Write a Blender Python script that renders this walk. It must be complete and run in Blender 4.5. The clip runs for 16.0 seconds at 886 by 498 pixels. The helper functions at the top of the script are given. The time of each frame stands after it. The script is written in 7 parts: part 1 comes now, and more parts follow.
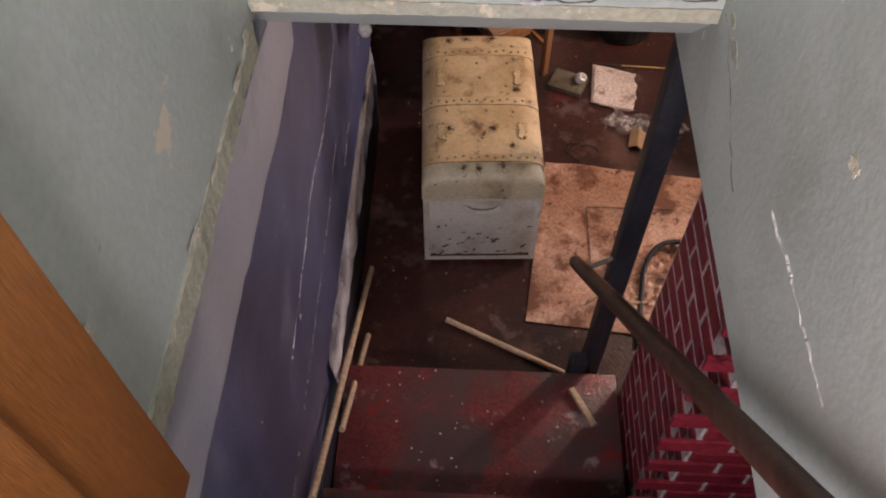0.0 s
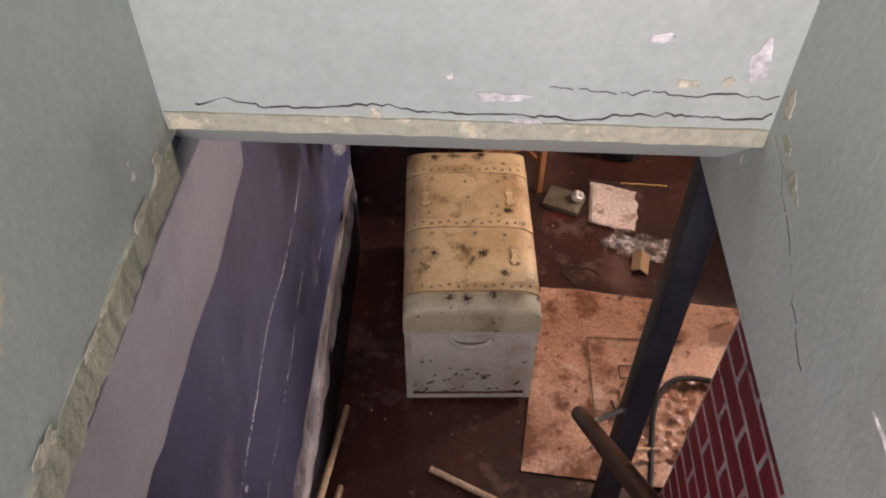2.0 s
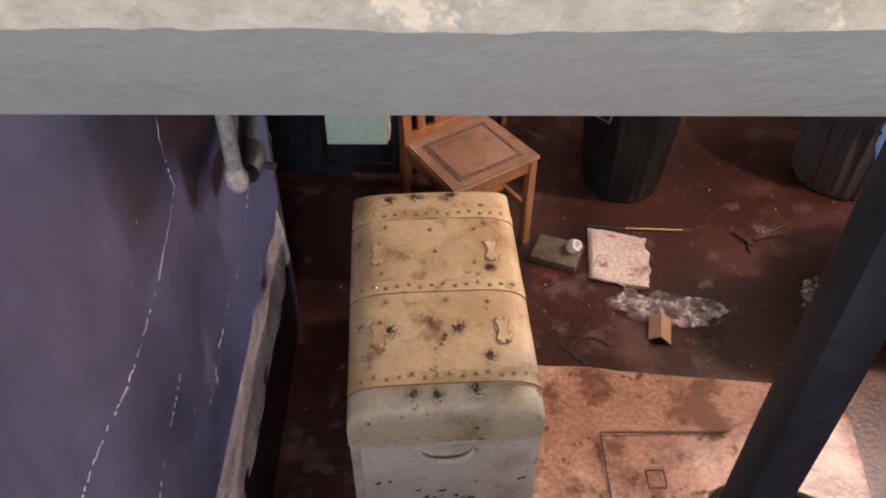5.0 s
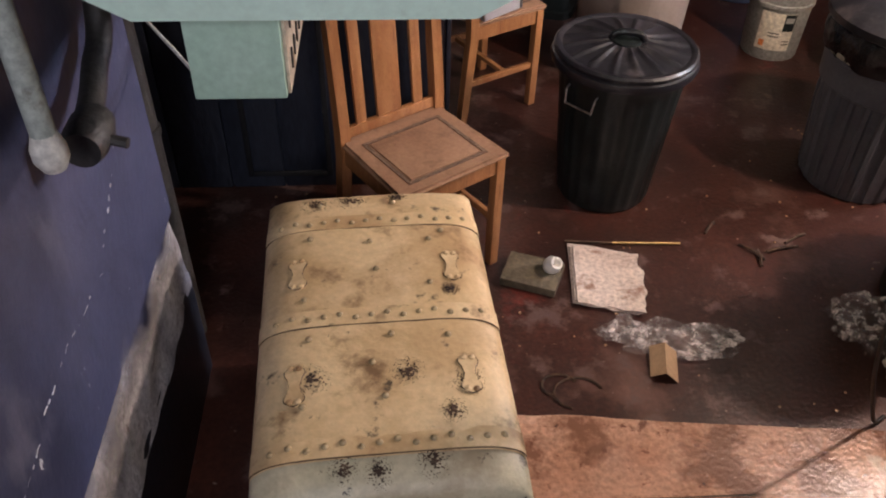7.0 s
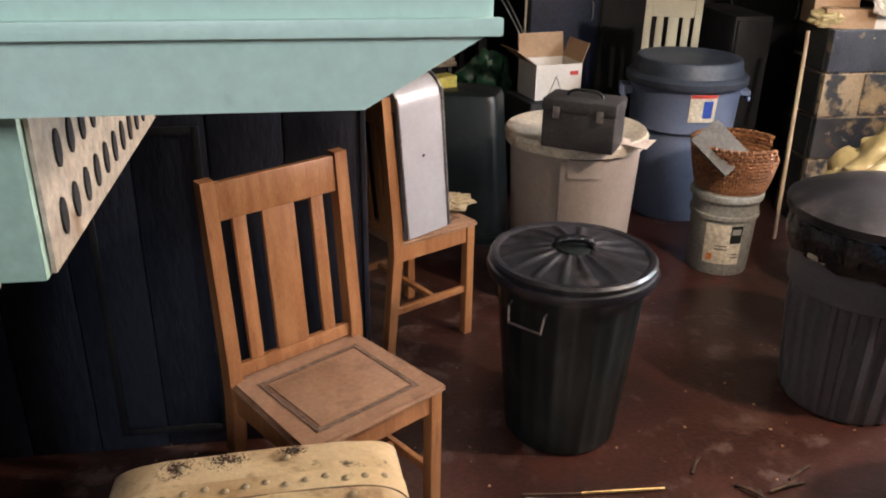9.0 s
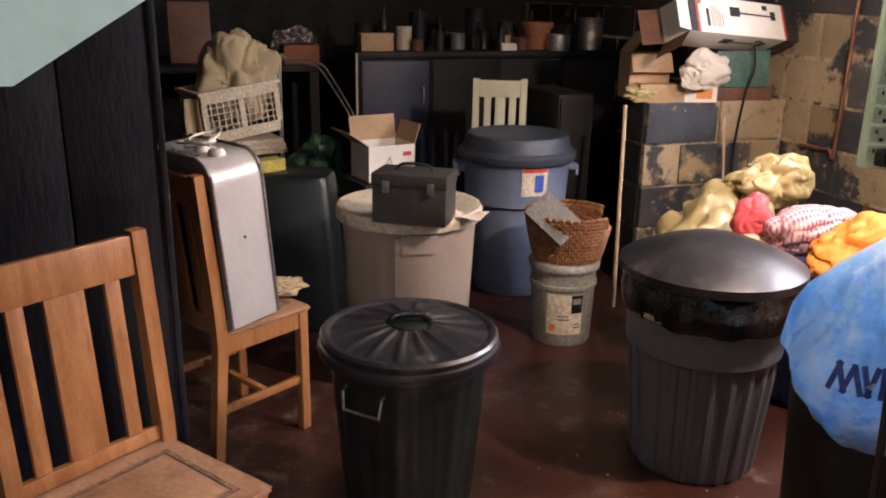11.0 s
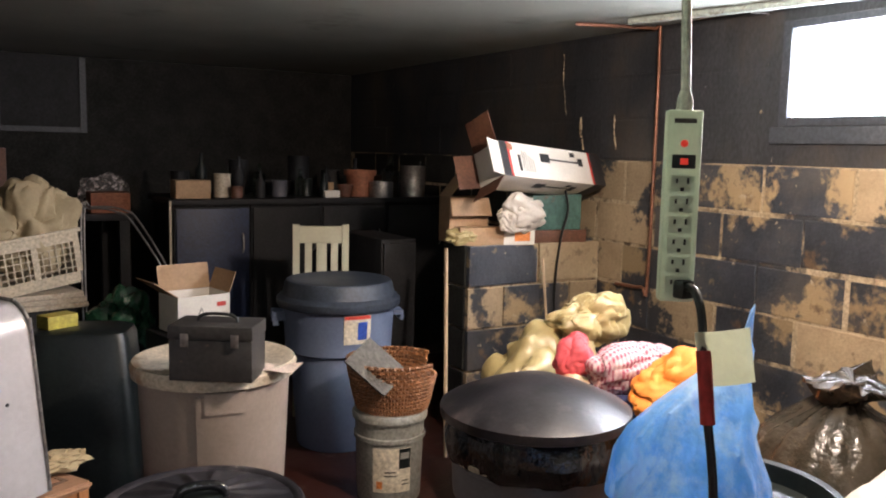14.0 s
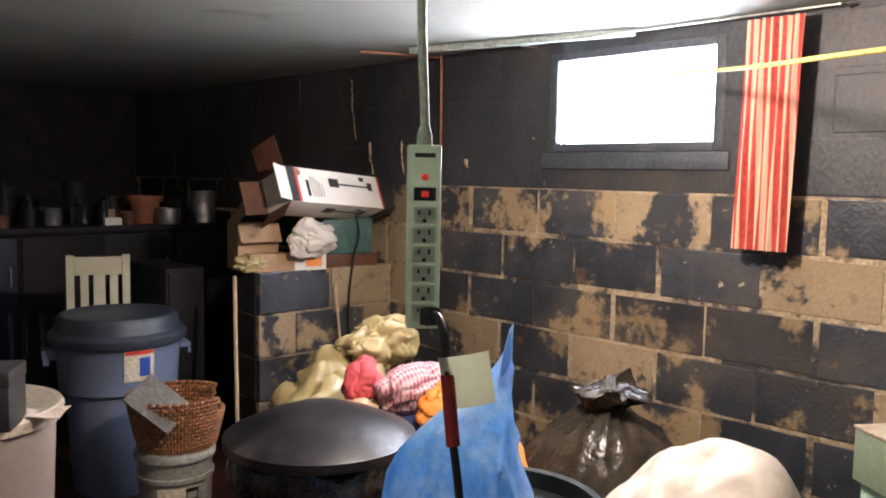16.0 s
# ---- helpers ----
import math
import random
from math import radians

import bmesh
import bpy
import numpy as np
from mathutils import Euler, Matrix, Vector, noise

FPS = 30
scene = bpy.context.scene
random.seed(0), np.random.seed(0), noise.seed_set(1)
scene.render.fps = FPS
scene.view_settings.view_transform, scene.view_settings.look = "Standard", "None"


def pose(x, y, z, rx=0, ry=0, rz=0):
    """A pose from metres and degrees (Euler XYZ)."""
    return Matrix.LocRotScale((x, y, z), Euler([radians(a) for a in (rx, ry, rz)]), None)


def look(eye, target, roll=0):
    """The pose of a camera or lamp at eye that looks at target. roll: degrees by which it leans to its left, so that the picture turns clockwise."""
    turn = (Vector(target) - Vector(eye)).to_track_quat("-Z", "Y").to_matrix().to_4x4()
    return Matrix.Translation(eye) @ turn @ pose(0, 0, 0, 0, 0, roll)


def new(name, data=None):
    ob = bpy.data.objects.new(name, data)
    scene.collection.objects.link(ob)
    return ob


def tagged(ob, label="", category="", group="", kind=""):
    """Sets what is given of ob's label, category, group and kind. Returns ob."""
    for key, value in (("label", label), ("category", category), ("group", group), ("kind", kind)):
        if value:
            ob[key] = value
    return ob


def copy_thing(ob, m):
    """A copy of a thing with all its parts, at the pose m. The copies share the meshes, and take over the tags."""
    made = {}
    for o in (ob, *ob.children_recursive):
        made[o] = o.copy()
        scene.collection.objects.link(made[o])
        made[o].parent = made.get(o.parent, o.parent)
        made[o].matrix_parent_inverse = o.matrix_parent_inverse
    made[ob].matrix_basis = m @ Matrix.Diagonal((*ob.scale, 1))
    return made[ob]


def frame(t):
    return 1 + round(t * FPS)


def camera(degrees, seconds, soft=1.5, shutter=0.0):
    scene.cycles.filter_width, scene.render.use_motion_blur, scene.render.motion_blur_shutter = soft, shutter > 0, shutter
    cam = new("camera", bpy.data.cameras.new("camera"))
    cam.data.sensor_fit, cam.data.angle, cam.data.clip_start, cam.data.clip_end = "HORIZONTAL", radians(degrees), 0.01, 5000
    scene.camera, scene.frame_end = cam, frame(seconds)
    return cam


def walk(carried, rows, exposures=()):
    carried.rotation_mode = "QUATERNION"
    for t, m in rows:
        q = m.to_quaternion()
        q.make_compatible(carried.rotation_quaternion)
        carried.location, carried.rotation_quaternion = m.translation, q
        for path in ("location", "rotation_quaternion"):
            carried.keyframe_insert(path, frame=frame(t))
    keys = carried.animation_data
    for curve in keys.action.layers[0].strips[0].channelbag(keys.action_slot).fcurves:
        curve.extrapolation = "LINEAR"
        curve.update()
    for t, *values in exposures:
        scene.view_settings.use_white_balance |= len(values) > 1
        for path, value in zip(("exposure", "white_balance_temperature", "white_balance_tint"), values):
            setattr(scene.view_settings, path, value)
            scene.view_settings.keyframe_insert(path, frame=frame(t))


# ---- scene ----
cam = camera(56.3, 16.0, soft=2.0)
PATH = [
    (0, (0.65, 1.294, 3.104), (0.602, 2.434, 1.46), 0.0),
    (0.5, (0.713, 1.336, 3.052), (0.672, 2.517, 1.439), -0.1),
    (1, (0.742, 1.4, 3.01), (0.699, 2.633, 1.435), -0.0),
    (1.5, (0.726, 1.484, 2.942), (0.686, 2.77, 1.411), 0.2),
    (2, (0.673, 1.595, 2.871), (0.631, 2.938, 1.389), 0.7),
    (2.5, (0.659, 1.662, 2.763), (0.625, 3.062, 1.335), 1.1),
    (3, (0.703, 1.766, 2.662), (0.675, 3.187, 1.254), 0.6),
    (5.5, (0.692, 2.302, 2.132), (0.741, 3.759, 0.762), 0.9),
    (6, (0.707, 2.402, 1.998), (0.792, 3.875, 0.648), 1.2),
    (6.5, (0.74, 2.502, 1.933), (0.847, 3.988, 0.599), 1.6),
    (7, (0.74, 2.602, 1.82), (0.853, 4.103, 0.504), 1.5),
    (7.5, (0.728, 2.693, 1.753), (0.866, 4.224, 0.474), 1.8),
    (8, (0.773, 2.781, 1.671), (0.931, 4.392, 0.497), 1.5),
    (8.2, (0.796, 2.828, 1.638), (0.966, 4.473, 0.514), 1.5),
    (8.5, (0.803, 2.872, 1.598), (0.994, 4.576, 0.568), 1.3),
    (9, (0.813, 2.987, 1.51), (1.097, 4.792, 0.698), 0.9),
    (9.5, (0.821, 3.033, 1.511), (1.239, 4.856, 0.802), 1.5),
    (10, (0.846, 3.021, 1.484), (1.357, 4.83, 0.803), 1.2),
    (12.5, (0.989, 3.227, 1.365), (1.779, 5.024, 0.982), 1.6),
    (13, (1.01, 3.229, 1.37), (1.858, 5.012, 1.052), 1.5),
    (13.5, (1.03, 3.206, 1.377), (1.948, 4.962, 1.108), 1.3),
    (14, (1.051, 3.198, 1.377), (2.058, 4.91, 1.139), 1.3),
    (14.5, (1.073, 3.196, 1.377), (2.178, 4.849, 1.159), 1.1),
    (15, (1.091, 3.183, 1.381), (2.288, 4.771, 1.174), 1.0),
    (15.3, (1.099, 3.165, 1.383), (2.349, 4.713, 1.186), 1.1),
    (15.5, (1.101, 3.156, 1.39), (2.39, 4.672, 1.196), 1.0),
    (16, (1.108, 3.144, 1.395), (2.485, 4.583, 1.217), 1.0),
]
EXPOSURES = [(0, 0.03, 6700, 28), (1.5, 0.12, 6750, 27), (3, 0.17, 6700, 24), (5.5, 0.40, 6450, 27), (6.5, 0.34, 6300, 24), (7.5, 0.35, 6050, 14), (8.5, 0.5, 5750, 10), (9.5, 0.68, 6350, 15), (10.2, 0.52, 6400, 20), (12.5, 0.45, 6200, 13), (13.5, 0.5, 6050, 11), (14.5, 0.38, 5950, 11), (16, 0.08, 5850, 12)]
walk(cam, [(t, look(eye, target, roll)) for t, eye, target, roll in PATH], EXPOSURES)

# ---- light ----
world = bpy.data.worlds.new("world")
scene.world = world
world.use_nodes = True
wn = world.node_tree
sky = wn.nodes.new("ShaderNodeTexSky")
sky.sky_type, sky.sun_disc = "NISHITA", False
sky.sun_elevation, sky.sun_rotation = radians(35), radians(90)
wn.links.new(sky.outputs[0], wn.nodes["Background"].inputs[0])
wn.nodes["Background"].inputs[1].default_value = 0.12


def lamp(name, kind, m, watts, colour, size=0.1, size_y=None):
    data = bpy.data.lights.new(name, kind)
    data.energy, data.color = watts, colour
    if kind == "AREA":
        data.shape, data.size, data.size_y = "RECTANGLE", size, size_y or size
    else:
        data.shadow_soft_size = size
    ob = new(name, data)
    ob.matrix_world = m
    return ob


BULB = (2.72, 4.42, 1.82)
lamp("bulb_light", "POINT", pose(*BULB), 84, (1.0, 0.77, 0.60), 0.04)
lamp("window_daylight", "AREA", pose(3.97, 5.02, 1.71, 0, 90, 0), 40, (0.97, 0.96, 1.0), 0.36, 0.72)
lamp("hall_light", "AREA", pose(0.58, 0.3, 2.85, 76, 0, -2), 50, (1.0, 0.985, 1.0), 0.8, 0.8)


# ---- materials ----
def mat(name, a, b, scale=6.0, rough=0.6, metal=0.0, bump=0.15, fine=70.0, spots=(), stretch=(1, 1, 1), vary=0.0, coat=0.0, fine_amount=0.35, contrast=(0.35, 0.65), clear=0.0, thin=0.0, alpha=1.0, gloss=0.5, place=False):
    """Two colours mixed by coarse noise, speckled by fine noise, with stains of a colour, scale and two thresholds."""
    m = bpy.data.materials.new(name)
    m.use_nodes = True
    t = m.node_tree
    n, link = t.nodes, t.links
    p = n["Principled BSDF"]
    co = n.new("ShaderNodeTexCoord")
    mp = n.new("ShaderNodeMapping")
    mp.inputs["Scale"].default_value = stretch
    where = n.new("ShaderNodeNewGeometry").outputs["Position"] if place else co.outputs["Object"]
    link.new(where, mp.inputs[0])
    info = n.new("ShaderNodeObjectInfo")
    shift = n.new("ShaderNodeVectorMath")
    shift.operation = "ADD"
    spread = n.new("ShaderNodeMath")
    spread.operation = "MULTIPLY"
    spread.inputs[1].default_value = 0.0 if place else 37.0
    link.new(info.outputs["Random"], spread.inputs[0])
    link.new(mp.outputs[0], shift.inputs[0])
    link.new(spread.outputs[0], shift.inputs[1])

    def noisy(s, detail=5.0, rough_=0.6):
        x = n.new("ShaderNodeTexNoise")
        x.inputs["Scale"].default_value, x.inputs["Detail"].default_value, x.inputs["Roughness"].default_value = s, detail, rough_
        link.new(shift.outputs[0], x.inputs["Vector"])
        return x.outputs["Fac"]

    def ramp(fac, lo, hi):
        r = n.new("ShaderNodeMapRange")
        r.inputs["From Min"].default_value, r.inputs["From Max"].default_value = lo, hi
        link.new(fac, r.inputs["Value"])
        return r.outputs[0]

    def mix(fac, x, y, blend="MIX"):
        q = n.new("ShaderNodeMix")
        q.data_type, q.blend_type = "RGBA", blend
        for sock, v in ((q.inputs[0], fac), (q.inputs[6], x), (q.inputs[7], y)):
            if isinstance(v, (int, float)):
                sock.default_value = v
            elif isinstance(v, tuple):
                sock.default_value = (*v, 1)
            else:
                link.new(v, sock)
        return q.outputs[2]

    coarse, small = noisy(scale), noisy(fine, 3.0)
    colour = mix(ramp(coarse, *contrast), a, b)
    grey = n.new("ShaderNodeMapRange")
    grey.inputs["From Min"].default_value, grey.inputs["From Max"].default_value = 0.3, 0.7
    grey.inputs["To Min"].default_value, grey.inputs["To Max"].default_value = 1 - fine_amount, 1 + fine_amount * 0.6
    link.new(small, grey.inputs["Value"])
    colour = mix(1.0, colour, grey.outputs[0], "MULTIPLY")
    for c, s, lo, hi in spots:
        colour = mix(ramp(noisy(s, 6.0, 0.65), lo, hi), colour, c)
    if vary:
        v = n.new("ShaderNodeMapRange")
        v.inputs["To Min"].default_value, v.inputs["To Max"].default_value = 1 - vary, 1 + vary
        link.new(info.outputs["Random"], v.inputs["Value"])
        colour = mix(1.0, colour, v.outputs[0], "MULTIPLY")
    link.new(colour, p.inputs["Base Color"])
    rr = n.new("ShaderNodeMapRange")
    rr.inputs["To Min"].default_value, rr.inputs["To Max"].default_value = max(rough - 0.12, 0.03), min(rough + 0.12, 1)
    link.new(coarse, rr.inputs["Value"])
    link.new(rr.outputs[0], p.inputs["Roughness"])
    p.inputs["Metallic"].default_value = metal
    p.inputs["Alpha"].default_value = alpha
    if alpha < 1:
        cover = n.new("ShaderNodeMapRange")
        cover.inputs["From Min"].default_value, cover.inputs["From Max"].default_value = 0.50, 0.64
        cover.inputs["To Min"].default_value, cover.inputs["To Max"].default_value = alpha * 0.35, alpha * 6
        link.new(noisy(24, 6.0, 0.7), cover.inputs["Value"])
        link.new(cover.outputs[0], p.inputs["Alpha"])
    p.inputs["Specular IOR Level"].default_value = gloss
    p.inputs["Coat Weight"].default_value = coat
    p.inputs["Transmission Weight"].default_value = clear
    if bump:
        add = n.new("ShaderNodeMath")
        add.operation = "MULTIPLY_ADD"
        add.inputs[1].default_value = 0.35
        link.new(small, add.inputs[0])
        link.new(coarse, add.inputs[2])
        bp = n.new("ShaderNodeBump")
        bp.inputs["Strength"].default_value, bp.inputs["Distance"].default_value = bump, 0.02
        link.new(add.outputs[0], bp.inputs["Height"])
        link.new(bp.outputs[0], p.inputs["Normal"])
    if thin:
        tr = n.new("ShaderNodeBsdfTranslucent")
        link.new(colour, tr.inputs[0])
        ms = n.new("ShaderNodeMixShader")
        ms.inputs[0].default_value = thin
        link.new(p.outputs[0], ms.inputs[1])
        link.new(tr.outputs[0], ms.inputs[2])
        link.new(ms.outputs[0], n["Material Output"].inputs[0])
    return m


def glow(name, colour, strength):
    m = bpy.data.materials.new(name)
    m.use_nodes = True
    p = m.node_tree.nodes["Principled BSDF"]
    p.inputs["Base Color"].default_value = (*colour, 1)
    p.inputs["Emission Color"].default_value = (*colour, 1)
    p.inputs["Emission Strength"].default_value = strength
    return m


def glass(name, colour=(1, 1, 1), rough=0.05):
    m = bpy.data.materials.new(name)
    m.use_nodes = True
    p = m.node_tree.nodes["Principled BSDF"]
    p.inputs["Base Color"].default_value = (*colour, 1)
    p.inputs["Transmission Weight"].default_value, p.inputs["Roughness"].default_value = 1.0, rough
    return m


GREEN_PLASTER = mat("green plaster", (0.39, 0.445, 0.412), (0.455, 0.51, 0.472), 2.2, 0.5, bump=0.16, spots=[((0.62, 0.56, 0.43), 4.1, 0.675, 0.69), ((0.30, 0.325, 0.28), 2.3, 0.54, 0.78), ((0.75, 0.74, 0.70), 14, 0.70, 0.715), ((0.36, 0.34, 0.24), 9, 0.70, 0.73)], fine_amount=0.08)
LAVENDER = mat("lavender grey render", (0.27, 0.275, 0.31), (0.34, 0.345, 0.37), 1.8, 0.5, bump=0.15, spots=[((0.18, 0.185, 0.20), 3, 0.55, 0.75)], fine_amount=0.08)
OCHRE_PLASTER = mat("stained plaster edge", (0.37, 0.385, 0.31), (0.44, 0.43, 0.32), 5, 0.7, bump=0.5, spots=[((0.62, 0.57, 0.42), 9, 0.58, 0.61), ((0.25, 0.22, 0.14), 14, 0.64, 0.70)], fine_amount=0.2)
PURPLE = mat("purple painted plaster", (0.060, 0.070, 0.140), (0.112, 0.118, 0.200), 1.6, 0.38, bump=0.16, spots=[((0.034, 0.038, 0.072), 1.3, 0.48, 0.66), ((0.17, 0.165, 0.21), 3.2, 0.58, 0.78), ((0.34, 0.34, 0.40), 22, 0.70, 0.73), ((0.55, 0.55, 0.58), 15, 0.705, 0.72)], stretch=(1, 1, 0.6), fine_amount=0.12)
LIME = mat("lime bloom on plaster", (0.30, 0.29, 0.33), (0.66, 0.63, 0.64), 6, 0.85, bump=0.5, spots=[((0.17, 0.13, 0.135), 12, 0.58, 0.70)], fine_amount=0.3, contrast=(0.3, 0.6))
# the bloom thins out unevenly towards its upper edge
lt = LIME.node_tree
lim_co = lt.nodes.new("ShaderNodeTexCoord")
lim_sep = lt.nodes.new("ShaderNodeSeparateXYZ")
lim_noise = lt.nodes.new("ShaderNodeTexNoise")
lim_noise.inputs["Scale"].default_value, lim_noise.inputs["Detail"].default_value = 7.0, 8.0
lim_add = lt.nodes.new("ShaderNodeMath")
lim_add.operation = "MULTIPLY_ADD"
lim_add.inputs[1].default_value = 0.34
lim_fade = lt.nodes.new("ShaderNodeMapRange")
lim_fade.inputs["From Min"].default_value, lim_fade.inputs["From Max"].default_value = 0.74, 0.58
lt.links.new(lim_co.outputs["Object"], lim_sep.inputs[0])
lt.links.new(lim_co.outputs["Object"], lim_noise.inputs["Vector"])
lt.links.new(lim_noise.outputs["Fac"], lim_add.inputs[0])
lt.links.new(lim_sep.outputs[2], lim_add.inputs[2])
lt.links.new(lim_add.outputs[0], lim_fade.inputs["Value"])
lt.links.new(lim_fade.outputs[0], lt.nodes["Principled BSDF"].inputs["Alpha"])
OCHRE_CHIP = mat("bare cream plaster", (0.52, 0.49, 0.38), (0.66, 0.62, 0.50), 20, 0.85, bump=0.4)
CRACK = mat("bare crack", (0.55, 0.55, 0.55), (0.72, 0.71, 0.69), 20, 0.8)
DARK_CRACK = mat("open crack", (0.035, 0.032, 0.028), (0.06, 0.05, 0.04), 20, 0.9)
DARK_WALL = mat("black painted board", (0.014, 0.018, 0.030), (0.024, 0.029, 0.044), 4, 0.42, bump=0.25, spots=[((0.10, 0.09, 0.08), 16, 0.72, 0.76)], stretch=(1, 1, 0.3))
FLOOR = mat("red painted concrete", (0.024, 0.011, 0.009), (0.078, 0.024, 0.015), 1.7, 0.33, bump=0.3, spots=[((0.022, 0.014, 0.012), 1.3, 0.50, 0.70), ((0.17, 0.085, 0.065), 2.6, 0.58, 0.75), ((0.14, 0.025, 0.018), 1.9, 0.64, 0.70), ((0.11, 0.065, 0.055), 9, 0.57, 0.66), ((0.30, 0.22, 0.17), 30, 0.675, 0.72), ((0.02, 0.014, 0.012), 22, 0.70, 0.73)], fine_amount=0.35, contrast=(0.3, 0.7))
STEP_RED = mat("worn red step paint", (0.12, 0.026, 0.026), (0.20, 0.040, 0.038), 5, 0.36, bump=0.35, spots=[((0.085, 0.050, 0.046), 3, 0.45, 0.58), ((0.24, 0.018, 0.016), 4.5, 0.60, 0.63), ((0.30, 0.22, 0.21), 7, 0.60, 0.68), ((0.36, 0.28, 0.26), 34, 0.71, 0.73)], fine_amount=0.35)
BRICK_RED = mat("red masonry paint", (0.26, 0.024, 0.040), (0.34, 0.036, 0.055), 8, 0.4, bump=0.35, spots=[((0.06, 0.01, 0.015), 9, 0.64, 0.72)], vary=0.15)
WHITE_LINE = mat("white painted joint", (0.55, 0.50, 0.49), (0.68, 0.64, 0.62), 9, 0.6, spots=[((0.2, 0.05, 0.05), 18, 0.6, 0.68)])
MORTAR = mat("mortar", (0.38, 0.29, 0.18), (0.50, 0.40, 0.27), 7, 0.9, bump=0.6, spots=[((0.045, 0.046, 0.052), 3.4, 0.50, 0.42), ((0.10, 0.07, 0.045), 11, 0.55, 0.66)], fine_amount=0.35, place=True)
BLOCK_DARK = mat("flaking dark block paint", (0.030, 0.034, 0.044), (0.058, 0.064, 0.078), 5, 0.38, bump=0.35, fine_amount=0.18, spots=[((0.095, 0.085, 0.075), 2.1, 0.50, 0.72), ((0.33, 0.24, 0.135), 3.4, 0.535, 0.595), ((0.42, 0.35, 0.25), 17, 0.665, 0.70), ((0.15, 0.10, 0.06), 7, 0.62, 0.70)], vary=0.2, place=True)
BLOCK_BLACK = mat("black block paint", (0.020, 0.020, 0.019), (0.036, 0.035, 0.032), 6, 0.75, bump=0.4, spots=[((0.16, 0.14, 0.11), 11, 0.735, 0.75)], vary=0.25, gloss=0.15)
BLOCK_UPPER = mat("slate coloured block paint", (0.030, 0.032, 0.037), (0.052, 0.054, 0.060), 3, 0.5, bump=0.35, spots=[((0.085, 0.068, 0.052), 1.7, 0.48, 0.72), ((0.34, 0.30, 0.23), 13, 0.715, 0.73)], stretch=(1, 1, 0.6), vary=0.15, place=True)
BLOCK_BARE = mat("bare tan block", (0.27, 0.20, 0.12), (0.37, 0.28, 0.175), 5, 0.85, bump=0.3, fine_amount=0.14, spots=[((0.035, 0.037, 0.042), 3.4, 0.475, 0.43), ((0.13, 0.09, 0.055), 10, 0.58, 0.72)], vary=0.2, place=True)
CEILING = mat("painted ceiling board", (0.31, 0.325, 0.285), (0.38, 0.395, 0.35), 2.5, 0.6, bump=0.12, spots=[((0.15, 0.14, 0.11), 2, 0.6, 0.75)], fine_amount=0.1)
MINT = mat("mint enamel on sheet metal", (0.60, 0.82, 0.70), (0.66, 0.86, 0.75), 3, 0.45, bump=0.08, spots=[((0.22, 0.33, 0.24), 5, 0.66, 0.8), ((0.45, 0.42, 0.10), 9, 0.74, 0.77)], fine_amount=0.07)
MINT_OLD = mat("stained mint enamel", (0.36, 0.52, 0.41), (0.44, 0.60, 0.50), 5, 0.5, bump=0.1, spots=[((0.12, 0.16, 0.12), 14, 0.66, 0.74)], fine_amount=0.12)
MINT_DULL = mat("dull green paint", (0.16, 0.21, 0.145), (0.22, 0.275, 0.195), 6, 0.55, bump=0.1, spots=[((0.09, 0.10, 0.07), 9, 0.62, 0.72)], fine_amount=0.1)
BLACK_POST = mat("black painted post", (0.014, 0.016, 0.022), (0.024, 0.026, 0.034), 6, 0.5, bump=0.15)
RAIL_WOOD = mat("dark varnished rail", (0.065, 0.028, 0.018), (0.10, 0.045, 0.028), 9, 0.4, bump=0.2, stretch=(1, 0.15, 1))
DOOR_WOOD = mat("orange varnished door", (0.30, 0.105, 0.025), (0.38, 0.145, 0.038), 4, 0.35, bump=0.12, stretch=(6, 6, 0.5), spots=[((0.55, 0.40, 0.26), 18, 0.72, 0.75)], coat=0.3)
TRUNK_TOP = mat("cream painted tin", (0.61, 0.43, 0.22), (0.715, 0.54, 0.31), 5, 0.5, bump=0.15, spots=[((0.42, 0.26, 0.12), 4, 0.46, 0.66), ((0.20, 0.115, 0.055), 8, 0.56, 0.68), ((0.09, 0.06, 0.035), 15, 0.63, 0.69), ((0.10, 0.065, 0.04), 60, 0.68, 0.72)], fine_amount=0.12)
# Cool stair light is put into these two greys; the spots are real stains.
TRUNK_COOL_LIT = mat("cream tin greyed for cool light", (0.46, 0.44, 0.37), (0.58, 0.56, 0.49), 6, 0.5, bump=0.15, spots=[((0.30, 0.22, 0.15), 3.5, 0.54, 0.72), ((0.08, 0.055, 0.04), 8, 0.635, 0.665), ((0.2, 0.15, 0.1), 28, 0.66, 0.70)], fine_amount=0.15)
TRUNK_NOSE_COOL_LIT = mat("cream tin dulled for cool light", (0.44, 0.40, 0.27), (0.58, 0.51, 0.35), 5, 0.5, bump=0.15, spots=[((0.30, 0.24, 0.15), 5, 0.50, 0.66), ((0.10, 0.085, 0.06), 9, 0.60, 0.66), ((0.05, 0.04, 0.03), 30, 0.63, 0.68)], fine_amount=0.15)
RUST = mat("rust", (0.035, 0.022, 0.016), (0.10, 0.055, 0.03), 30, 0.85, bump=0.5)
STUD = mat("painted stud", (0.42, 0.32, 0.17), (0.27, 0.19, 0.09), 40, 0.45, bump=0.1)
OAK = mat("honey oak", (0.265, 0.105, 0.036), (0.37, 0.165, 0.062), 5, 0.42, bump=0.12, stretch=(9, 9, 0.7), spots=[((0.14, 0.055, 0.022), 7, 0.60, 0.75)], fine_amount=0.25)
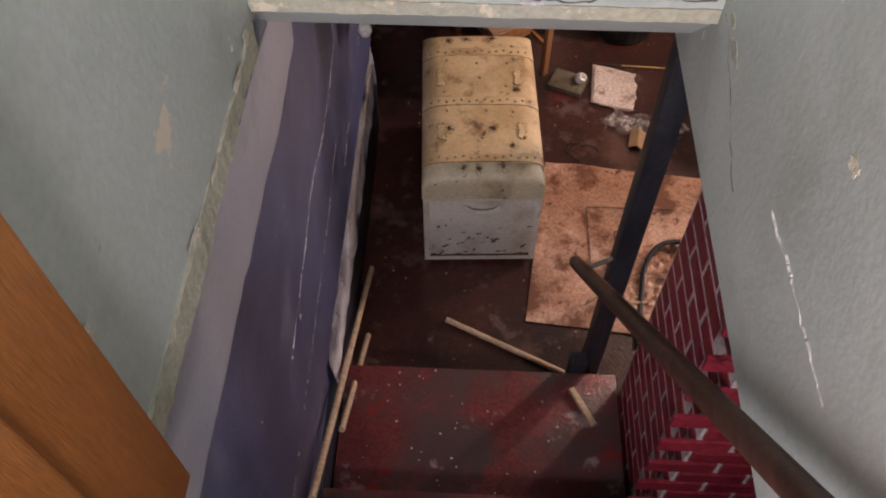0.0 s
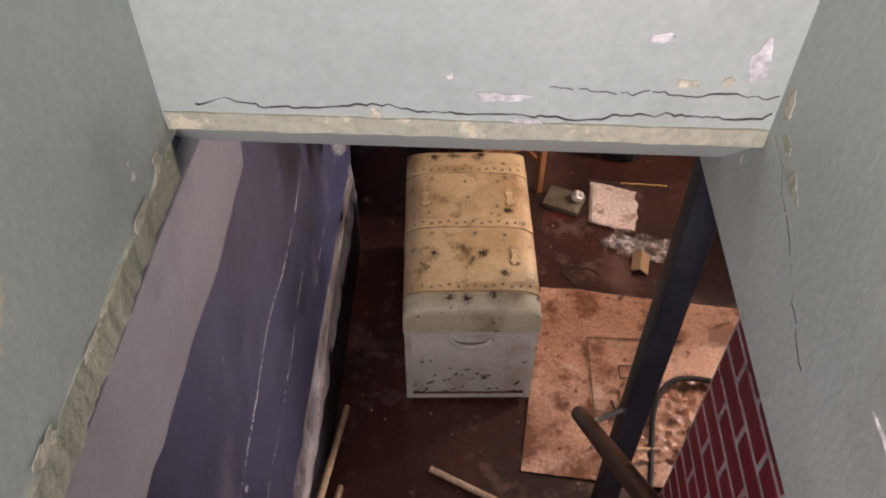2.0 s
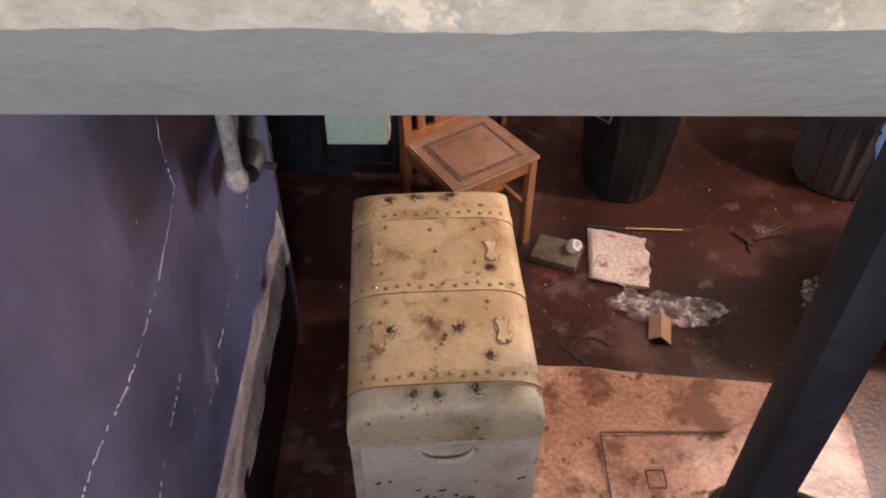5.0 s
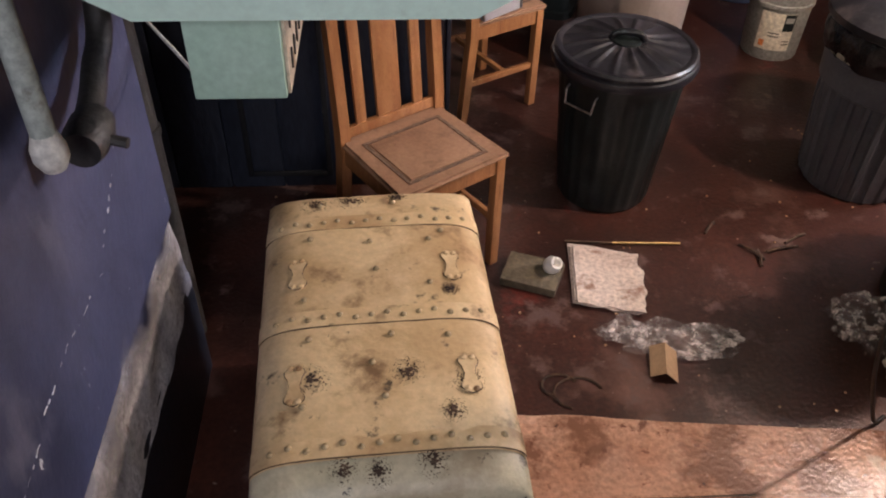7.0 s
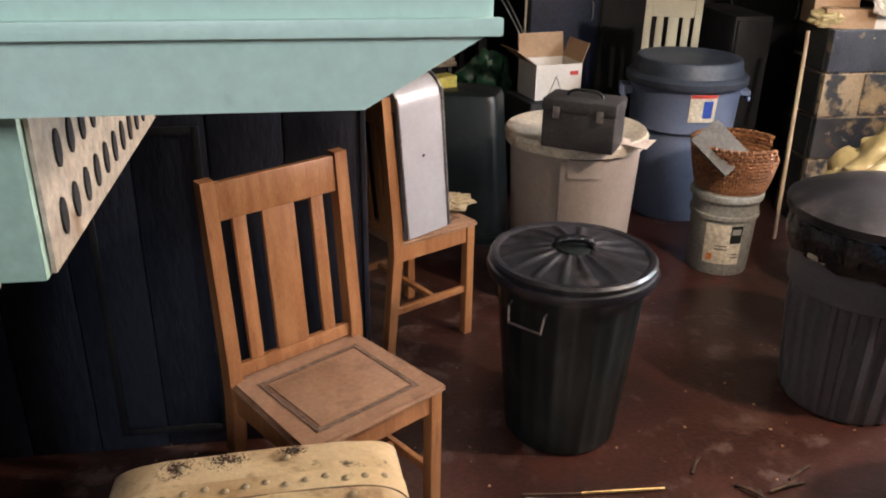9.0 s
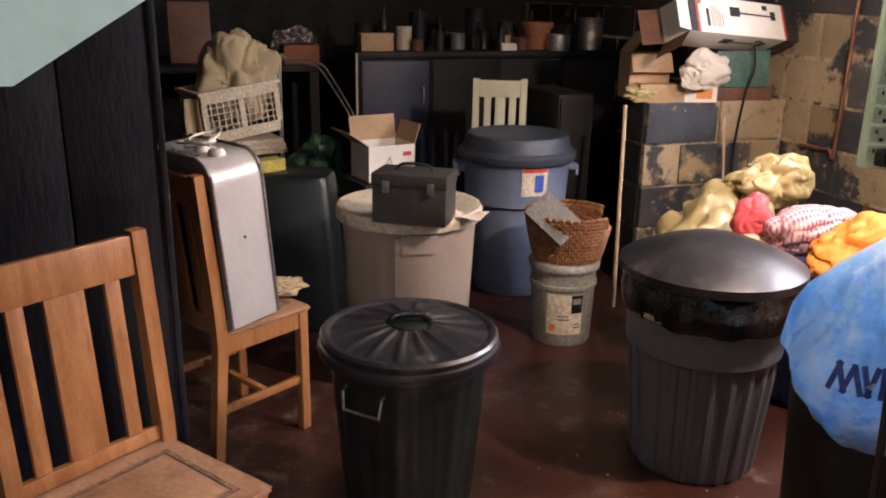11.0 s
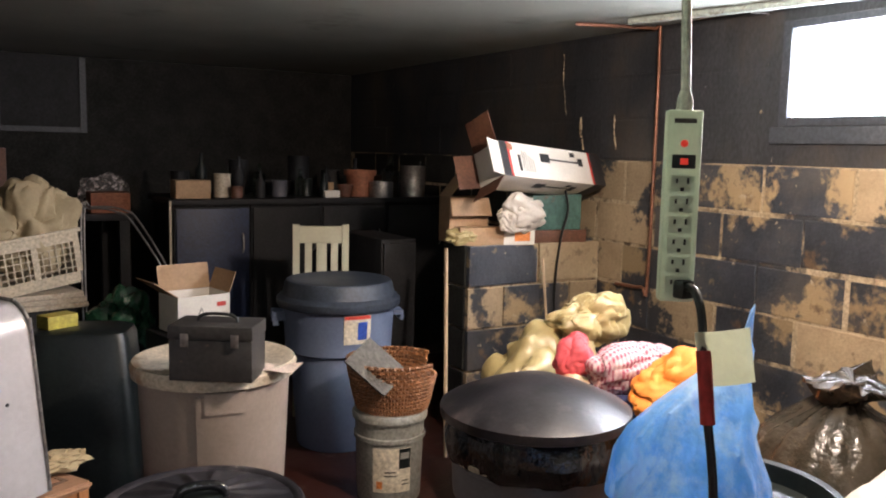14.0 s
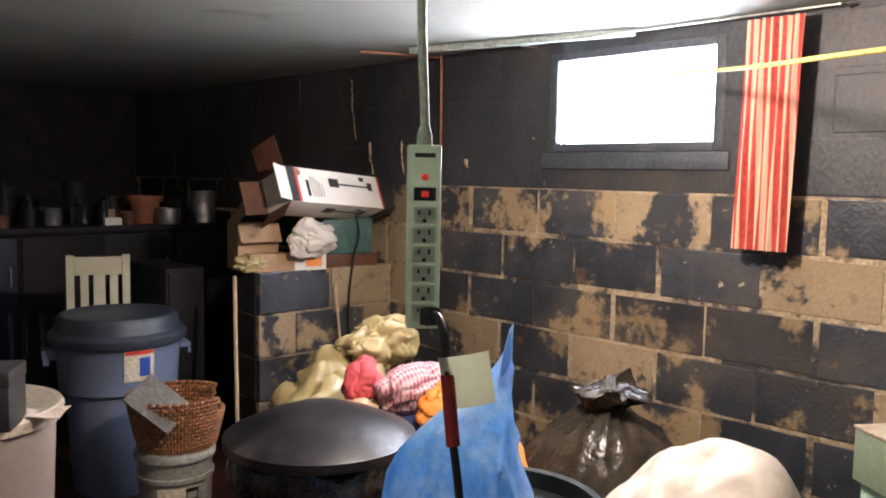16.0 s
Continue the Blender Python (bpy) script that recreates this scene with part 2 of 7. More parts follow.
SEAT_OAK = mat("dusty leatherette seat", (0.28, 0.15, 0.085), (0.36, 0.205, 0.12), 6, 0.5, bump=0.15, spots=[((0.15, 0.075, 0.04), 9, 0.56, 0.74)], fine_amount=0.16)
DARK_BRAID = mat("dark tooled border", (0.13, 0.078, 0.05), (0.21, 0.13, 0.085), 60, 0.6, bump=0.4)
BLACK_PLASTIC = mat("black green plastic", (0.007, 0.010, 0.010), (0.013, 0.017, 0.016), 5, 0.38, bump=0.08, spots=[((0.035, 0.035, 0.035), 6, 0.6, 0.8)], gloss=0.4)
DUSTY_BLACK = mat("dusty black lid", (0.010, 0.010, 0.013), (0.026, 0.024, 0.029), 4, 0.36, bump=0.12, spots=[((0.10, 0.082, 0.082), 6, 0.54, 0.76), ((0.009, 0.009, 0.011), 11, 0.56, 0.66)], fine_amount=0.3)
GREY_PLASTIC = mat("grey ribbed plastic", (0.095, 0.096, 0.115), (0.135, 0.135, 0.155), 5, 0.42, bump=0.03, fine_amount=0.12)
BAG_BLACK = mat("black bin liner", (0.008, 0.008, 0.010), (0.015, 0.015, 0.017), 7, 0.22, bump=0.9, fine=24)
BEIGE_PLASTIC = mat("beige plastic", (0.245, 0.195, 0.16), (0.30, 0.24, 0.20), 4, 0.5, bump=0.06, spots=[((0.22, 0.16, 0.12), 5, 0.62, 0.75)], fine_amount=0.1)
CREAM_RIM = mat("cream plastic rim", (0.48, 0.41, 0.31), (0.56, 0.48, 0.37), 8, 0.5, spots=[((0.30, 0.19, 0.11), 6, 0.58, 0.68)])
BLUE_PLASTIC = mat("slate blue plastic", (0.14, 0.18, 0.28), (0.18, 0.22, 0.33), 4, 0.5, bump=0.06, spots=[((0.10, 0.12, 0.17), 5, 0.62, 0.78)], fine_amount=0.1)
BLUE_LID = mat("dark slate plastic lid", (0.030, 0.038, 0.055), (0.048, 0.060, 0.082), 6, 0.5, bump=0.1)
BUCKET = mat("grey white bucket plastic", (0.24, 0.235, 0.21), (0.30, 0.295, 0.265), 6, 0.5, bump=0.06, spots=[((0.16, 0.12, 0.09), 9, 0.62, 0.72)])
LABEL = mat("aged paper label", (0.60, 0.53, 0.40), (0.70, 0.63, 0.50), 14, 0.7, spots=[((0.40, 0.27, 0.15), 12, 0.62, 0.7)])
WICKER = mat("wicker", (0.20, 0.082, 0.032), (0.32, 0.145, 0.06), 30, 0.5, bump=0.5, vary=0.3)
SLATE = mat("grey slate", (0.11, 0.105, 0.095), (0.16, 0.15, 0.135), 20, 0.8, bump=0.5)
TOOLBOX = mat("charcoal painted steel", (0.028, 0.026, 0.026), (0.046, 0.043, 0.041), 8, 0.45, bump=0.1, spots=[((0.12, 0.085, 0.06), 20, 0.68, 0.72)])
STEEL = mat("dull steel", (0.38, 0.36, 0.34), (0.50, 0.48, 0.46), 20, 0.4, metal=0.9, bump=0.05)
SILVER = mat("silver painted steel", (0.50, 0.48, 0.49), (0.56, 0.54, 0.55), 5, 0.32, metal=0.25, bump=0.03, fine_amount=0.06)
BRASS = mat("dull brass", (0.48, 0.33, 0.13), (0.60, 0.43, 0.19), 15, 0.4, metal=0.8)
CARD = mat("brown cardboard", (0.36, 0.23, 0.13), (0.44, 0.29, 0.17), 5, 0.8, bump=0.1, fine_amount=0.15)
OLIVE_CARD = mat("dusty olive card", (0.085, 0.068, 0.042), (0.15, 0.115, 0.072), 9, 0.6, bump=0.2, spots=[((0.30, 0.22, 0.15), 14, 0.62, 0.70)])
CARD_WHITE = mat("white printed card", (0.68, 0.64, 0.57), (0.76, 0.72, 0.65), 5, 0.55, bump=0.03, fine_amount=0.06)
INK = mat("black print", (0.02, 0.02, 0.022), (0.03, 0.03, 0.032), 8, 0.5)
INK_RED = mat("red print", (0.50, 0.045, 0.035), (0.60, 0.07, 0.05), 8, 0.5)
INK_BLUE = mat("blue print", (0.03, 0.07, 0.35), (0.045, 0.10, 0.42), 8, 0.4)
INK_ORANGE = mat("orange print", (0.70, 0.20, 0.04), (0.75, 0.25, 0.06), 8, 0.5)
TEAL = mat("teal painted tin", (0.055, 0.12, 0.10), (0.08, 0.16, 0.135), 8, 0.5, spots=[((0.16, 0.07, 0.03), 9, 0.6, 0.7)])
BROWN_BOX = mat("dark brown board", (0.10, 0.04, 0.025), (0.15, 0.065, 0.035), 8, 0.6)
MINT_PLASTIC = mat("pale green plastic", (0.56, 0.63, 0.52), (0.61, 0.67, 0.56), 6, 0.45, fine_amount=0.06, thin=0.35)
SLOT = mat("dark slot", (0.012, 0.012, 0.012), (0.02, 0.02, 0.02), 9, 0.6)
BLACK_RUBBER = mat("black rubber", (0.012, 0.012, 0.012), (0.02, 0.02, 0.02), 9, 0.45)
RED_GRIP = mat("red grip", (0.30, 0.02, 0.02), (0.38, 0.03, 0.03), 9, 0.45)
PAPER = mat("dirty white paper", (0.54, 0.42, 0.35), (0.68, 0.57, 0.49), 5, 0.8, bump=0.2, spots=[((0.28, 0.16, 0.11), 12, 0.58, 0.68), ((0.05, 0.035, 0.03), 24, 0.68, 0.71)])
MAT_SHEET = mat("wet stained vinyl sheet", (0.40, 0.20, 0.125), (0.60, 0.36, 0.25), 3.5, 0.26, bump=0.3, spots=[((0.19, 0.085, 0.05), 6, 0.50, 0.60), ((0.15, 0.06, 0.035), 19, 0.60, 0.66), ((0.58, 0.46, 0.36), 7, 0.62, 0.74), ((0.05, 0.03, 0.025), 24, 0.66, 0.70)], fine_amount=0.35)
BLOND = mat("blond dowel", (0.50, 0.35, 0.22), (0.60, 0.44, 0.29), 9, 0.5, bump=0.1, stretch=(1, 1, 0.1))
BAG_BLUE = mat("translucent blue bag", (0.16, 0.44, 0.92), (0.42, 0.70, 0.98), 6, 0.16, thin=0.55, bump=0.7, fine=26, spots=[((0.76, 0.87, 0.97), 10, 0.45, 0.66), ((0.07, 0.26, 0.78), 5, 0.58, 0.72)], fine_amount=0.15)
BAG_CLEAR = mat("crumpled clear film", (0.80, 0.70, 0.67), (0.92, 0.84, 0.81), 9, 0.2, bump=0.8, fine=30, alpha=0.11, fine_amount=0.3)
BAG_WHITE = mat("white bin bag", (0.74, 0.67, 0.58), (0.83, 0.76, 0.68), 4, 0.4, thin=0.3, bump=0.6, fine=16, fine_amount=0.12)
KHAKI = mat("khaki nylon", (0.33, 0.26, 0.115), (0.45, 0.365, 0.175), 4, 0.34, bump=0.10, fine=30, fine_amount=0.10, spots=[((0.24, 0.18, 0.08), 5, 0.58, 0.72)])
PINK = mat("pink red cloth", (0.55, 0.06, 0.085), (0.66, 0.10, 0.12), 8, 0.75, bump=0.12, fine_amount=0.1)
ORANGE_CLOTH = mat("orange cloth", (0.72, 0.22, 0.025), (0.80, 0.30, 0.045), 6, 0.7, bump=0.15, fine_amount=0.12)
NAVY_CLOTH = mat("navy cloth", (0.02, 0.03, 0.10), (0.035, 0.05, 0.15), 8, 0.8, bump=0.4)
SKIN_CLOTH = mat("peach cloth", (0.62, 0.42, 0.26), (0.70, 0.50, 0.33), 8, 0.8, bump=0.4)
CREAM_PLASTIC = mat("cream laundry plastic", (0.52, 0.44, 0.31), (0.60, 0.51, 0.37), 6, 0.5)
CREAM_CLOTH = mat("cream cloth", (0.36, 0.285, 0.165), (0.47, 0.385, 0.24), 4, 0.8, bump=0.08, fine_amount=0.08)
CREAM_CHAIR = mat("cream painted wood", (0.50, 0.47, 0.34), (0.57, 0.54, 0.40), 6, 0.5, bump=0.04, fine_amount=0.06)
DARK_GOODS = mat("dark cabinet paint", (0.011, 0.0115, 0.013), (0.022, 0.022, 0.024), 5, 0.6, bump=0.15, spots=[((0.06, 0.056, 0.052), 15, 0.70, 0.74)], gloss=0.25)
NAVY_BOARD = mat("navy board", (0.012, 0.022, 0.062), (0.018, 0.032, 0.085), 5, 0.5)
TERRACOTTA = mat("terracotta", (0.24, 0.085, 0.045), (0.30, 0.12, 0.065), 9, 0.8)
PIPE_WHITE = mat("painted pipe", (0.30, 0.34, 0.31), (0.40, 0.44, 0.40), 12, 0.5, bump=0.2, spots=[((0.12, 0.10, 0.07), 14, 0.6, 0.7)])
PIPE_DARK = mat("dark iron pipe", (0.02, 0.02, 0.02), (0.045, 0.04, 0.035), 14, 0.55, bump=0.3)
COPPER = mat("old copper pipe", (0.20, 0.085, 0.05), (0.28, 0.13, 0.08), 14, 0.45, metal=0.5)
CORD_PALE = mat("pale cord", (0.50, 0.52, 0.42), (0.58, 0.60, 0.50), 14, 0.5)
YELLOW = mat("yellow cord", (0.36, 0.30, 0.045), (0.44, 0.37, 0.06), 14, 0.6)
WHITE_CORD = mat("white cord", (0.62, 0.60, 0.54), (0.70, 0.68, 0.62), 14, 0.5)
WINDOW_PAINT = mat("dark window paint", (0.045, 0.052, 0.065), (0.07, 0.078, 0.092), 8, 0.5, bump=0.2)
DAY = glow("bright sky behind glass", (0.95, 0.98, 1.0), 9.0)
BULB_GLOW = glow("lit bulb", (1.0, 0.88, 0.68), 60.0)
LED = glow("small red light", (0.8, 0.05, 0.03), 0.25)
GLASS = glass("window glass")
TAG = mat("pale tag paper", (0.70, 0.72, 0.60), (0.76, 0.78, 0.66), 9, 0.7, thin=0.5, fine_amount=0.05)
BAG_SMOKE = mat("smoky brown bin bag", (0.030, 0.026, 0.020), (0.070, 0.056, 0.040), 6, 0.24, thin=0.2, bump=0.9, fine=22, spots=[((0.16, 0.12, 0.08), 8, 0.60, 0.68)])
BOTTLE = glass("bottle glass", (0.45, 0.55, 0.45), 0.1)


def striped(name, a, b, freq, axis, width=0.5):
    m = mat(name, a, a, 8, 0.75, bump=0.2)
    t = m.node_tree
    n, link = t.nodes, t.links
    p = n["Principled BSDF"]
    co = n.new("ShaderNodeTexCoord")
    sep = n.new("ShaderNodeSeparateXYZ")
    link.new(co.outputs["Object"], sep.inputs[0])
    old = p.inputs["Base Color"].links[0].from_socket
    for ax in axis:
        k = n.new("ShaderNodeMath")
        k.operation = "MULTIPLY"
        k.inputs[1].default_value = freq
        link.new(sep.outputs[ax], k.inputs[0])
        fr = n.new("ShaderNodeMath")
        fr.operation = "FRACT"
        link.new(k.outputs[0], fr.inputs[0])
        gt = n.new("ShaderNodeMath")
        gt.operation = "GREATER_THAN"
        gt.inputs[1].default_value = width
        link.new(fr.outputs[0], gt.inputs[0])
        half = n.new("ShaderNodeMath")
        half.operation = "MULTIPLY"
        half.inputs[1].default_value = 0.9 / len(axis)
        link.new(gt.outputs[0], half.inputs[0])
        q = n.new("ShaderNodeMix")
        q.data_type = "RGBA"
        link.new(half.outputs[0], q.inputs[0])
        link.new(old, q.inputs[6])
        q.inputs[7].default_value = (*b, 1)
        old = q.outputs[2]
    link.new(old, p.inputs["Base Color"])
    return m


CURTAIN = striped("red and cream striped cloth", (0.50, 0.06, 0.045), (0.70, 0.52, 0.38), 36, (1,), 0.55)
GINGHAM = striped("pink gingham cloth", (0.36, 0.08, 0.13), (0.72, 0.62, 0.62), 60, (0, 1))


# ---- mesh helpers ----
def box(bm, lo, hi, bevel=0.0, m=None):
    """A box between two corners, its edges rounded by bevel."""
    made = bmesh.ops.create_cube(bm, size=1)
    c, s = [(a + b) / 2 for a, b in zip(lo, hi)], [abs(b - a) for a, b in zip(lo, hi)]
    for v in made["verts"]:
        v.co = Vector(v.co[i] * s[i] + c[i] for i in range(3))
        if m is not None:
            v.co = m @ v.co
    if bevel:
        edges = list({e for v in made["verts"] for e in v.link_edges})
        bmesh.ops.bevel(bm, geom=edges, offset=bevel, segments=2, profile=0.6, affect="EDGES")


def lathe(bm, profile, n=32, m=None, rib=None):
    """A turned shape from (radius, height) pairs; rib(angle, k) scales the radius."""
    rings = []
    for k, (r, z) in enumerate(profile):
        ring = []
        for i in range(n):
            a = 2 * math.pi * i / n
            q = r * (rib(a, k) if rib else 1)
            co = Vector((q * math.cos(a), q * math.sin(a), z))
            ring.append(bm.verts.new(m @ co if m is not None else co))
        rings.append(ring)
    for a, b in zip(rings, rings[1:]):
        for i in range(n):
            bm.faces.new((a[i], a[(i + 1) % n], b[(i + 1) % n], b[i]))
    if profile[0][0] > 1e-4:
        bm.faces.new(reversed(rings[0]))
    if profile[-1][0] > 1e-4:
        bm.faces.new(rings[-1])


def tube(bm, pts, r, n=8):
    """A round tube along points, smoothed by a spline when there are more than two."""
    pts = [Vector(p) for p in pts]
    if len(pts) > 2:
        fine = []
        for i in range(len(pts) - 1):
            p0, p1, p2, p3 = pts[max(i - 1, 0)], pts[i], pts[i + 1], pts[min(i + 2, len(pts) - 1)]
            for k in range(6):
                t = k / 6
                fine.append(0.5 * (2 * p1 + (p2 - p0) * t + (2 * p0 - 5 * p1 + 4 * p2 - p3) * t * t + (3 * p1 - p0 - 3 * p2 + p3) * t ** 3))
        pts = fine + [pts[-1]]
    side = None
    rings = []
    for i, p in enumerate(pts):
        d = (pts[min(i + 1, len(pts) - 1)] - pts[max(i - 1, 0)]).normalized()
        if side is None:
            side = d.orthogonal().normalized()
        side = (side - d * side.dot(d)).normalized()
        up = d.cross(side)
        rings.append([bm.verts.new(p + r * (math.cos(2 * math.pi * k / n) * side + math.sin(2 * math.pi * k / n) * up)) for k in range(n)])
    for a, b in zip(rings, rings[1:]):
        for i in range(n):
            bm.faces.new((a[i], a[(i + 1) % n], b[(i + 1) % n], b[i]))
    bm.faces.new(reversed(rings[0]))
    bm.faces.new(rings[-1])


def lump(bm, centre, size, rough=0.2, scale=3.0, seed=0, sub=4, flat=None):
    """A crumpled rounded body: a ball of that size pushed by noise, with a flat foot at height flat."""
    made = bmesh.ops.create_icosphere(bm, subdivisions=sub, radius=1)
    c = Vector(centre)
    for v in made["verts"]:
        d = v.co.copy()
        w = d + 0.35 * Vector(noise.noise_vector(d * 1.3 + Vector((seed, 0, 0))))
        k = 1 + rough * noise.fractal(d * scale * 0.75 + Vector((seed, seed * 2.3, 0)), 1.0, 2.0, 2)
        k -= rough * 0.45 * (1 - abs(noise.noise(w * scale * 1.5 + Vector((seed * 3.1, 0, seed))))) ** 6
        k += rough * 0.08 * noise.noise(w * scale * 5)
        v.co = c + Vector((d.x * size[0], d.y * size[1], d.z * size[2])) * k
        if flat is not None:
            v.co.z = max(v.co.z, flat)


def folded(centre, size, rough=0.3, seed=0, flat=None, sub=5, folds=2.0):
    """A heap of cloth or film: a ball of that size creased by long ridged folds."""
    bm = bmesh.new()
    made = bmesh.ops.create_icosphere(bm, subdivisions=sub, radius=1)
    turn = pose(0, 0, 0, 40 + seed * 31, seed * 17, seed * 53)
    c = Vector(centre)
    for v in made["verts"]:
        d = v.co.copy()
        w = turn @ d
        q = Vector((w.x * 0.9, w.y * folds, w.z * 1.2)) + 0.9 * Vector(noise.noise_vector(d * 1.4 + Vector((seed, 0, 0))))
        ridge = (1 - abs(noise.noise(q))) ** 4 + 0.4 * (1 - abs(noise.noise(q * 2.3 + Vector((0, 0, seed))))) ** 3
        k = 1.0 - 0.5 * rough * ridge + rough * 0.9 * noise.noise(d * 1.3 + Vector((seed * 2.1, 0, 3)))
        v.co = c + Vector((d.x * size[0], d.y * size[1], d.z * size[2])) * k
        if flat is not None:
            v.co.z = max(v.co.z, flat)
    return bm


def sheet(bm, corner, u, v, nu, nv, thick, ripple):
    """A thin solid sheet spanned by u and v, displaced by ripple(s, t) along its normal."""
    corner, u, v = Vector(corner), Vector(u), Vector(v)
    nrm = u.cross(v).normalized()
    grid = [[[], []] for _ in range(nu + 1)]
    tops, lows = [], []
    for i in range(nu + 1):
        for j in range(nv + 1):
            s, t = i / nu, j / nv
            p = corner + u * s + v * t + nrm * ripple(s, t)
            tops.append(bm.verts.new(p + nrm * thick))
            lows.append(bm.verts.new(p))
    at = lambda some, i, j: some[i * (nv + 1) + j]
    for i in range(nu):
        for j in range(nv):
            bm.faces.new((at(tops, i, j), at(tops, i + 1, j), at(tops, i + 1, j + 1), at(tops, i, j + 1)))
            bm.faces.new((at(lows, i, j + 1), at(lows, i + 1, j + 1), at(lows, i + 1, j), at(lows, i, j)))
    rim = [(i, 0) for i in range(nu)] + [(nu, j) for j in range(nv)] + [(i, nv) for i in range(nu, 0, -1)] + [(0, j) for j in range(nv, 0, -1)]
    for a, b in zip(rim, rim[1:] + rim[:1]):
        bm.faces.new((at(lows, *a), at(lows, *b), at(tops, *b), at(tops, *a)))


def mesh_of(name, bm, material, smooth=True):
    bmesh.ops.recalc_face_normals(bm, faces=bm.faces)
    data = bpy.data.meshes.new(name)
    bm.to_mesh(data)
    bm.free()
    data.materials.append(material)
    if smooth:
        for p in data.polygons:
            p.use_smooth = True
        data.set_sharp_from_angle(angle=radians(38))
    return data


def part(name, bm, material, parent, label="", smooth=True):
    ob = new(name, mesh_of(name, bm, material, smooth))
    ob.parent = parent
    if label:
        tagged(ob, label)
    return ob


def thing(name, label, category, m=None, group="", kind=""):
    ob = new(name)
    if m is not None:
        ob.matrix_world = m
    return tagged(ob, label, category, group, kind)


def solid(name, bm, material, label, category="", group="", kind="", m=None, smooth=True):
    ob = new(name, mesh_of(name, bm, material, smooth))
    if m is not None:
        ob.matrix_world = m
    return tagged(ob, label, category, group, kind)


def boxes(*rows, bevel=0.0):
    bm = bmesh.new()
    for lo, hi in rows:
        box(bm, lo, hi, bevel)
    return bm


def bm_tube(pts, r, n=8):
    bm = bmesh.new()
    tube(bm, pts, r, n)
    return bm


def bm_lathe(profile, n=32, m=None, rib=None):
    bm = bmesh.new()
    lathe(bm, profile, n, m, rib)
    return bm


def bm_lump(*a, **k):
    bm = bmesh.new()
    lump(bm, *a, **k)
    return bm


def bm_sheet(*a):
    bm = bmesh.new()
    sheet(bm, *a)
    return bm


def ragged(lo, hi, axis, n, amount, seed):
    """A strip between two corners whose surface is broken up by noise along one axis."""
    bm = bmesh.new()
    rings = []
    for i in range(n + 1):
        f = i / n
        c = [(1, 1), (1, 0), (0, 0), (0, 1)]
        ring = []
        for p, q in c:
            u = [lo[k] + (hi[k] - lo[k]) * (f if k == axis else 0) for k in range(3)]
            others = [k for k in range(3) if k != axis]
            u[others[0]] = hi[others[0]] if p else lo[others[0]]
            u[others[1]] = hi[others[1]] if q else lo[others[1]]
            v = Vector(u)
            ring.append(bm.verts.new(v + amount * Vector(noise.noise_vector(v * 17 + Vector((seed, 0, 0)))) + amount * 0.6 * Vector(noise.noise_vector(v * 60))))
        rings.append(ring)
    for a, b in zip(rings, rings[1:]):
        for k in range(4):
            bm.faces.new((a[k], a[(k + 1) % 4], b[(k + 1) % 4], b[k]))
    bm.faces.new(rings[0])
    bm.faces.new(reversed(rings[-1]))
    return bm


# ---- structure ----
CEIL = 1.97
TOP = 4.45
floor = solid("floor", boxes(((-0.9, 2.3, -0.12), (4.0, 9.7, 0.0))), FLOOR, "worn red painted concrete basement floor with dirt and stains", "floor", kind="structure", smooth=False)
tagged(solid("ceiling", boxes(((1.13, 0.6, CEIL), (4.1, 9.8, CEIL + 0.1)), ((-0.95, 2.74, CEIL + 0.003), (1.13, 9.8, CEIL + 0.1))), CEILING, "low painted board ceiling of the basement, stained grey green", "ceiling", kind="structure", smooth=False))

# stairwell above the basement ceiling
solid("wall_left_upper", boxes(((0.10, 0.72, 2.056), (0.235, 2.56, TOP))), GREEN_PLASTER, "pale green plaster wall beside the stairs with chips", "wall", kind="structure", smooth=False)
solid("wall_right_upper", boxes(((1.107, 0.72, 1.86), (1.20, 2.76, TOP))), GREEN_PLASTER, "pale green plaster wall beside the stairs with cracks", "wall", kind="structure", smooth=False)
SOFFIT = 1.950
bm = bmesh.new()
prof = [(2.53, TOP), (2.53, 2.095), (2.536, 2.085), (2.66, SOFFIT), (2.74, SOFFIT), (2.74, TOP)]
ends = [[bm.verts.new((x, y, z)) for y, z in prof] for x in (0.10, 1.2)]
for i in range(len(prof)):
    j = (i + 1) % len(prof)
    bm.faces.new((ends[0][i], ends[0][j], ends[1][j], ends[1][i]))
bm.faces.new(ends[0])
bm.faces.new(reversed(ends[1]))
header = solid("wall_header", bm, GREEN_PLASTER, "cracked green plaster header over the foot of the stairs", "wall", kind="structure", smooth=False)
solid("trim_header", ragged((0.237, 2.5265, 2.086), (1.105, 2.534, 2.116), 0, 160, 0.0022, 1), OCHRE_PLASTER, "stained and chipped plaster edge along the header", "trim", kind="structure")
solid("trim_left", ragged((0.226, 0.75, 2.000), (0.240, 2.52, 2.064), 1, 200, 0.006, 2), OCHRE_PLASTER, "stained and chipped plaster ledge along the stairs", "trim", kind="structure")


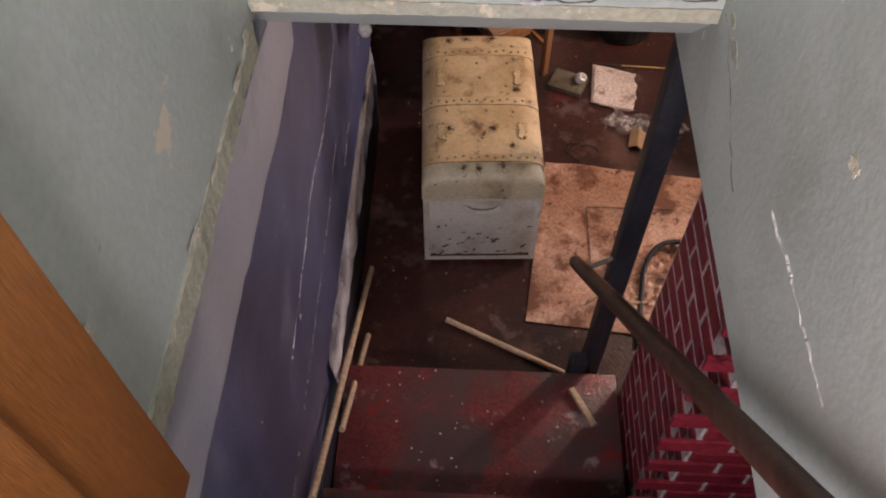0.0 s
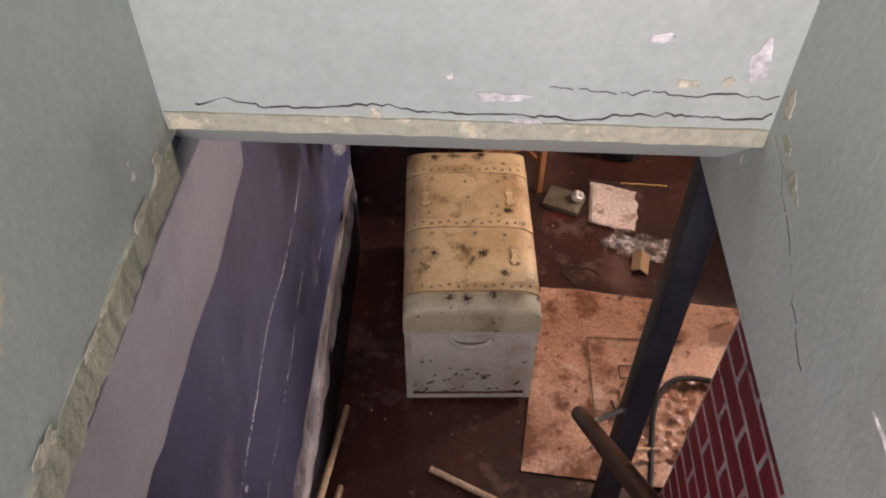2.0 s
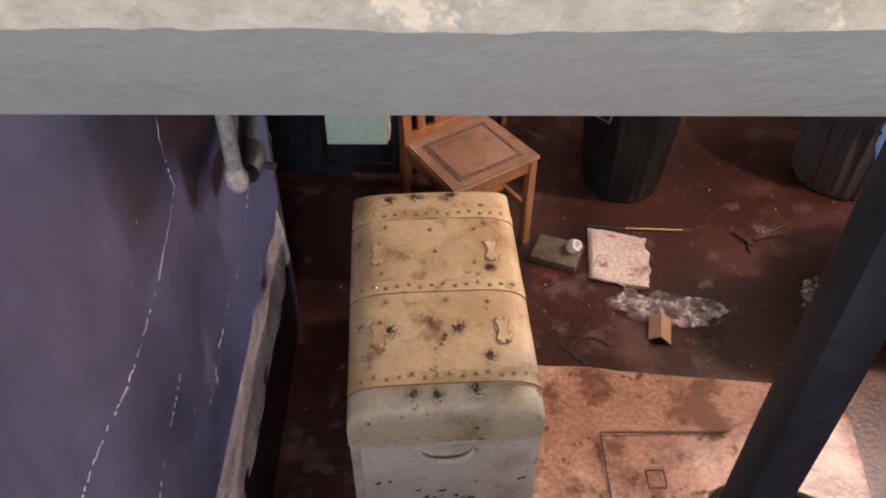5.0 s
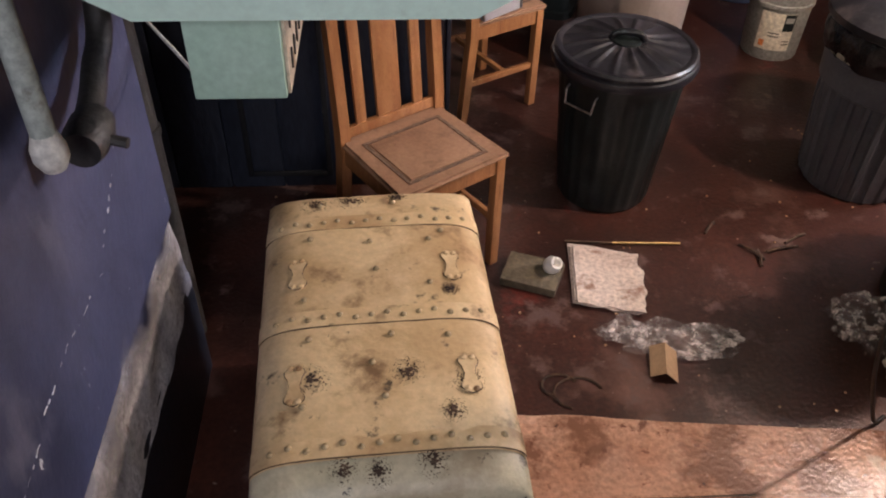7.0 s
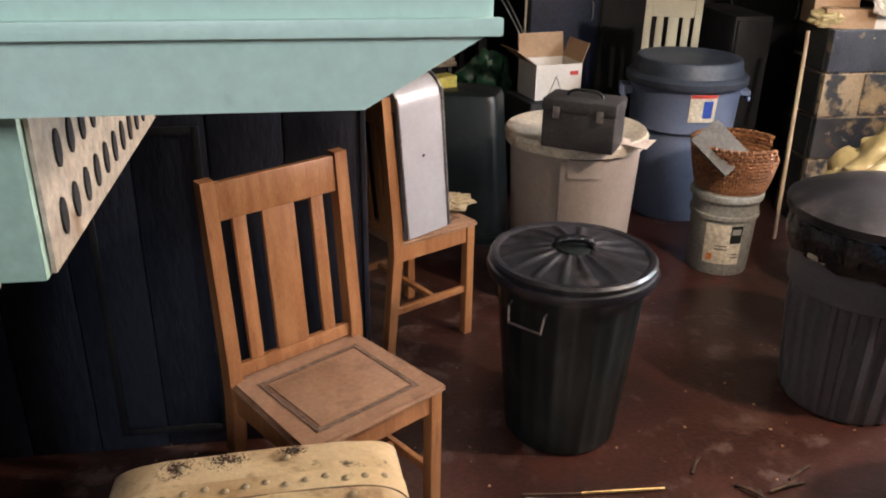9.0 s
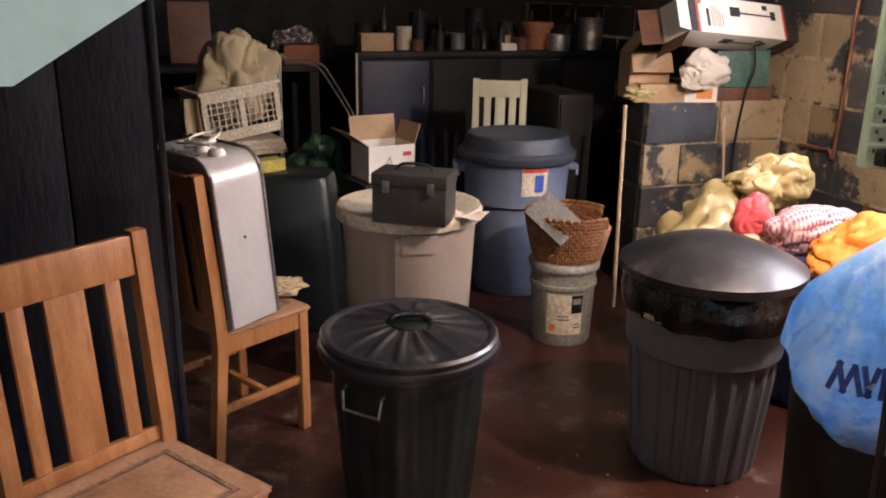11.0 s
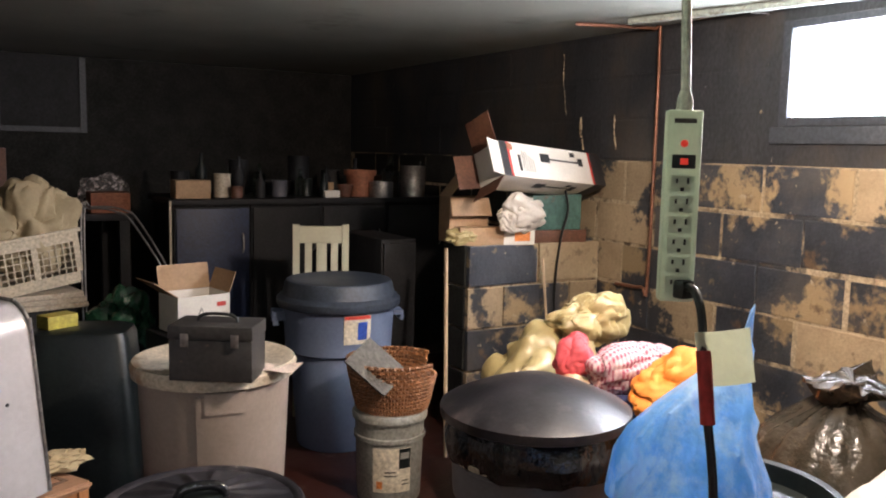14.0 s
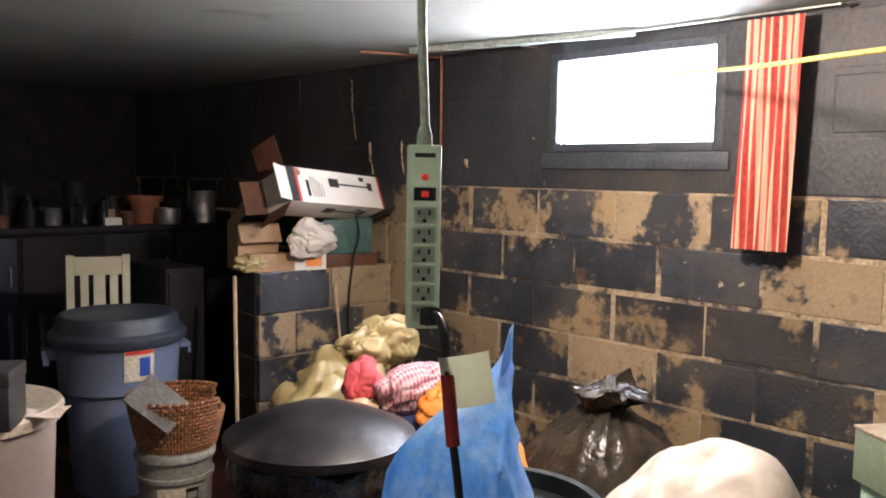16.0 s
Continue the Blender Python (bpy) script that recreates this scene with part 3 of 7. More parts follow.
def crack(name, pts, r, material, label, axis=1, gaps=0.04):
    """An uneven crack line along points."""
    bm = bmesh.new()
    fine = []
    for a, b in zip(pts, pts[1:]):
        a, b = Vector(a), Vector(b)
        steps = max(2, int((b - a).length / 0.007))
        for k in range(steps):
            p = a.lerp(b, k / steps)
            p = p + 0.010 * Vector(noise.noise_vector(p * 15)) + 0.006 * Vector(noise.noise_vector(p * 61)) + 0.0025 * Vector(noise.noise_vector(p * 190))
            p[axis] = pts[0][axis]
            fine.append(p)
    fine.append(Vector(pts[-1]))
    for a, b in zip(fine, fine[1:]):
        if random.random() < gaps:
            continue
        w = r * max(0.25, 1.0 + 1.3 * noise.noise(a * 23))
        tube(bm, (a, b + (b - a) * 0.15), w, 5)
    return solid(name, bm, material, label, "crack", kind="structure")


crack("crack_header", [(0.29, 2.529, 2.125), (0.33, 2.529, 2.138), (0.43, 2.529, 2.133), (0.56, 2.529, 2.137), (0.65, 2.529, 2.128), (0.73, 2.529, 2.133), (0.80, 2.529, 2.123), (0.90, 2.529, 2.137), (1.0, 2.529, 2.135), (1.1, 2.529, 2.145)], 0.0012, DARK_CRACK, "long dark crack across the plaster header", 1, 0.0)
crack("crack_header_upper", [(0.79, 2.529, 2.182), (0.86, 2.529, 2.18), (0.93, 2.529, 2.175), (0.98, 2.529, 2.165), (1.02, 2.529, 2.176), (1.1, 2.529, 2.175)], 0.0009, DARK_CRACK, "fine dark crack across the plaster header", 1, 0.03)
crack("crack_right_wall", [(1.107, 2.06, 2.125), (1.107, 2.03, 2.13), (1.107, 1.92, 2.137), (1.107, 1.82, 2.136), (1.107, 1.745, 2.14)], 0.0022, CRACK, "pale cracked line in the green wall", 0, 0.06)
crack("crack_right_corner", [(1.107, 2.52, 2.13), (1.107, 2.46, 2.118), (1.107, 2.40, 2.09), (1.107, 2.30, 2.04), (1.107, 2.2, 2.0)], 0.0007, DARK_CRACK, "dark crack in the green wall by the header", 0, 0.1)


def chip(axis, at, w, h, material, seed):
    """A flake of bare plaster with a broken outline, 1 mm proud of a wall across the given axis."""
    bm = bmesh.new()
    ring = []
    for k in range(22):
        a = 2 * math.pi * k / 22
        q = 1 + 0.75 * noise.noise(Vector((math.cos(a) * 1.7, math.sin(a) * 1.7, seed * 3.7)))
        u, v = w / 2 * q * math.cos(a), h / 2 * q * math.sin(a)
        ring.append((u, v))
    for d in (0.0, 1.0):
        bm.faces.new([bm.verts.new((at[0] + (u if axis == 1 else -0.001 * d * at[3]), at[1] + (u if axis == 0 else -0.001 * d), at[2] + v)) for u, v in ring])
    lo_f, hi_f = list(bm.verts)[:22], list(bm.verts)[22:]
    for k in range(22):
        bm.faces.new((lo_f[k], lo_f[(k + 1) % 22], hi_f[(k + 1) % 22], hi_f[k]))
    return solid("trim_chip", bm, material, "patch of bare plaster where the green paint has flaked", "chip", kind="structure")


for k, (x, z, w, h) in enumerate(((1.063, 2.232, 0.03, 0.055), (1.026, 2.197, 0.018, 0.016), (0.975, 2.192, 0.028, 0.014), (0.72, 2.160, 0.075, 0.016), (0.544, 2.118, 0.016, 0.024), (0.60, 2.094, 0.075, 0.010), (0.922, 2.262, 0.036, 0.014), (0.27, 2.10, 0.05, 0.022), (0.80, 2.098, 0.02, 0.008), (0.76, 2.118, 0.04, 0.010))):
    chip(1, (x, 2.529, z, 1), w, h, OCHRE_CHIP if k % 3 else CRACK, k)
for k, (y, z, w, h) in enumerate(((2.465, 2.145, 0.03, 0.022), (2.412, 2.125, 0.06, 0.03), (2.50, 2.18, 0.025, 0.045), (1.95, 2.36, 0.035, 0.02), (1.62, 2.30, 0.05, 0.03))):
    chip(0, (1.107, y, z, 1), w, h, OCHRE_PLASTER if k < 2 else OCHRE_CHIP, 20 + k)
for k, (y, z, w, h) in enumerate(((2.009, 2.075, 0.045, 0.03), (2.156, 2.066, 0.05, 0.012), (2.36, 2.072, 0.05, 0.020), (2.452, 2.082, 0.03, 0.03), (1.85, 2.062, 0.03, 0.012), (1.72, 2.3, 0.02, 0.03))):
    chip(0, (0.241, y, z, -1), w, h, OCHRE_CHIP, 40 + k)


# basement walls
solid("wall_purple", boxes(((0.05, 0.6, 0.56), (0.2, 4.2, CEIL + 0.08)), ((0.05, 0.6, -0.1), (0.185, 4.2, 0.56))), PURPLE, "purple blue painted plaster wall with scratches", "wall", kind="structure", smooth=False)
bm = bmesh.new()
n_edge = 60
low, high = [], []
for i in range(n_edge + 1):
    y = 0.7 + i * (3.5 - 0.7) / n_edge
    edge = 1.665 + 0.035 * noise.noise(Vector((y * 4, 0, 0))) + 0.01 * noise.noise(Vector((y * 23, 0, 0)))
    low.append((y, edge))
rows_v = []
for y, e in low:
    if y > 2.9:
        break
    rows_v.append([bm.verts.new((x, y, z)) for x, z in ((0.196, e), (0.206, e + 0.004), (0.226, 1.968), (0.196, 1.968))])
for a, b in zip(rows_v, rows_v[1:]):
    for i in range(4):
        bm.faces.new((a[i], a[(i + 1) % 4], b[(i + 1) % 4], b[i]))
bm.faces.new(rows_v[0])
bm.faces.new(reversed(rows_v[-1]))
solid("wall_left_render", bm, LAVENDER, "lavender grey render ending in a ragged edge over purple paint", "wall", kind="structure")
bm = bmesh.new()
sheet(bm, (0.2, 2.6, 0.33), (0, 1.58, 0), (0, 0, 0.30), 90, 14, 0.004, lambda s, t: -0.002 + 0.02 * (t < 0.5) * (0.5 - t) + 0.01 * noise.noise(Vector((s * 14, t * 3, 1))) - 0.035 * max(0, t - 0.62 - 0.3 * noise.noise(Vector((s * 9, 5, t)))))
solid("wall_bloom", bm, LIME, "white lime bloom and crumbling plaster at the foot of the wall", "wall", kind="structure")
# Dark strip along the wall foot, up to z 0.36.
solid("wall_footing", boxes(((0.06, 0.6, -0.1), (0.208, 4.21, 0.36)), bevel=0.01), DARK_WALL, "dark strip along the foot of the purple wall", "wall", kind="structure")
crack("crack_purple", [(0.2, 2.3, 1.10), (0.2, 2.6, 1.16), (0.2, 2.85, 1.216), (0.2, 3.05, 1.18), (0.2, 3.25, 1.20), (0.2, 3.42, 1.265), (0.2, 3.41, 1.38), (0.2, 3.487, 1.513), (0.2, 3.52, 1.75)], 0.0013, CRACK, "white crack running up the purple wall", 0, 0.38)
crack("crack_purple_low", [(0.2, 3.25, 0.75), (0.2, 3.5, 0.80), (0.2, 3.75, 0.78), (0.2, 4.0, 0.92)], 0.0009, CRACK, "fine white scratch on the purple wall", 0, 0.65)
crack("crack_purple_near", [(0.2, 2.0, 0.80), (0.2, 2.5, 0.86), (0.2, 2.9, 0.90), (0.2, 3.2, 0.98)], 0.0009, CRACK, "fine white scratch on the purple wall", 0, 0.65)

# dark far end on the stair side
solid("wall_recess", boxes(((-0.95, 4.2, -0.1), (-0.8, 9.75, CEIL + 0.08)), ((-0.95, 4.08, -0.1), (0.05, 4.2, CEIL + 0.08))), DARK_WALL, "black painted wall in the dark recess", "wall", kind="structure", smooth=False)
partition = solid("wall_partition", boxes(((-0.8, 5.06, -0.05), (0.915, 5.14, CEIL - 0.002))), DARK_WALL, "black boarded partition wall with a chipped end", "wall", kind="structure", smooth=False)
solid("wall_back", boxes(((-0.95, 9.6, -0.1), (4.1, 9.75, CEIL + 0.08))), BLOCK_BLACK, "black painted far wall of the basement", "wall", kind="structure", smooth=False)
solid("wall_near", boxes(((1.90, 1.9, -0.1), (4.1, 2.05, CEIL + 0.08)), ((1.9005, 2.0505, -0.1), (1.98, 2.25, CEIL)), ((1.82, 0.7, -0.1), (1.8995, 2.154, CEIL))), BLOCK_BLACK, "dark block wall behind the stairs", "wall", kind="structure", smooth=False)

# hall at the head of the stairs
solid("hall_floor", boxes(((-1.0, -2.2, 1.90), (2.4, 0.70, 2.02))), DOOR_WOOD, "wooden hall floor at the head of the stairs", "floor", kind="structure", smooth=False)
solid("hall_walls", boxes(((-1.1, -2.2, 1.95), (-1.0, 0.72, TOP)), ((2.4, -2.2, 1.95), (2.5, 0.72, TOP)), ((-1.1, -2.3, 1.95), (2.5, -2.2, TOP)), ((-1.1, 0.60, 1.95), (0.235, 0.719, TOP)), ((1.107, 0.60, 1.95), (2.5, 0.719, TOP)), ((0.235, 0.60, 4.05), (1.107, 0.719, TOP))), GREEN_PLASTER, "pale green hall walls round the stair door opening", "wall", kind="structure", smooth=False)
solid("hall_ceiling", boxes(((-1.1, -2.3, TOP), (2.5, 2.74, TOP + 0.1))), GREEN_PLASTER, "pale ceiling over the hall and stairs", "ceiling", kind="structure", smooth=False)
solid("stair_end_wall", boxes(((0.05, 0.62, -0.1), (1.9, 0.70, 1.96))), DARK_WALL, "dark wall closing the space under the stairs", "wall", kind="structure", smooth=False)

# stairs: each tread and riser is a board
stairs = thing("stairs", "steep wooden stairs with worn red paint", "stairs", kind="structure")
for n in range(1, 11):
    y, z = (2.745 if n == 1 else 2.19 - 0.163 * (n - 2)), 0.202 * n
    back = 2.16 if n == 1 else y - 0.19
    part("tread", boxes(((0.215, back, z - 0.03), (1.255, y, z)), bevel=0.006), STEP_RED, stairs)
    part("riser", boxes(((0.215, y - 0.04, z - 0.202), (1.255, y - 0.02, z - 0.031))), STEP_RED, stairs)

# painted brick side of the stairs
brick_wall = solid("wall_brick", boxes(((1.285, 2.155, -0.05), (1.40, 2.72, CEIL)), ((1.4005, 2.155, -0.05), (1.90, 2.25, CEIL))), WHITE_LINE, "wall beside the stairs painted as red bricks with white joints", "wall", kind="structure", smooth=False)
solid("wall_brick_return", boxes(((1.295, 2.722, -0.05), (1.40, 2.735, CEIL))), DARK_WALL, "dark end of the brick painted wall", "wall", kind="structure", smooth=False)

# block wall with the window
YW0, YW1, ZW0, ZW1 = 4.62, 5.42, 1.50, 1.91
solid("wall_window", boxes(((3.9035, 2.05, -0.05), (4.1, 9.6, 1.344))), MORTAR, "concrete block wall with flaking dark paint and pale mortar", "wall", kind="structure", smooth=False)
solid("wall_window_upper", boxes(((3.9025, 2.05, 1.345), (4.1, YW0, CEIL + 0.08)), ((3.9025, YW1, 1.345), (4.1, 9.6, CEIL + 0.08)), ((3.9025, YW0, 1.345), (4.1, YW1, ZW0)), ((3.9025, YW0, ZW1), (4.1, YW1, CEIL + 0.08))), BLOCK_UPPER, "black painted upper part of the block wall round the window", "wall", kind="structure", smooth=False)
wall_window = bpy.data.objects["wall_window"]
win = thing("window_1", "small bright basement window in a dark painted frame", "window", kind="structure")
part("window_frame", boxes(((3.90, YW0, ZW0), (3.96, YW0 + 0.04, ZW1)), ((3.90, YW1 - 0.04, ZW0), (3.96, YW1, ZW1)), ((3.90, YW0 + 0.04, ZW1 - 0.03), (3.96, YW1 - 0.04, ZW1)), ((3.90, YW0 + 0.04, ZW0), (3.96, YW1 - 0.04, ZW0 + 0.035)), bevel=0.004), WINDOW_PAINT, win)
part("window_sill", boxes(((3.89, YW0 - 0.03, 1.43), (3.907, YW1 + 0.03, 1.497)), bevel=0.006), WINDOW_PAINT, win)
pane = part("pane", boxes(((3.93, YW0 + 0.041, ZW0 + 0.036), (3.934, YW1 - 0.041, ZW1 - 0.031))), GLASS, win, smooth=False)
pane.visible_shadow = False
solid("backdrop_day", boxes(((4.12, YW0 - 0.1, ZW0 - 0.1), (4.13, YW1 + 0.1, ZW1 + 0.05))), DAY, "blown out daylight outside the window", "sky", kind="structure", smooth=False)

for y0, z0, y1, z1, w in ((6.806, 1.92, 6.765, 1.58, 0.0035), (6.641, 1.557, 6.612, 1.395, 0.007), (6.38, 1.565, 6.36, 1.397, 0.004), (5.511, 1.62, 5.50, 1.56, 0.006), (5.914, 1.47, 5.905, 1.43, 0.010)):
    crack("crack_joint", [(3.900, y0, z0), (3.900, (y0 + y1) / 2 + 0.01, (z0 + z1) / 2), (3.900, y1, z1)], w, MORTAR, "pale mortar showing in a joint of the dark wall", 0, 0.15)

# low block pier
pier = solid("wall_pier", boxes(((3.11, 6.455, -0.05), (3.90, 6.63, 0.925))), MORTAR, "low stub wall of concrete blocks with flaking dark paint", "wall", kind="structure", smooth=False)

# ---- furnace duct and things by the stairs ----
duct = thing("furnace_duct", "mint green enamelled sheet metal duct hung under the ceiling", "duct")
bm = bmesh.new()
box(bm, (0.35, 3.53, 1.42), (0.93, 3.62, CEIL - 0.002), 0.004)
rim = [(0.35, 3.53), (0.93, 3.53), (0.93, 3.62), (0.35, 3.62)]
foot = [(0.43, 3.545), (0.845, 3.545), (0.845, 3.615), (0.43, 3.615)]
a = [bm.verts.new((x, y, 1.4205)) for x, y in rim]
b = [bm.verts.new((x, y, 1.366)) for x, y in foot]
for i in range(4):
    bm.faces.new((a[i], a[(i + 1) % 4], b[(i + 1) % 4], b[i]))
bm.faces.new(b)
part("front_hood", bm, MINT, duct)
part("lip", boxes(((0.345, 3.522, 1.418), (0.935, 3.529, 1.43)), bevel=0.002), MINT, duct)
part("collar", boxes(((0.35, 3.6205, 1.43), (0.93, 3.799, CEIL - 0.004))), MINT, duct)
part("body", boxes(((0.30, 3.80, 1.41), (1.062, 4.9, CEIL - 0.004)), bevel=0.004), MINT, duct)

control = thing("control_box", "stained mint green metal box with a perforated pale side", "box")
part("body", boxes(((0.467, 3.62, 1.213), (0.594, 4.12, 1.404)), bevel=0.003), MINT_OLD, control)
side = part("perforated_side", boxes(((0.595, 3.63, 1.216), (0.599, 4.11, 1.404))), CREAM_RIM, control)
hole_mesh = mesh_of("hole", bm_lathe([(0.0, 0), (0.011, 0), (0.011, 0.002), (0.0, 0.002)], 12), SLOT)
for i in range(11):
    for j in range(3):
        ob = new("hole", hole_mesh)
        ob.matrix_world = pose(0.5992, 3.67 + 0.04 * i + 0.013 * (j % 2), 1.25 + 0.055 * j, 0, 90, 0) @ Matrix.Diagonal((1.5, 0.75, 1, 1))
        ob.parent = side

# ---- post and rails ----
post = thing("stair_post", "black painted square wooden post at the foot of the stairs", "post")
part("shaft", boxes(((1.138, 2.80, 0.0), (1.205, 2.865, CEIL - 0.002)), bevel=0.005), BLACK_POST, post)
part("cleat", boxes(((1.075, 2.747, 0.0), (1.1375, 2.80, 0.275)), bevel=0.004), BLACK_POST, post)
stay = boxes(((-0.011, -0.082, -0.012), (0.011, 0.082, 0.012)), bevel=0.003)
for v in stay.verts:
    v.co = pose(1.118, 2.60, 0.2145, 0, 0, 28) @ v.co
part("stay", stay, BLOND, post, "short pale wooden stay at the post foot")
rail = thing("handrail", "round dark varnished handrail sloping down the stairs", "handrail")
part("rail", bm_tube([(1.024, 2.833, 0.835), (1.080, 1.0, 2.82)], 0.023, 14), RAIL_WOOD, rail)
part("bracket", bm_tube([(1.027, 2.75, 0.905), (1.06, 2.79, 0.87), (1.139, 2.83, 0.87)], 0.008), STEEL, rail)
part("bracket", bm_tube([(1.066, 1.45, 2.315), (1.085, 1.45, 2.27), (1.108, 1.45, 2.27)], 0.008), STEEL, rail)

door = thing("door_1", "orange varnished wooden door standing open over the stairs", "door", kind="structure")
part("leaf", boxes(((0.262, 0.76, 2.03), (0.30, 1.66, 4.03)), bevel=0.003), DOOR_WOOD, door)
part("raised_panel", boxes(((0.3005, 0.88, 2.25), (0.308, 1.53, 2.95)), ((0.3005, 0.88, 3.08), (0.308, 1.53, 3.9)), bevel=0.006), DOOR_WOOD, door)
part("door_handle", bm_lathe([(0.0, 0), (0.028, 0), (0.03, 0.01), (0.012, 0.02), (0.012, 0.05), (0.03, 0.06), (0.03, 0.085), (0.0, 0.095)], 20, pose(0.3005, 1.60, 3.0, 0, 90, 0)), BRASS, door)

# pipes on the purple wall
pipe = thing("wall_pipe", "pale painted pipe hanging from the ceiling beside the wall", "pipe")
part("pipe", bm_tube([(0.285, 3.54, CEIL - 0.002), (0.285, 3.54, 1.20)], 0.017, 14), PIPE_WHITE, pipe)
part("elbow", bm_lathe([(0.0, -0.03), (0.016, -0.026), (0.024, -0.01), (0.024, 0.008), (0.019, 0.022), (0.017, 0.03)], 18, pose(0.285, 3.54, 1.185)), WHITE_CORD, pipe, "white cap at the pipe end")
valve = thing("pipe_valve", "dark iron pipe with a valve on the wall", "valve")
part("pipe", bm_tube([(0.24, 3.98, CEIL - 0.002), (0.24, 3.98, 1.25), (0.245, 3.86, 1.12), (0.26, 3.74, 1.10)], 0.022, 12), PIPE_DARK, valve)
part("body", bm_lathe([(0.0, -0.045), (0.03, -0.045), (0.036, -0.02), (0.036, 0.02), (0.03, 0.045), (0.0, 0.045)], 16, pose(0.27, 3.71, 1.10, 90, 0, 0)), PIPE_DARK, valve)
part("stem", bm_tube([(0.27, 3.71, 1.10), (0.33, 3.70, 1.09)], 0.009), PIPE_DARK, valve)
stack = thing("vertical_pipe", "dark vertical waste pipe with clamps in the recess", "pipe")
part("pipe", bm_tube([(0.14, 4.34, 0.0), (0.14, 4.34, CEIL - 0.002)], 0.032, 16), PIPE_DARK, stack)
for z in (0.7, 1.2):
    part("clamp", bm_lathe([(0.033, -0.012), (0.037, -0.01), (0.037, 0.01), (0.033, 0.012)], 16, pose(0.14, 4.34, z)), PIPE_DARK, stack)
wire = thing("loose_wire", "thin pale wire sagging between pipe and box", "wire")
part("strand", bm_tube([(0.17, 4.32, 1.06), (0.28, 4.2, 1.0), (0.40, 4.0, 1.03), (0.468, 3.9, 1.25)], 0.004, 6), WHITE_CORD, wire)
part("strand", bm_tube([(0.17, 4.32, 1.13), (0.3, 4.15, 1.10), (0.468, 3.95, 1.30)], 0.003, 6), WHITE_CORD, wire)

# boards of the partition
for i in range(9):
    x0 = -0.78 + 0.188 * i
    part("plank", boxes(((x0 + 0.003, 5.045, 0.0), (min(x0 + 0.185, 0.918), 5.0585, CEIL - 0.004)), bevel=0.003), DARK_WALL, partition)
part("end_post", boxes(((0.9175, 5.04, 0.0), (0.932, 5.145, CEIL - 0.004)), bevel=0.003), DARK_WALL, partition)
part("hatch", boxes(((0.22, 5.036, 0.05), (0.24, 5.0445, 0.95)), ((0.50, 5.036, 0.05), (0.52, 5.0445, 0.95)), ((0.2405, 5.036, 0.05), (0.4995, 5.0445, 0.07)), ((0.2405, 5.036, 0.93), (0.4995, 5.0445, 0.95)), bevel=0.002), DARK_GOODS, partition)
part("hook", bm_tube([(0.36, 5.04, 1.0), (0.36, 5.02, 1.0), (0.36, 5.015, 0.97), (0.37, 5.02, 0.95)], 0.006), BRASS, partition)


# ---- trunk ----
trunk = thing("steamer_trunk", "old cream painted tin steamer trunk with studded bands and rust", "trunk", pose(0.702, 3.80, 0, 0, 0, 3.0))
W, L = 0.240, 0.42
part("body", boxes(((-W, -L, 0.03), (W, L, 0.47)), bevel=0.012), TRUNK_COOL_LIT, trunk)
bm = bmesh.new()
nx, ny = 28, 44


def crown(u):
    return (1 - min(abs(u), 1) ** 5.0) ** (1 / 2.6)


grid = []
for i in range(nx + 1):
    row = []
    for j in range(ny + 1):
        u, v = math.sin((i / nx - 0.5) * math.pi), math.sin((j / ny - 0.5) * math.pi)
        z = 0.545 + 0.085 * crown(u) * crown(v) + 0.002 * noise.noise(Vector((u * 5, v * 8, 0)))
        row.append(bm.verts.new((u * (W + 0.006), v * (L + 0.006), z)))
    grid.append(row)
for i in range(nx):
    for j in range(ny):
        bm.faces.new((grid[i][j], grid[i + 1][j], grid[i + 1][j + 1], grid[i][j + 1]))
rim = [(i, 0) for i in range(nx)] + [(nx, j) for j in range(ny)] + [(i, ny) for i in range(nx, 0, -1)] + [(0, j) for j in range(ny, 0, -1)]
skirt = [bm.verts.new((grid[i][j].co.x, grid[i][j].co.y, 0.468)) for i, j in rim]
for k in range(len(rim)):
    q = (k + 1) % len(rim)
    bm.faces.new((grid[rim[k][0]][rim[k][1]], skirt[k], skirt[q], grid[rim[q][0]][rim[q][1]]))
lid = part("lid", bm, TRUNK_TOP, trunk)
# Front end of the lid takes the colour tinted for cool light.
lid.data.materials.append(TRUNK_NOSE_COOL_LIT)
for p in lid.data.polygons:
    p.material_index = 1 if p.center.y < -0.350 else 0


def lid_z(x, y):
    return 0.545 + 0.085 * crown(x / (W + 0.006)) * crown(y / (L + 0.006))


stud_mesh = mesh_of("stud", bm_lathe([(0.0068, 0), (0.0064, 0.003), (0.004, 0.0055), (0.0, 0.0065)], 12), STUD)


def stud(x, y):
    ob = new("stud", stud_mesh)
    ob.parent = lid
    ob.matrix_local = pose(x, y, lid_z(x, y) + 0.001)


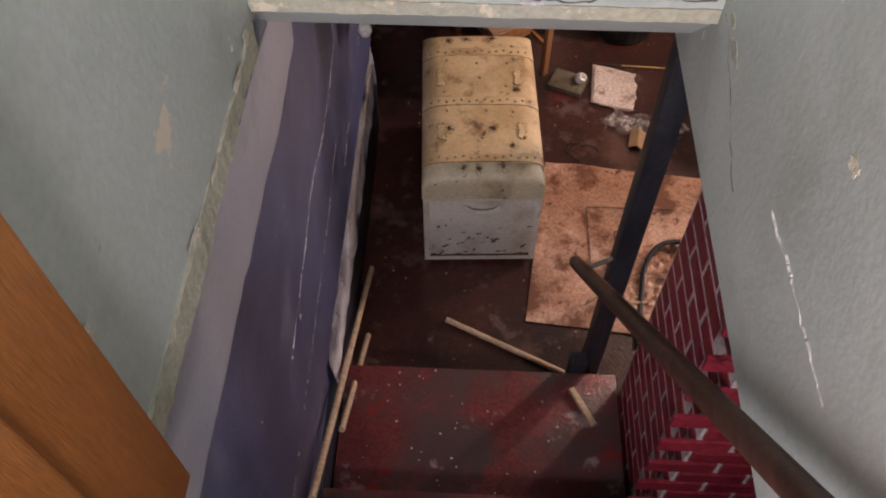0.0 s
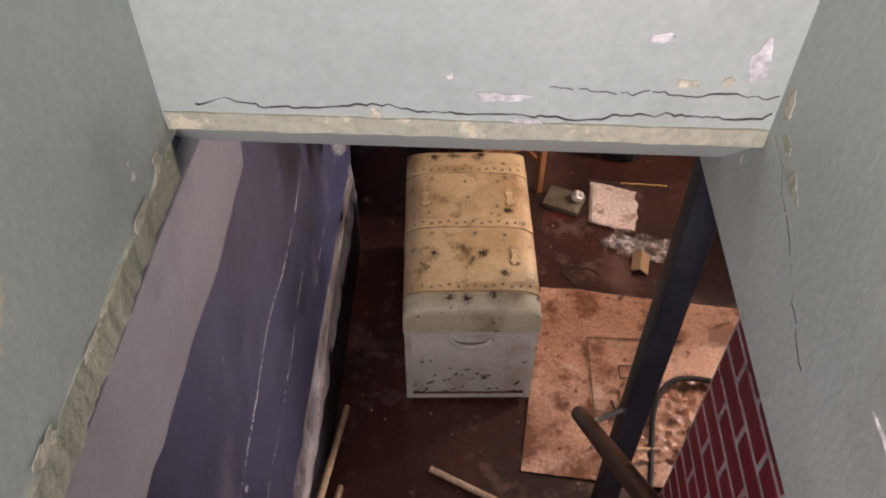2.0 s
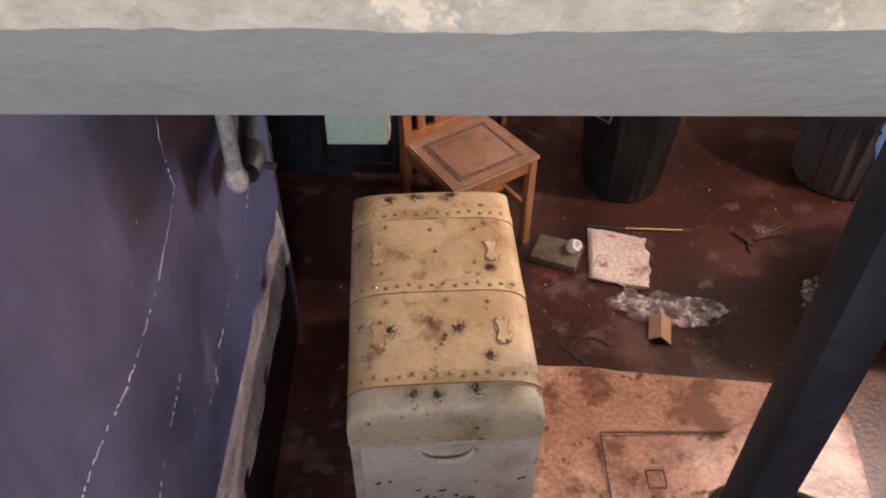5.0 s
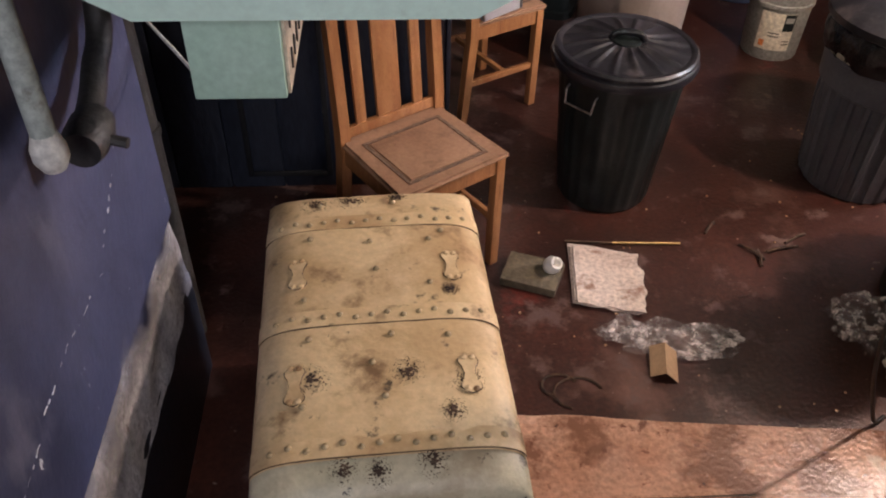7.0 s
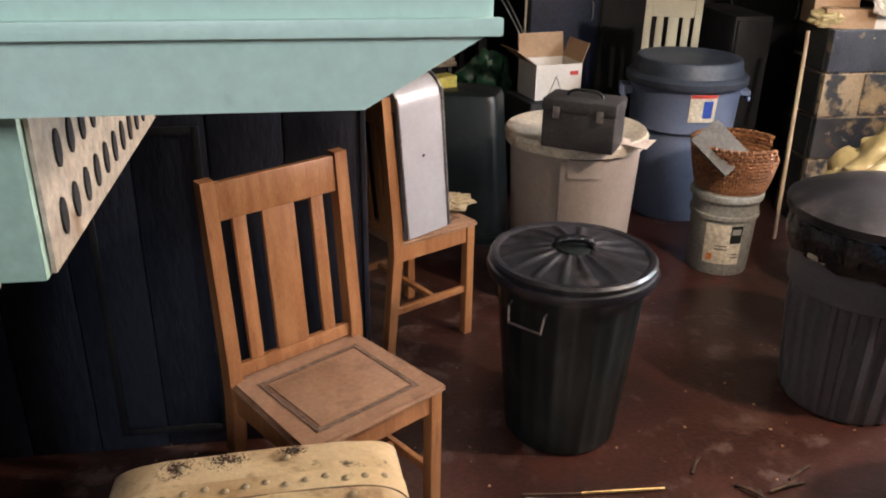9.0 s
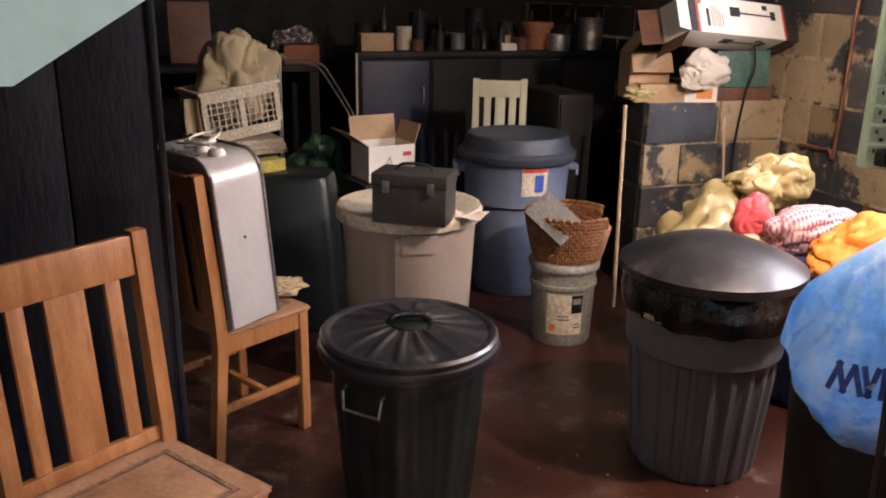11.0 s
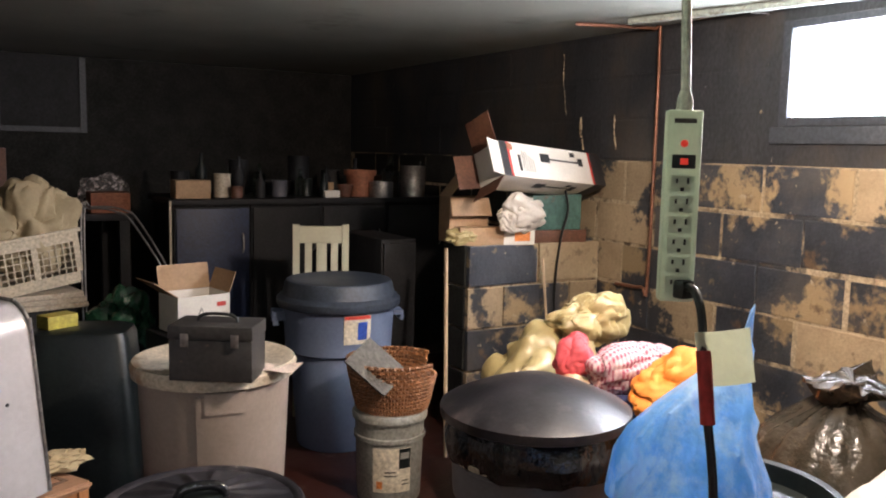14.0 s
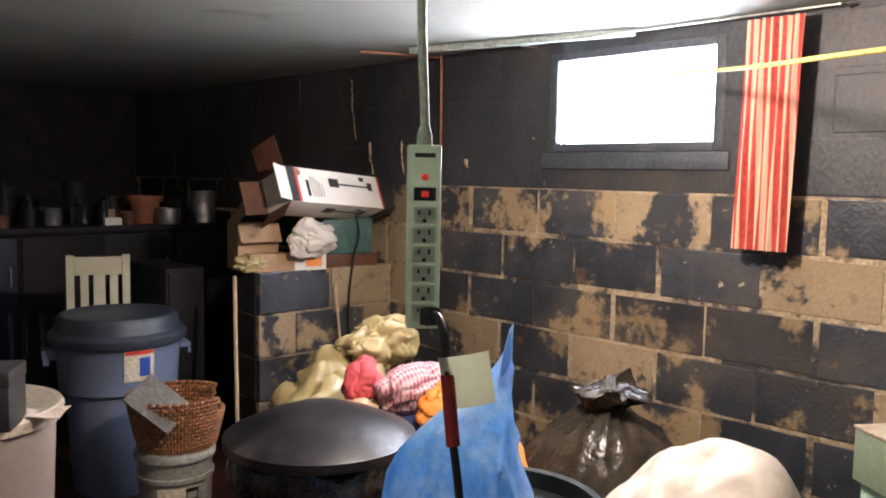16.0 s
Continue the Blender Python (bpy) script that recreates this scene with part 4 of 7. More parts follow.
for yb in (-0.335, -0.035, 0.265):
    bm = bmesh.new()
    pts_a, pts_b = [], []
    for i in range(33):
        x = W * math.sin((i / 32 - 0.5) * math.pi)
        z = lid_z(x, yb)
        pts_a.append([bm.verts.new((x * 1.012, yb + d, z + h)) for d, h in ((-0.022, -0.002), (-0.022, 0.0025), (0.022, 0.0025), (0.022, -0.002))])
    for p, q in zip(pts_a, pts_a[1:]):
        for k in range(4):
            bm.faces.new((p[k], p[(k + 1) % 4], q[(k + 1) % 4], q[k]))
    part("band", bm, TRUNK_TOP, lid)
    for d in (-0.0225, 0.0225):
        pts = [(W * math.sin((i / 32 - 0.5) * math.pi) * 1.012, yb + d + 0.0012 * noise.noise(Vector((i * 0.7, yb * 9, d))), lid_z(W * math.sin((i / 32 - 0.5) * math.pi), yb) + 0.0002) for i in range(33)]
        part("band_edge", bm_tube(pts, 0.0012 if d < 0 else 0.0007, 5), RUST, lid)
    for i in range(14):
        stud(-0.205 + 0.41 * i / 13, yb + 0.006 * math.sin(i * 2.1))
for x, y in ((-0.15, -0.25), (0.0, -0.24), (0.13, -0.10), (-0.02, -0.16), (-0.14, -0.09), (0.02, -0.09), (-0.15, 0.02), (0.11, 0.05), (0.0, 0.10), (-0.14, 0.21), (0.12, 0.19), (-0.01, 0.19), (0.15, 0.22), (-0.12, 0.34), (0.05, 0.34)):
    stud(x, y)
for x, y in ((-0.165, 0.10), (0.160, 0.10), (-0.165, -0.20), (0.160, -0.20)):
    z = lid_z(x, y)
    material = TRUNK_TOP
    bm = bmesh.new()
    ring_v = []
    for k in range(24):
        t = 2 * math.pi * k / 24
        wx = 0.0175 * math.cos(t) * (0.55 + 0.9 * math.sin(2 * t) ** 2)
        ring_v.append((x + wx, y + 0.046 * math.copysign(abs(math.sin(t)) ** 0.8, math.sin(t))))
    lo_v = [bm.verts.new((px, py, lid_z(px, py) - 0.001)) for px, py in ring_v]
    hi_v = [bm.verts.new((px, py, lid_z(px, py) + 0.004)) for px, py in ring_v]
    bm.faces.new(hi_v)
    for k in range(24):
        bm.faces.new((lo_v[k], lo_v[(k + 1) % 24], hi_v[(k + 1) % 24], hi_v[k]))
    plate = part("loop_plate", bm, material, lid)
    rim_v = [(px, py, lid_z(px, py) + 0.0025) for px, py in ring_v]
    part("edge_line", bm_tube(rim_v + rim_v[:1], 0.0013, 5), RUST, plate)
    for dx, dy in ((-0.008, -0.038), (0.008, -0.038), (-0.008, 0.038), (0.008, 0.038)):
        part("rivet", bm_lathe([(0.0065, 0), (0.006, 0.003), (0.0, 0.0055)], 10, pose(x + dx, y + dy, lid_z(x + dx, y + dy) + 0.0035)), material, plate)
for x, y, r in ((-0.135, -0.19, 0.030), (0.045, -0.185, 0.026), (0.075, -0.37, 0.028), (-0.08, -0.375, 0.02), (0.155, -0.215, 0.026), (0.12, -0.28, 0.02), (-0.02, -0.385, 0.02), (0.15, 0.03, 0.015), (-0.13, 0.35, 0.03), (-0.05, 0.36, 0.03), (0.06, 0.37, 0.02)):
    bm = bmesh.new()
    for k in range(7):
        a, q = random.uniform(0, 6.28), r * 0.6 * random.random()
        px, py = x + q * math.cos(a), y + q * math.sin(a)
        lathe(bm, [(random.uniform(0.0015, 0.0042), 0), (0.001, 0.0006), (0.0, 0.0007)], 9, pose(px, py, lid_z(px, py) + 0.0006))
    for k in range(170):
        a, q = random.uniform(0, 6.28), r * random.random() ** 0.7 * 1.35
        px, py = x + q * math.cos(a), y + q * math.sin(a)
        s = random.uniform(0.0006, 0.0028) * (1.45 - q / r)
        lathe(bm, [(max(s, 0.0006), 0), (max(s, 0.0006) * 0.7, 0.0009), (0.0, 0.0011)], 7, pose(px, py, lid_z(px, py) + 0.0008))
    part("rust_patch", bm, RUST, lid, "dark pitted rust patch")
part("front_handle", bm_tube([(-0.075, -L - 0.002, 0.42), (-0.05, -L - 0.018, 0.405), (0, -L - 0.022, 0.398), (0.05, -L - 0.018, 0.405), (0.075, -L - 0.002, 0.42)], 0.010, 8), TRUNK_COOL_LIT, trunk)
part("front_edging", boxes(((-W - 0.003, -L - 0.004, 0.03), (-W + 0.022, -L - 0.0005, 0.465)), ((W - 0.022, -L - 0.004, 0.03), (W + 0.003, -L - 0.0005, 0.465)), ((-W + 0.0225, -L - 0.004, 0.03), (W - 0.0225, -L - 0.0005, 0.055)), ((-W + 0.0225, -L - 0.004, 0.452), (W - 0.0225, -L - 0.0005, 0.465)), bevel=0.0015), TRUNK_COOL_LIT, trunk)
for k in range(26):
    x, z = random.uniform(-0.2, 0.2), random.choice((random.uniform(0.05, 0.10), random.uniform(0.06, 0.32), random.uniform(0.06, 0.25)))
    a, ln = random.uniform(-0.3, 0.8), random.uniform(0.008, 0.035)
    bm = bmesh.new()
    p = Vector((x, -L + 0.0005, z))
    for i in range(4):
        q = p + Vector((ln / 4 * math.cos(a), 0, ln / 4 * math.sin(a) + random.uniform(-0.004, 0.004)))
        tube(bm, (p, q), random.uniform(0.0015, 0.0058), 5)
        p = q
    part("paint_scar", bm, RUST, trunk)
part("rust_edge", bm_sheet((-W + 0.02, -L - 0.0005, 0.056), (2 * W - 0.04, 0, 0), (0, 0, 0.022), 40, 3, 0.0008, lambda s, t: -0.002 * (t > 0.5 + 0.5 * noise.noise(Vector((s * 12, 0, 0))))), RUST, trunk, "rusted lower edge")
for sx in (-1, 1):
    for sy in (-1, 1):
        part("foot", boxes(((sx * 0.20 - 0.025, sy * 0.36 - 0.025, 0), (sx * 0.20 + 0.025, sy * 0.36 + 0.025, 0.032)), bevel=0.003), RUST, trunk)


# ---- chairs ----
def chair(label, group, m, wood, pad, width=0.37, depth=0.345, seat=0.44, top=0.92, slats=((-0.105, 0.034), (-0.005, 0.085), (0.10, 0.034)), padded=True):
    """A plain slat back chair facing -y, its seat centred over the origin."""
    ob = thing("wooden_chair", label, "chair", m, group)
    w, d = width / 2, depth / 2
    bm = bmesh.new()
    lo = [(-w, d), (w, d), (w + 0.012, -d), (-w - 0.012, -d)]
    a = [bm.verts.new((x, y, seat - 0.022)) for x, y in lo]
    b = [bm.verts.new((x, y, seat)) for x, y in lo]
    bm.faces.new(a)
    bm.faces.new(b)
    for i in range(4):
        bm.faces.new((a[i], a[(i + 1) % 4], b[(i + 1) % 4], b[i]))
    bmesh.ops.bevel(bm, geom=list(bm.edges), offset=0.009, segments=2, affect="EDGES")
    s = part("seat", bm, pad if padded else wood, ob)
    if padded:
        part("seat_panel", boxes(((-w + 0.062, -d + 0.055, seat - 0.001), (w - 0.062, d - 0.075, seat + 0.003)), bevel=0.0015), pad, s)
        for lo_, hi_ in (((-w + 0.045, -d + 0.04), (w - 0.045, -d + 0.052)), ((-w + 0.045, d - 0.072), (w - 0.045, d - 0.06)), ((-w + 0.045, -d + 0.0525), (-w + 0.057, d - 0.0725)), ((w - 0.057, -d + 0.0525), (w - 0.045, d - 0.0725))):
            part("border", boxes(((*lo_, seat - 0.001), (*hi_, seat + 0.002))), DARK_BRAID, s)
    for x in (-w + 0.012, w - 0.012):
        part("leg", boxes(((x - 0.016, -d + 0.012, 0), (x + 0.016, -d + 0.044, seat - 0.022)), bevel=0.003), wood, ob)
        bm = bmesh.new()
        prev = None
        for y, z, q in ((d + 0.03, 0.0, 0.015), (d - 0.008, seat - 0.05, 0.019), (d - 0.005, seat + 0.05, 0.019), (d + 0.035, top, 0.015)):
            ring = [bm.verts.new((x + sx * 0.017, y + sy * q, z)) for sx, sy in ((-1, -1), (1, -1), (1, 1), (-1, 1))]
            if prev:
                for k in range(4):
                    bm.faces.new((prev[k], prev[(k + 1) % 4], ring[(k + 1) % 4], ring[k]))
            else:
                bm.faces.new(ring)
            prev = ring
        bm.faces.new(prev)
        part("back_post", bm, wood, ob)
    tilt = pose(0, d - 0.005, seat + 0.05, -math.degrees(math.atan2(0.04, top - seat - 0.05)))
    hgt = math.hypot(0.04, top - seat - 0.05)
    bm = bmesh.new()
    box(bm, (-w + 0.0295, -0.011, hgt - 0.095), (w - 0.0295, 0.011, hgt - 0.008), 0.004, tilt)
    part("top_rail", bm, wood, ob)
    bm = bmesh.new()
    box(bm, (-w + 0.0295, -0.010, -0.045), (w - 0.0295, 0.010, -0.012), 0.003, tilt)
    part("lower_rail", bm, wood, ob)
    for x, q in slats:
        bm = bmesh.new()
        box(bm, (x - q / 2, -0.006, -0.0125), (x + q / 2, 0.006, hgt - 0.0945), 0.002, tilt)
        part("slat", bm, wood, ob)
    part("apron", boxes(((-w + 0.0285, -d + 0.018, seat - 0.075), (w - 0.0285, -d + 0.036, seat - 0.0225))), wood, ob)
    for x in (-w + 0.012, w - 0.012):
        part("apron", boxes(((x - 0.009, -d + 0.0445, seat - 0.075), (x + 0.009, d - 0.03, seat - 0.0225))), wood, ob)
        part("stretcher", boxes(((x - 0.008, -d + 0.0445, 0.17), (x + 0.008, d + 0.012, 0.195)), bevel=0.003), wood, ob)
    part("stretcher", boxes(((-w + 0.0205, -0.01, 0.1745), (w - 0.0205, 0.01, 0.192)), bevel=0.003), wood, ob)
    return ob


chair_1 = chair("honey oak slat back chair with a tooled leather seat", "wooden chairs", pose(0.825, 4.635, 0, 0, 0, 33.7), OAK, SEAT_OAK)
chair_2 = copy_thing(chair_1, pose(1.10, 5.675, 0, 0, 0, 120))
tagged(chair_2, "honey oak slat back chair with a silver heater standing on it")
chair("cream painted wooden chair with three back slats", "", pose(2.69, 7.27, 0, 0, 0, 160), CREAM_CHAIR, CREAM_CHAIR, 0.27, 0.32, 0.44, 0.99, ((-0.068, 0.036), (-0.004, 0.052), (0.062, 0.036)), False)

# heater on the second chair
heater = thing("panel_heater", "silver panel heater with black grille and coiled cord on a chair", "heater", pose(1.10, 5.675, 0.4435, 0, 0, 120) @ pose(0, 0, 0.013, -5, 0, 0))
HEAT_R, HEAT_H = 0.075, 0.51
pts = [(-0.20, 0.0)]
pts += [(-0.20 + HEAT_R - HEAT_R * math.cos(math.pi / 2 * k / 10), HEAT_H - HEAT_R + HEAT_R * math.sin(math.pi / 2 * k / 10)) for k in range(11)]
pts += [(0.20 - HEAT_R + HEAT_R * math.sin(math.pi / 2 * k / 10), HEAT_H - HEAT_R + HEAT_R * math.cos(math.pi / 2 * k / 10)) for k in range(11)]
pts += [(0.20, 0.0)]
bm = bmesh.new()
ends = [[bm.verts.new((x, y, z)) for x, z in pts] for y in (-0.035, 0.135)]
for i in range(len(pts)):
    j = (i + 1) % len(pts)
    bm.faces.new((ends[0][i], ends[0][j], ends[1][j], ends[1][i]))
bm.faces.new(ends[0])
bm.faces.new(reversed(ends[1]))
part("shell", bm, SILVER, heater)
for y in (-0.035, 0.135):
    part("edge_trim", bm_tube([(x * 1.005, y, z + 0.003) for x, z in pts], 0.005, 8), STEEL, heater, "rounded bright edge")
part("screw", bm_lathe([(0.0, 0), (0.005, 0), (0.004, 0.002), (0.0, 0.003)], 12, pose(-0.2005, 0.05, 0.27, 0, -90, 0)), SLOT, heater)
for i in range(2):
    for j in range(5):
        part("vent_slot", boxes(((-0.10 + 0.03 * j, 0.098 + 0.016 * i, 0.5095), (-0.084 + 0.03 * j, 0.104 + 0.016 * i, 0.5112))), SLOT, heater)
bm = bmesh.new()
box(bm, (-0.19, 0.1405, 0.03), (0.19, 0.146, 0.43), 0.002)
grille = part("grille", bm, BLACK_PLASTIC, heater)
slot_mesh = mesh_of("slot", boxes(((-0.006, 0, -0.0025), (0.006, 0.0015, 0.0025))), STEEL)
for i in range(10):
    for j in range(16):
        ob = new("slot", slot_mesh)
        ob.parent = grille
        ob.matrix_local = pose(-0.17 + 0.021 * i + (0.19 if i > 4 else 0) * 0.7, 0.1462, 0.06 + 0.022 * j)
for x in (-0.13, -0.06):
    bm = bm_lathe([(0.0, 0.507), (0.026, 0.507), (0.024, 0.52), (0.018, 0.527), (0.0, 0.529)], 18, pose(x, 0.06, 0))
    part("knob", bm, WHITE_CORD, heater)
pts = [(-0.03 + (0.05 + 0.02 * math.sin(t * 0.37)) * math.cos(t * 0.9) - 0.003 * t, 0.06 + (0.045 + 0.012 * math.cos(t * 0.53)) * math.sin(t * 0.9), 0.517 + 0.0012 * t + 0.012 * (1 + math.sin(t * 0.61))) for t in range(0, 18)]
part("cord", bm_tube([(-0.13, 0.06, 0.527), (-0.10, 0.09, 0.545)] + pts, 0.004, 6), WHITE_CORD, heater)
rag = solid("work_glove", bm_lump((0, 0, 0.03), (0.085, 0.055, 0.03), 0.5, 2.5, 3, 4, 0.001), CREAM_CLOTH, "crumpled cream work gloves on the chair seat", "glove", m=pose(1.262, 5.70, 0.4425, 0, 0, 20))

# ---- dustbins and buckets ----
bin_a = thing("dustbin", "black green plastic dustbin with a dusty ribbed lid", "dustbin", pose(1.497, 5.005, 0, 0, 0, -12), "dustbins")
flute = lambda a, k: 1 + (0.012 * math.cos(a * 24) if 1 < k < 7 else 0)
part("body", bm_lathe([(0.0, 0), (0.155, 0), (0.163, 0.015), (0.166, 0.05), (0.180, 0.2), (0.192, 0.35), (0.202, 0.46), (0.206, 0.50), (0.215, 0.515), (0.216, 0.55), (0.20, 0.55)], 96, None, flute), BLACK_PLASTIC, bin_a)
bm = bm_lathe([(0.222, 0.518), (0.236, 0.522), (0.240, 0.535), (0.236, 0.548), (0.228, 0.552), (0.231, 0.556), (0.233, 0.566), (0.226, 0.574), (0.214, 0.574), (0.206, 0.568), (0.195, 0.569), (0.15, 0.575), (0.10, 0.582), (0.062, 0.588), (0.05, 0.584), (0.0, 0.584)], 192)
for v in bm.verts:
    rad, ang = math.hypot(v.co.x, v.co.y), math.atan2(v.co.y, v.co.x)
    if 0.055 < rad < 0.21 and v.co.z > 0.565:
        saw = ((ang + 0.6 * (0.2 - rad)) * 16 / (2 * math.pi)) % 1.0
        ridge = max(0.0, 1 - abs(saw - 0.5) / (0.10 + 0.012 / rad))
        v.co.z += 0.0095 * min(1, (0.21 - rad) / 0.03) * min(1, (rad - 0.05) / 0.02) * ridge ** 0.6
lid_a = part("lid", bm, DUSTY_BLACK, bin_a, "dusty black lid with raised ribs like a pinwheel")
part("hub", bm_lathe([(0.048, 0.584), (0.047, 0.590), (0.040, 0.593), (0.0, 0.594)], 40), BLACK_PLASTIC, lid_a)
part("knob", bm_tube([(-0.052, 0, 0.588), (-0.044, 0, 0.606), (-0.02, 0, 0.614), (0.02, 0, 0.614), (0.044, 0, 0.606), (0.052, 0, 0.588)], 0.0115, 12), BAG_BLACK, lid_a, "glossy black grip")
bm = bmesh.new()
wire_pts = [(-0.105, -0.172, 0.475), (-0.105, -0.196, 0.470), (-0.100, -0.205, 0.425), (0.0, -0.226, 0.425), (0.005, -0.216, 0.470), (0.005, -0.192, 0.475)]
for a, b in zip(wire_pts, wire_pts[1:]):
    tube(bm, (a, Vector(b) + (Vector(b) - Vector(a)).normalized() * 0.002), 0.0036, 7)
part("bail_handle", bm, STEEL, bin_a, "bright bent wire bail handle").matrix_local = pose(0, 0, 0, 0, 0, -24)

bin_b = thing("dustbin", "grey ribbed plastic dustbin with a black liner and dark lid", "dustbin", pose(2.46, 5.05, -0.03), "dustbins")
fl2 = lambda a, k: 1 + (0.045 * (1 if math.sin(a * 24) > 0.1 else -0.4) if 1 < k < 5 else 0)
part("body", bm_lathe([(0.0, 0.03), (0.18, 0.03), (0.186, 0.05), (0.19, 0.08), (0.212, 0.36), (0.217, 0.42), (0.232, 0.43), (0.238, 0.53), (0.245, 0.535), (0.245, 0.55), (0.225, 0.55)], 192, None, fl2), GREY_PLASTIC, bin_b)
# Cream colour on this rim stands in for its highlight.
part("rim", bm_lathe([(0.240, 0.545), (0.250, 0.548), (0.252, 0.562), (0.242, 0.568), (0.232, 0.56)], 48), CREAM_RIM, bin_b, "rim coloured pale for its highlight")
bm = bm_lathe([(0.252, 0.545), (0.262, 0.57), (0.268, 0.60), (0.262, 0.63), (0.25, 0.655), (0.2, 0.668)], 72)
for v in bm.verts:
    v.co += 0.022 * Vector(noise.noise_vector(v.co * 9)) + 0.008 * Vector(noise.noise_vector(v.co * 30))
part("liner", bm, BAG_BLACK, bin_b, "shiny black bin liner folded over the rim")
lid_b = part("lid", bm_lathe([(0.262, 0.655), (0.272, 0.66), (0.273, 0.685), (0.258, 0.695), (0.17, 0.735), (0.08, 0.765), (0.03, 0.775), (0.0, 0.777)], 64), DUSTY_BLACK, bin_b, "dusty dark domed lid")

bin_c = thing("dustbin", "black plastic dustbin holding a blue shopping bag", "dustbin", pose(2.46, 4.36, 0) @ Matrix.Diagonal((1.1, 1.1, 1.0, 1)), "dustbins")
part("body", bm_lathe([(0.0, 0), (0.17, 0), (0.175, 0.02), (0.203, 0.60), (0.205, 0.62), (0.196, 0.62), (0.188, 0.44), (0.0, 0.43)], 64), BLACK_PLASTIC, bin_c)
part("rim", bm_lathe([(0.2055, 0.612), (0.216, 0.62), (0.222, 0.635), (0.222, 0.655), (0.216, 0.664), (0.203, 0.66), (0.1965, 0.621)], 64), BLACK_PLASTIC, bin_c, "rolled black rim")
bag = thing("shopping_bag", "translucent blue plastic shopping bag with dark blue lettering bars", "bag", pose(2.235, 4.275, 0.432) @ Matrix.Diagonal((0.86, 0.86, 1.10, 1)))
bm = bm_lathe([(0.0, 0), (0.10, 0.0), (0.14, 0.10), (0.165, 0.20), (0.178, 0.26), (0.172, 0.30), (0.155, 0.34), (0.13, 0.38), (0.105, 0.42), (0.08, 0.455), (0.055, 0.49), (0.034, 0.52), (0.016, 0.545), (0.0, 0.555)], 96)
for v in bm.verts:
    h = max(0, (v.co.z - 0.36) / 0.2)
    fold = 1 - 0.10 * (1 - abs(noise.noise(v.co * 9 + Vector((0, 0, 3))))) ** 5
    v.co.x *= fold
    v.co.y *= fold
    v.co += 0.030 * Vector(noise.noise_vector(v.co * 8)) + 0.012 * Vector(noise.noise_vector(v.co * 26)) + Vector((0.10 * h, -0.055 * h, 0)) + max(0.0, 1 - v.co.z / 0.22) * Vector((0.20, 0.07, 0))
skin = [(math.degrees(math.atan2(v.co.y, v.co.x)), v.co.z, math.hypot(v.co.x, v.co.y)) for v in bm.verts if v.co.length > 0.01]
part("body", bm, BAG_BLUE, bag)
bm = bm_lathe([(0.034, 0), (0.030, 0.03), (0.022, 0.07), (0.013, 0.10), (0.0, 0.115)], 24, pose(0.098, -0.052, 0.495, 8, 10, 35) @ Matrix.Diagonal((1, 0.35, 1, 1)))
for v in bm.verts:
    v.co += 0.008 * Vector(noise.noise_vector(v.co * 30))
part("handle", bm, BAG_BLUE, bag)
for i, (a, z, w, h, t) in enumerate(((-152, 0.265, 0.012, 0.06, 20), (-147, 0.265, 0.012, 0.06, -20), (-142, 0.265, 0.012, 0.06, 20), (-136, 0.265, 0.012, 0.06, -20), (-130, 0.265, 0.012, 0.06, -18), (-126, 0.265, 0.012, 0.06, 18), (-119, 0.265, 0.012, 0.06, 0), (-86, 0.25, 0.012, 0.05, 40), (-80, 0.26, 0.012, 0.05, -30), (-74, 0.27, 0.012, 0.05, 20), (-112, 0.25, 0.02, 0.025, 0), (-102, 0.25, 0.03, 0.02, 0))):
    near = [q for b, y, q in skin if abs(b - a) < 9 and abs(y - z) < 0.05]
    r = sum(near) / len(near) + 0.004
    bm = bmesh.new()
    box(bm, (-w / 2, -0.002, -h / 2), (w / 2, 0.004, h / 2), 0.001, pose(r * math.cos(radians(a)), r * math.sin(radians(a)), z, 0, 0, a + 90) @ pose(0, 0, 0, 0, t, 0))
    part("print_bar", bm, INK_BLUE, bag)

beige = thing("storage_bin", "round beige plastic bin with a cream lid rim", "bin", pose(1.76, 5.87, 0))
part("body", bm_lathe([(0.0, 0), (0.205, 0), (0.212, 0.01), (0.24, 0.60), (0.242, 0.64)], 64), BEIGE_PLASTIC, beige)
part("lid", bm_lathe([(0.244, 0.635), (0.262, 0.64), (0.266, 0.672), (0.258, 0.685), (0.235, 0.683), (0.22, 0.676), (0.0, 0.678)], 64), CREAM_RIM, beige, "stained cream lid")
for a0, a1, z0, z1 in ((-118, -90, 0.02, 0.62), (-112, -84, 0.565, 0.632)):
    bm = bmesh.new()
    vs = []
    for k in range(9):
        a = radians(a0 + (a1 - a0) * k / 8)
        vs.append([bm.verts.new((r * math.cos(a), r * math.sin(a), z)) for r, z in ((0.212 + 0.03 * z0 / 0.6, z0), (0.224 + 0.03 * z0 / 0.6, z0), (0.252 if z1 > 0.62 else 0.2495, z1), (0.235, z1))])
    for p, q in zip(vs, vs[1:]):
        for k in range(4):
            bm.faces.new((p[k], p[(k + 1) % 4], q[(k + 1) % 4], q[k]))
    bm.faces.new(vs[0])
    bm.faces.new(vs[-1])
    part("moulded_panel", bm, BEIGE_PLASTIC, beige)

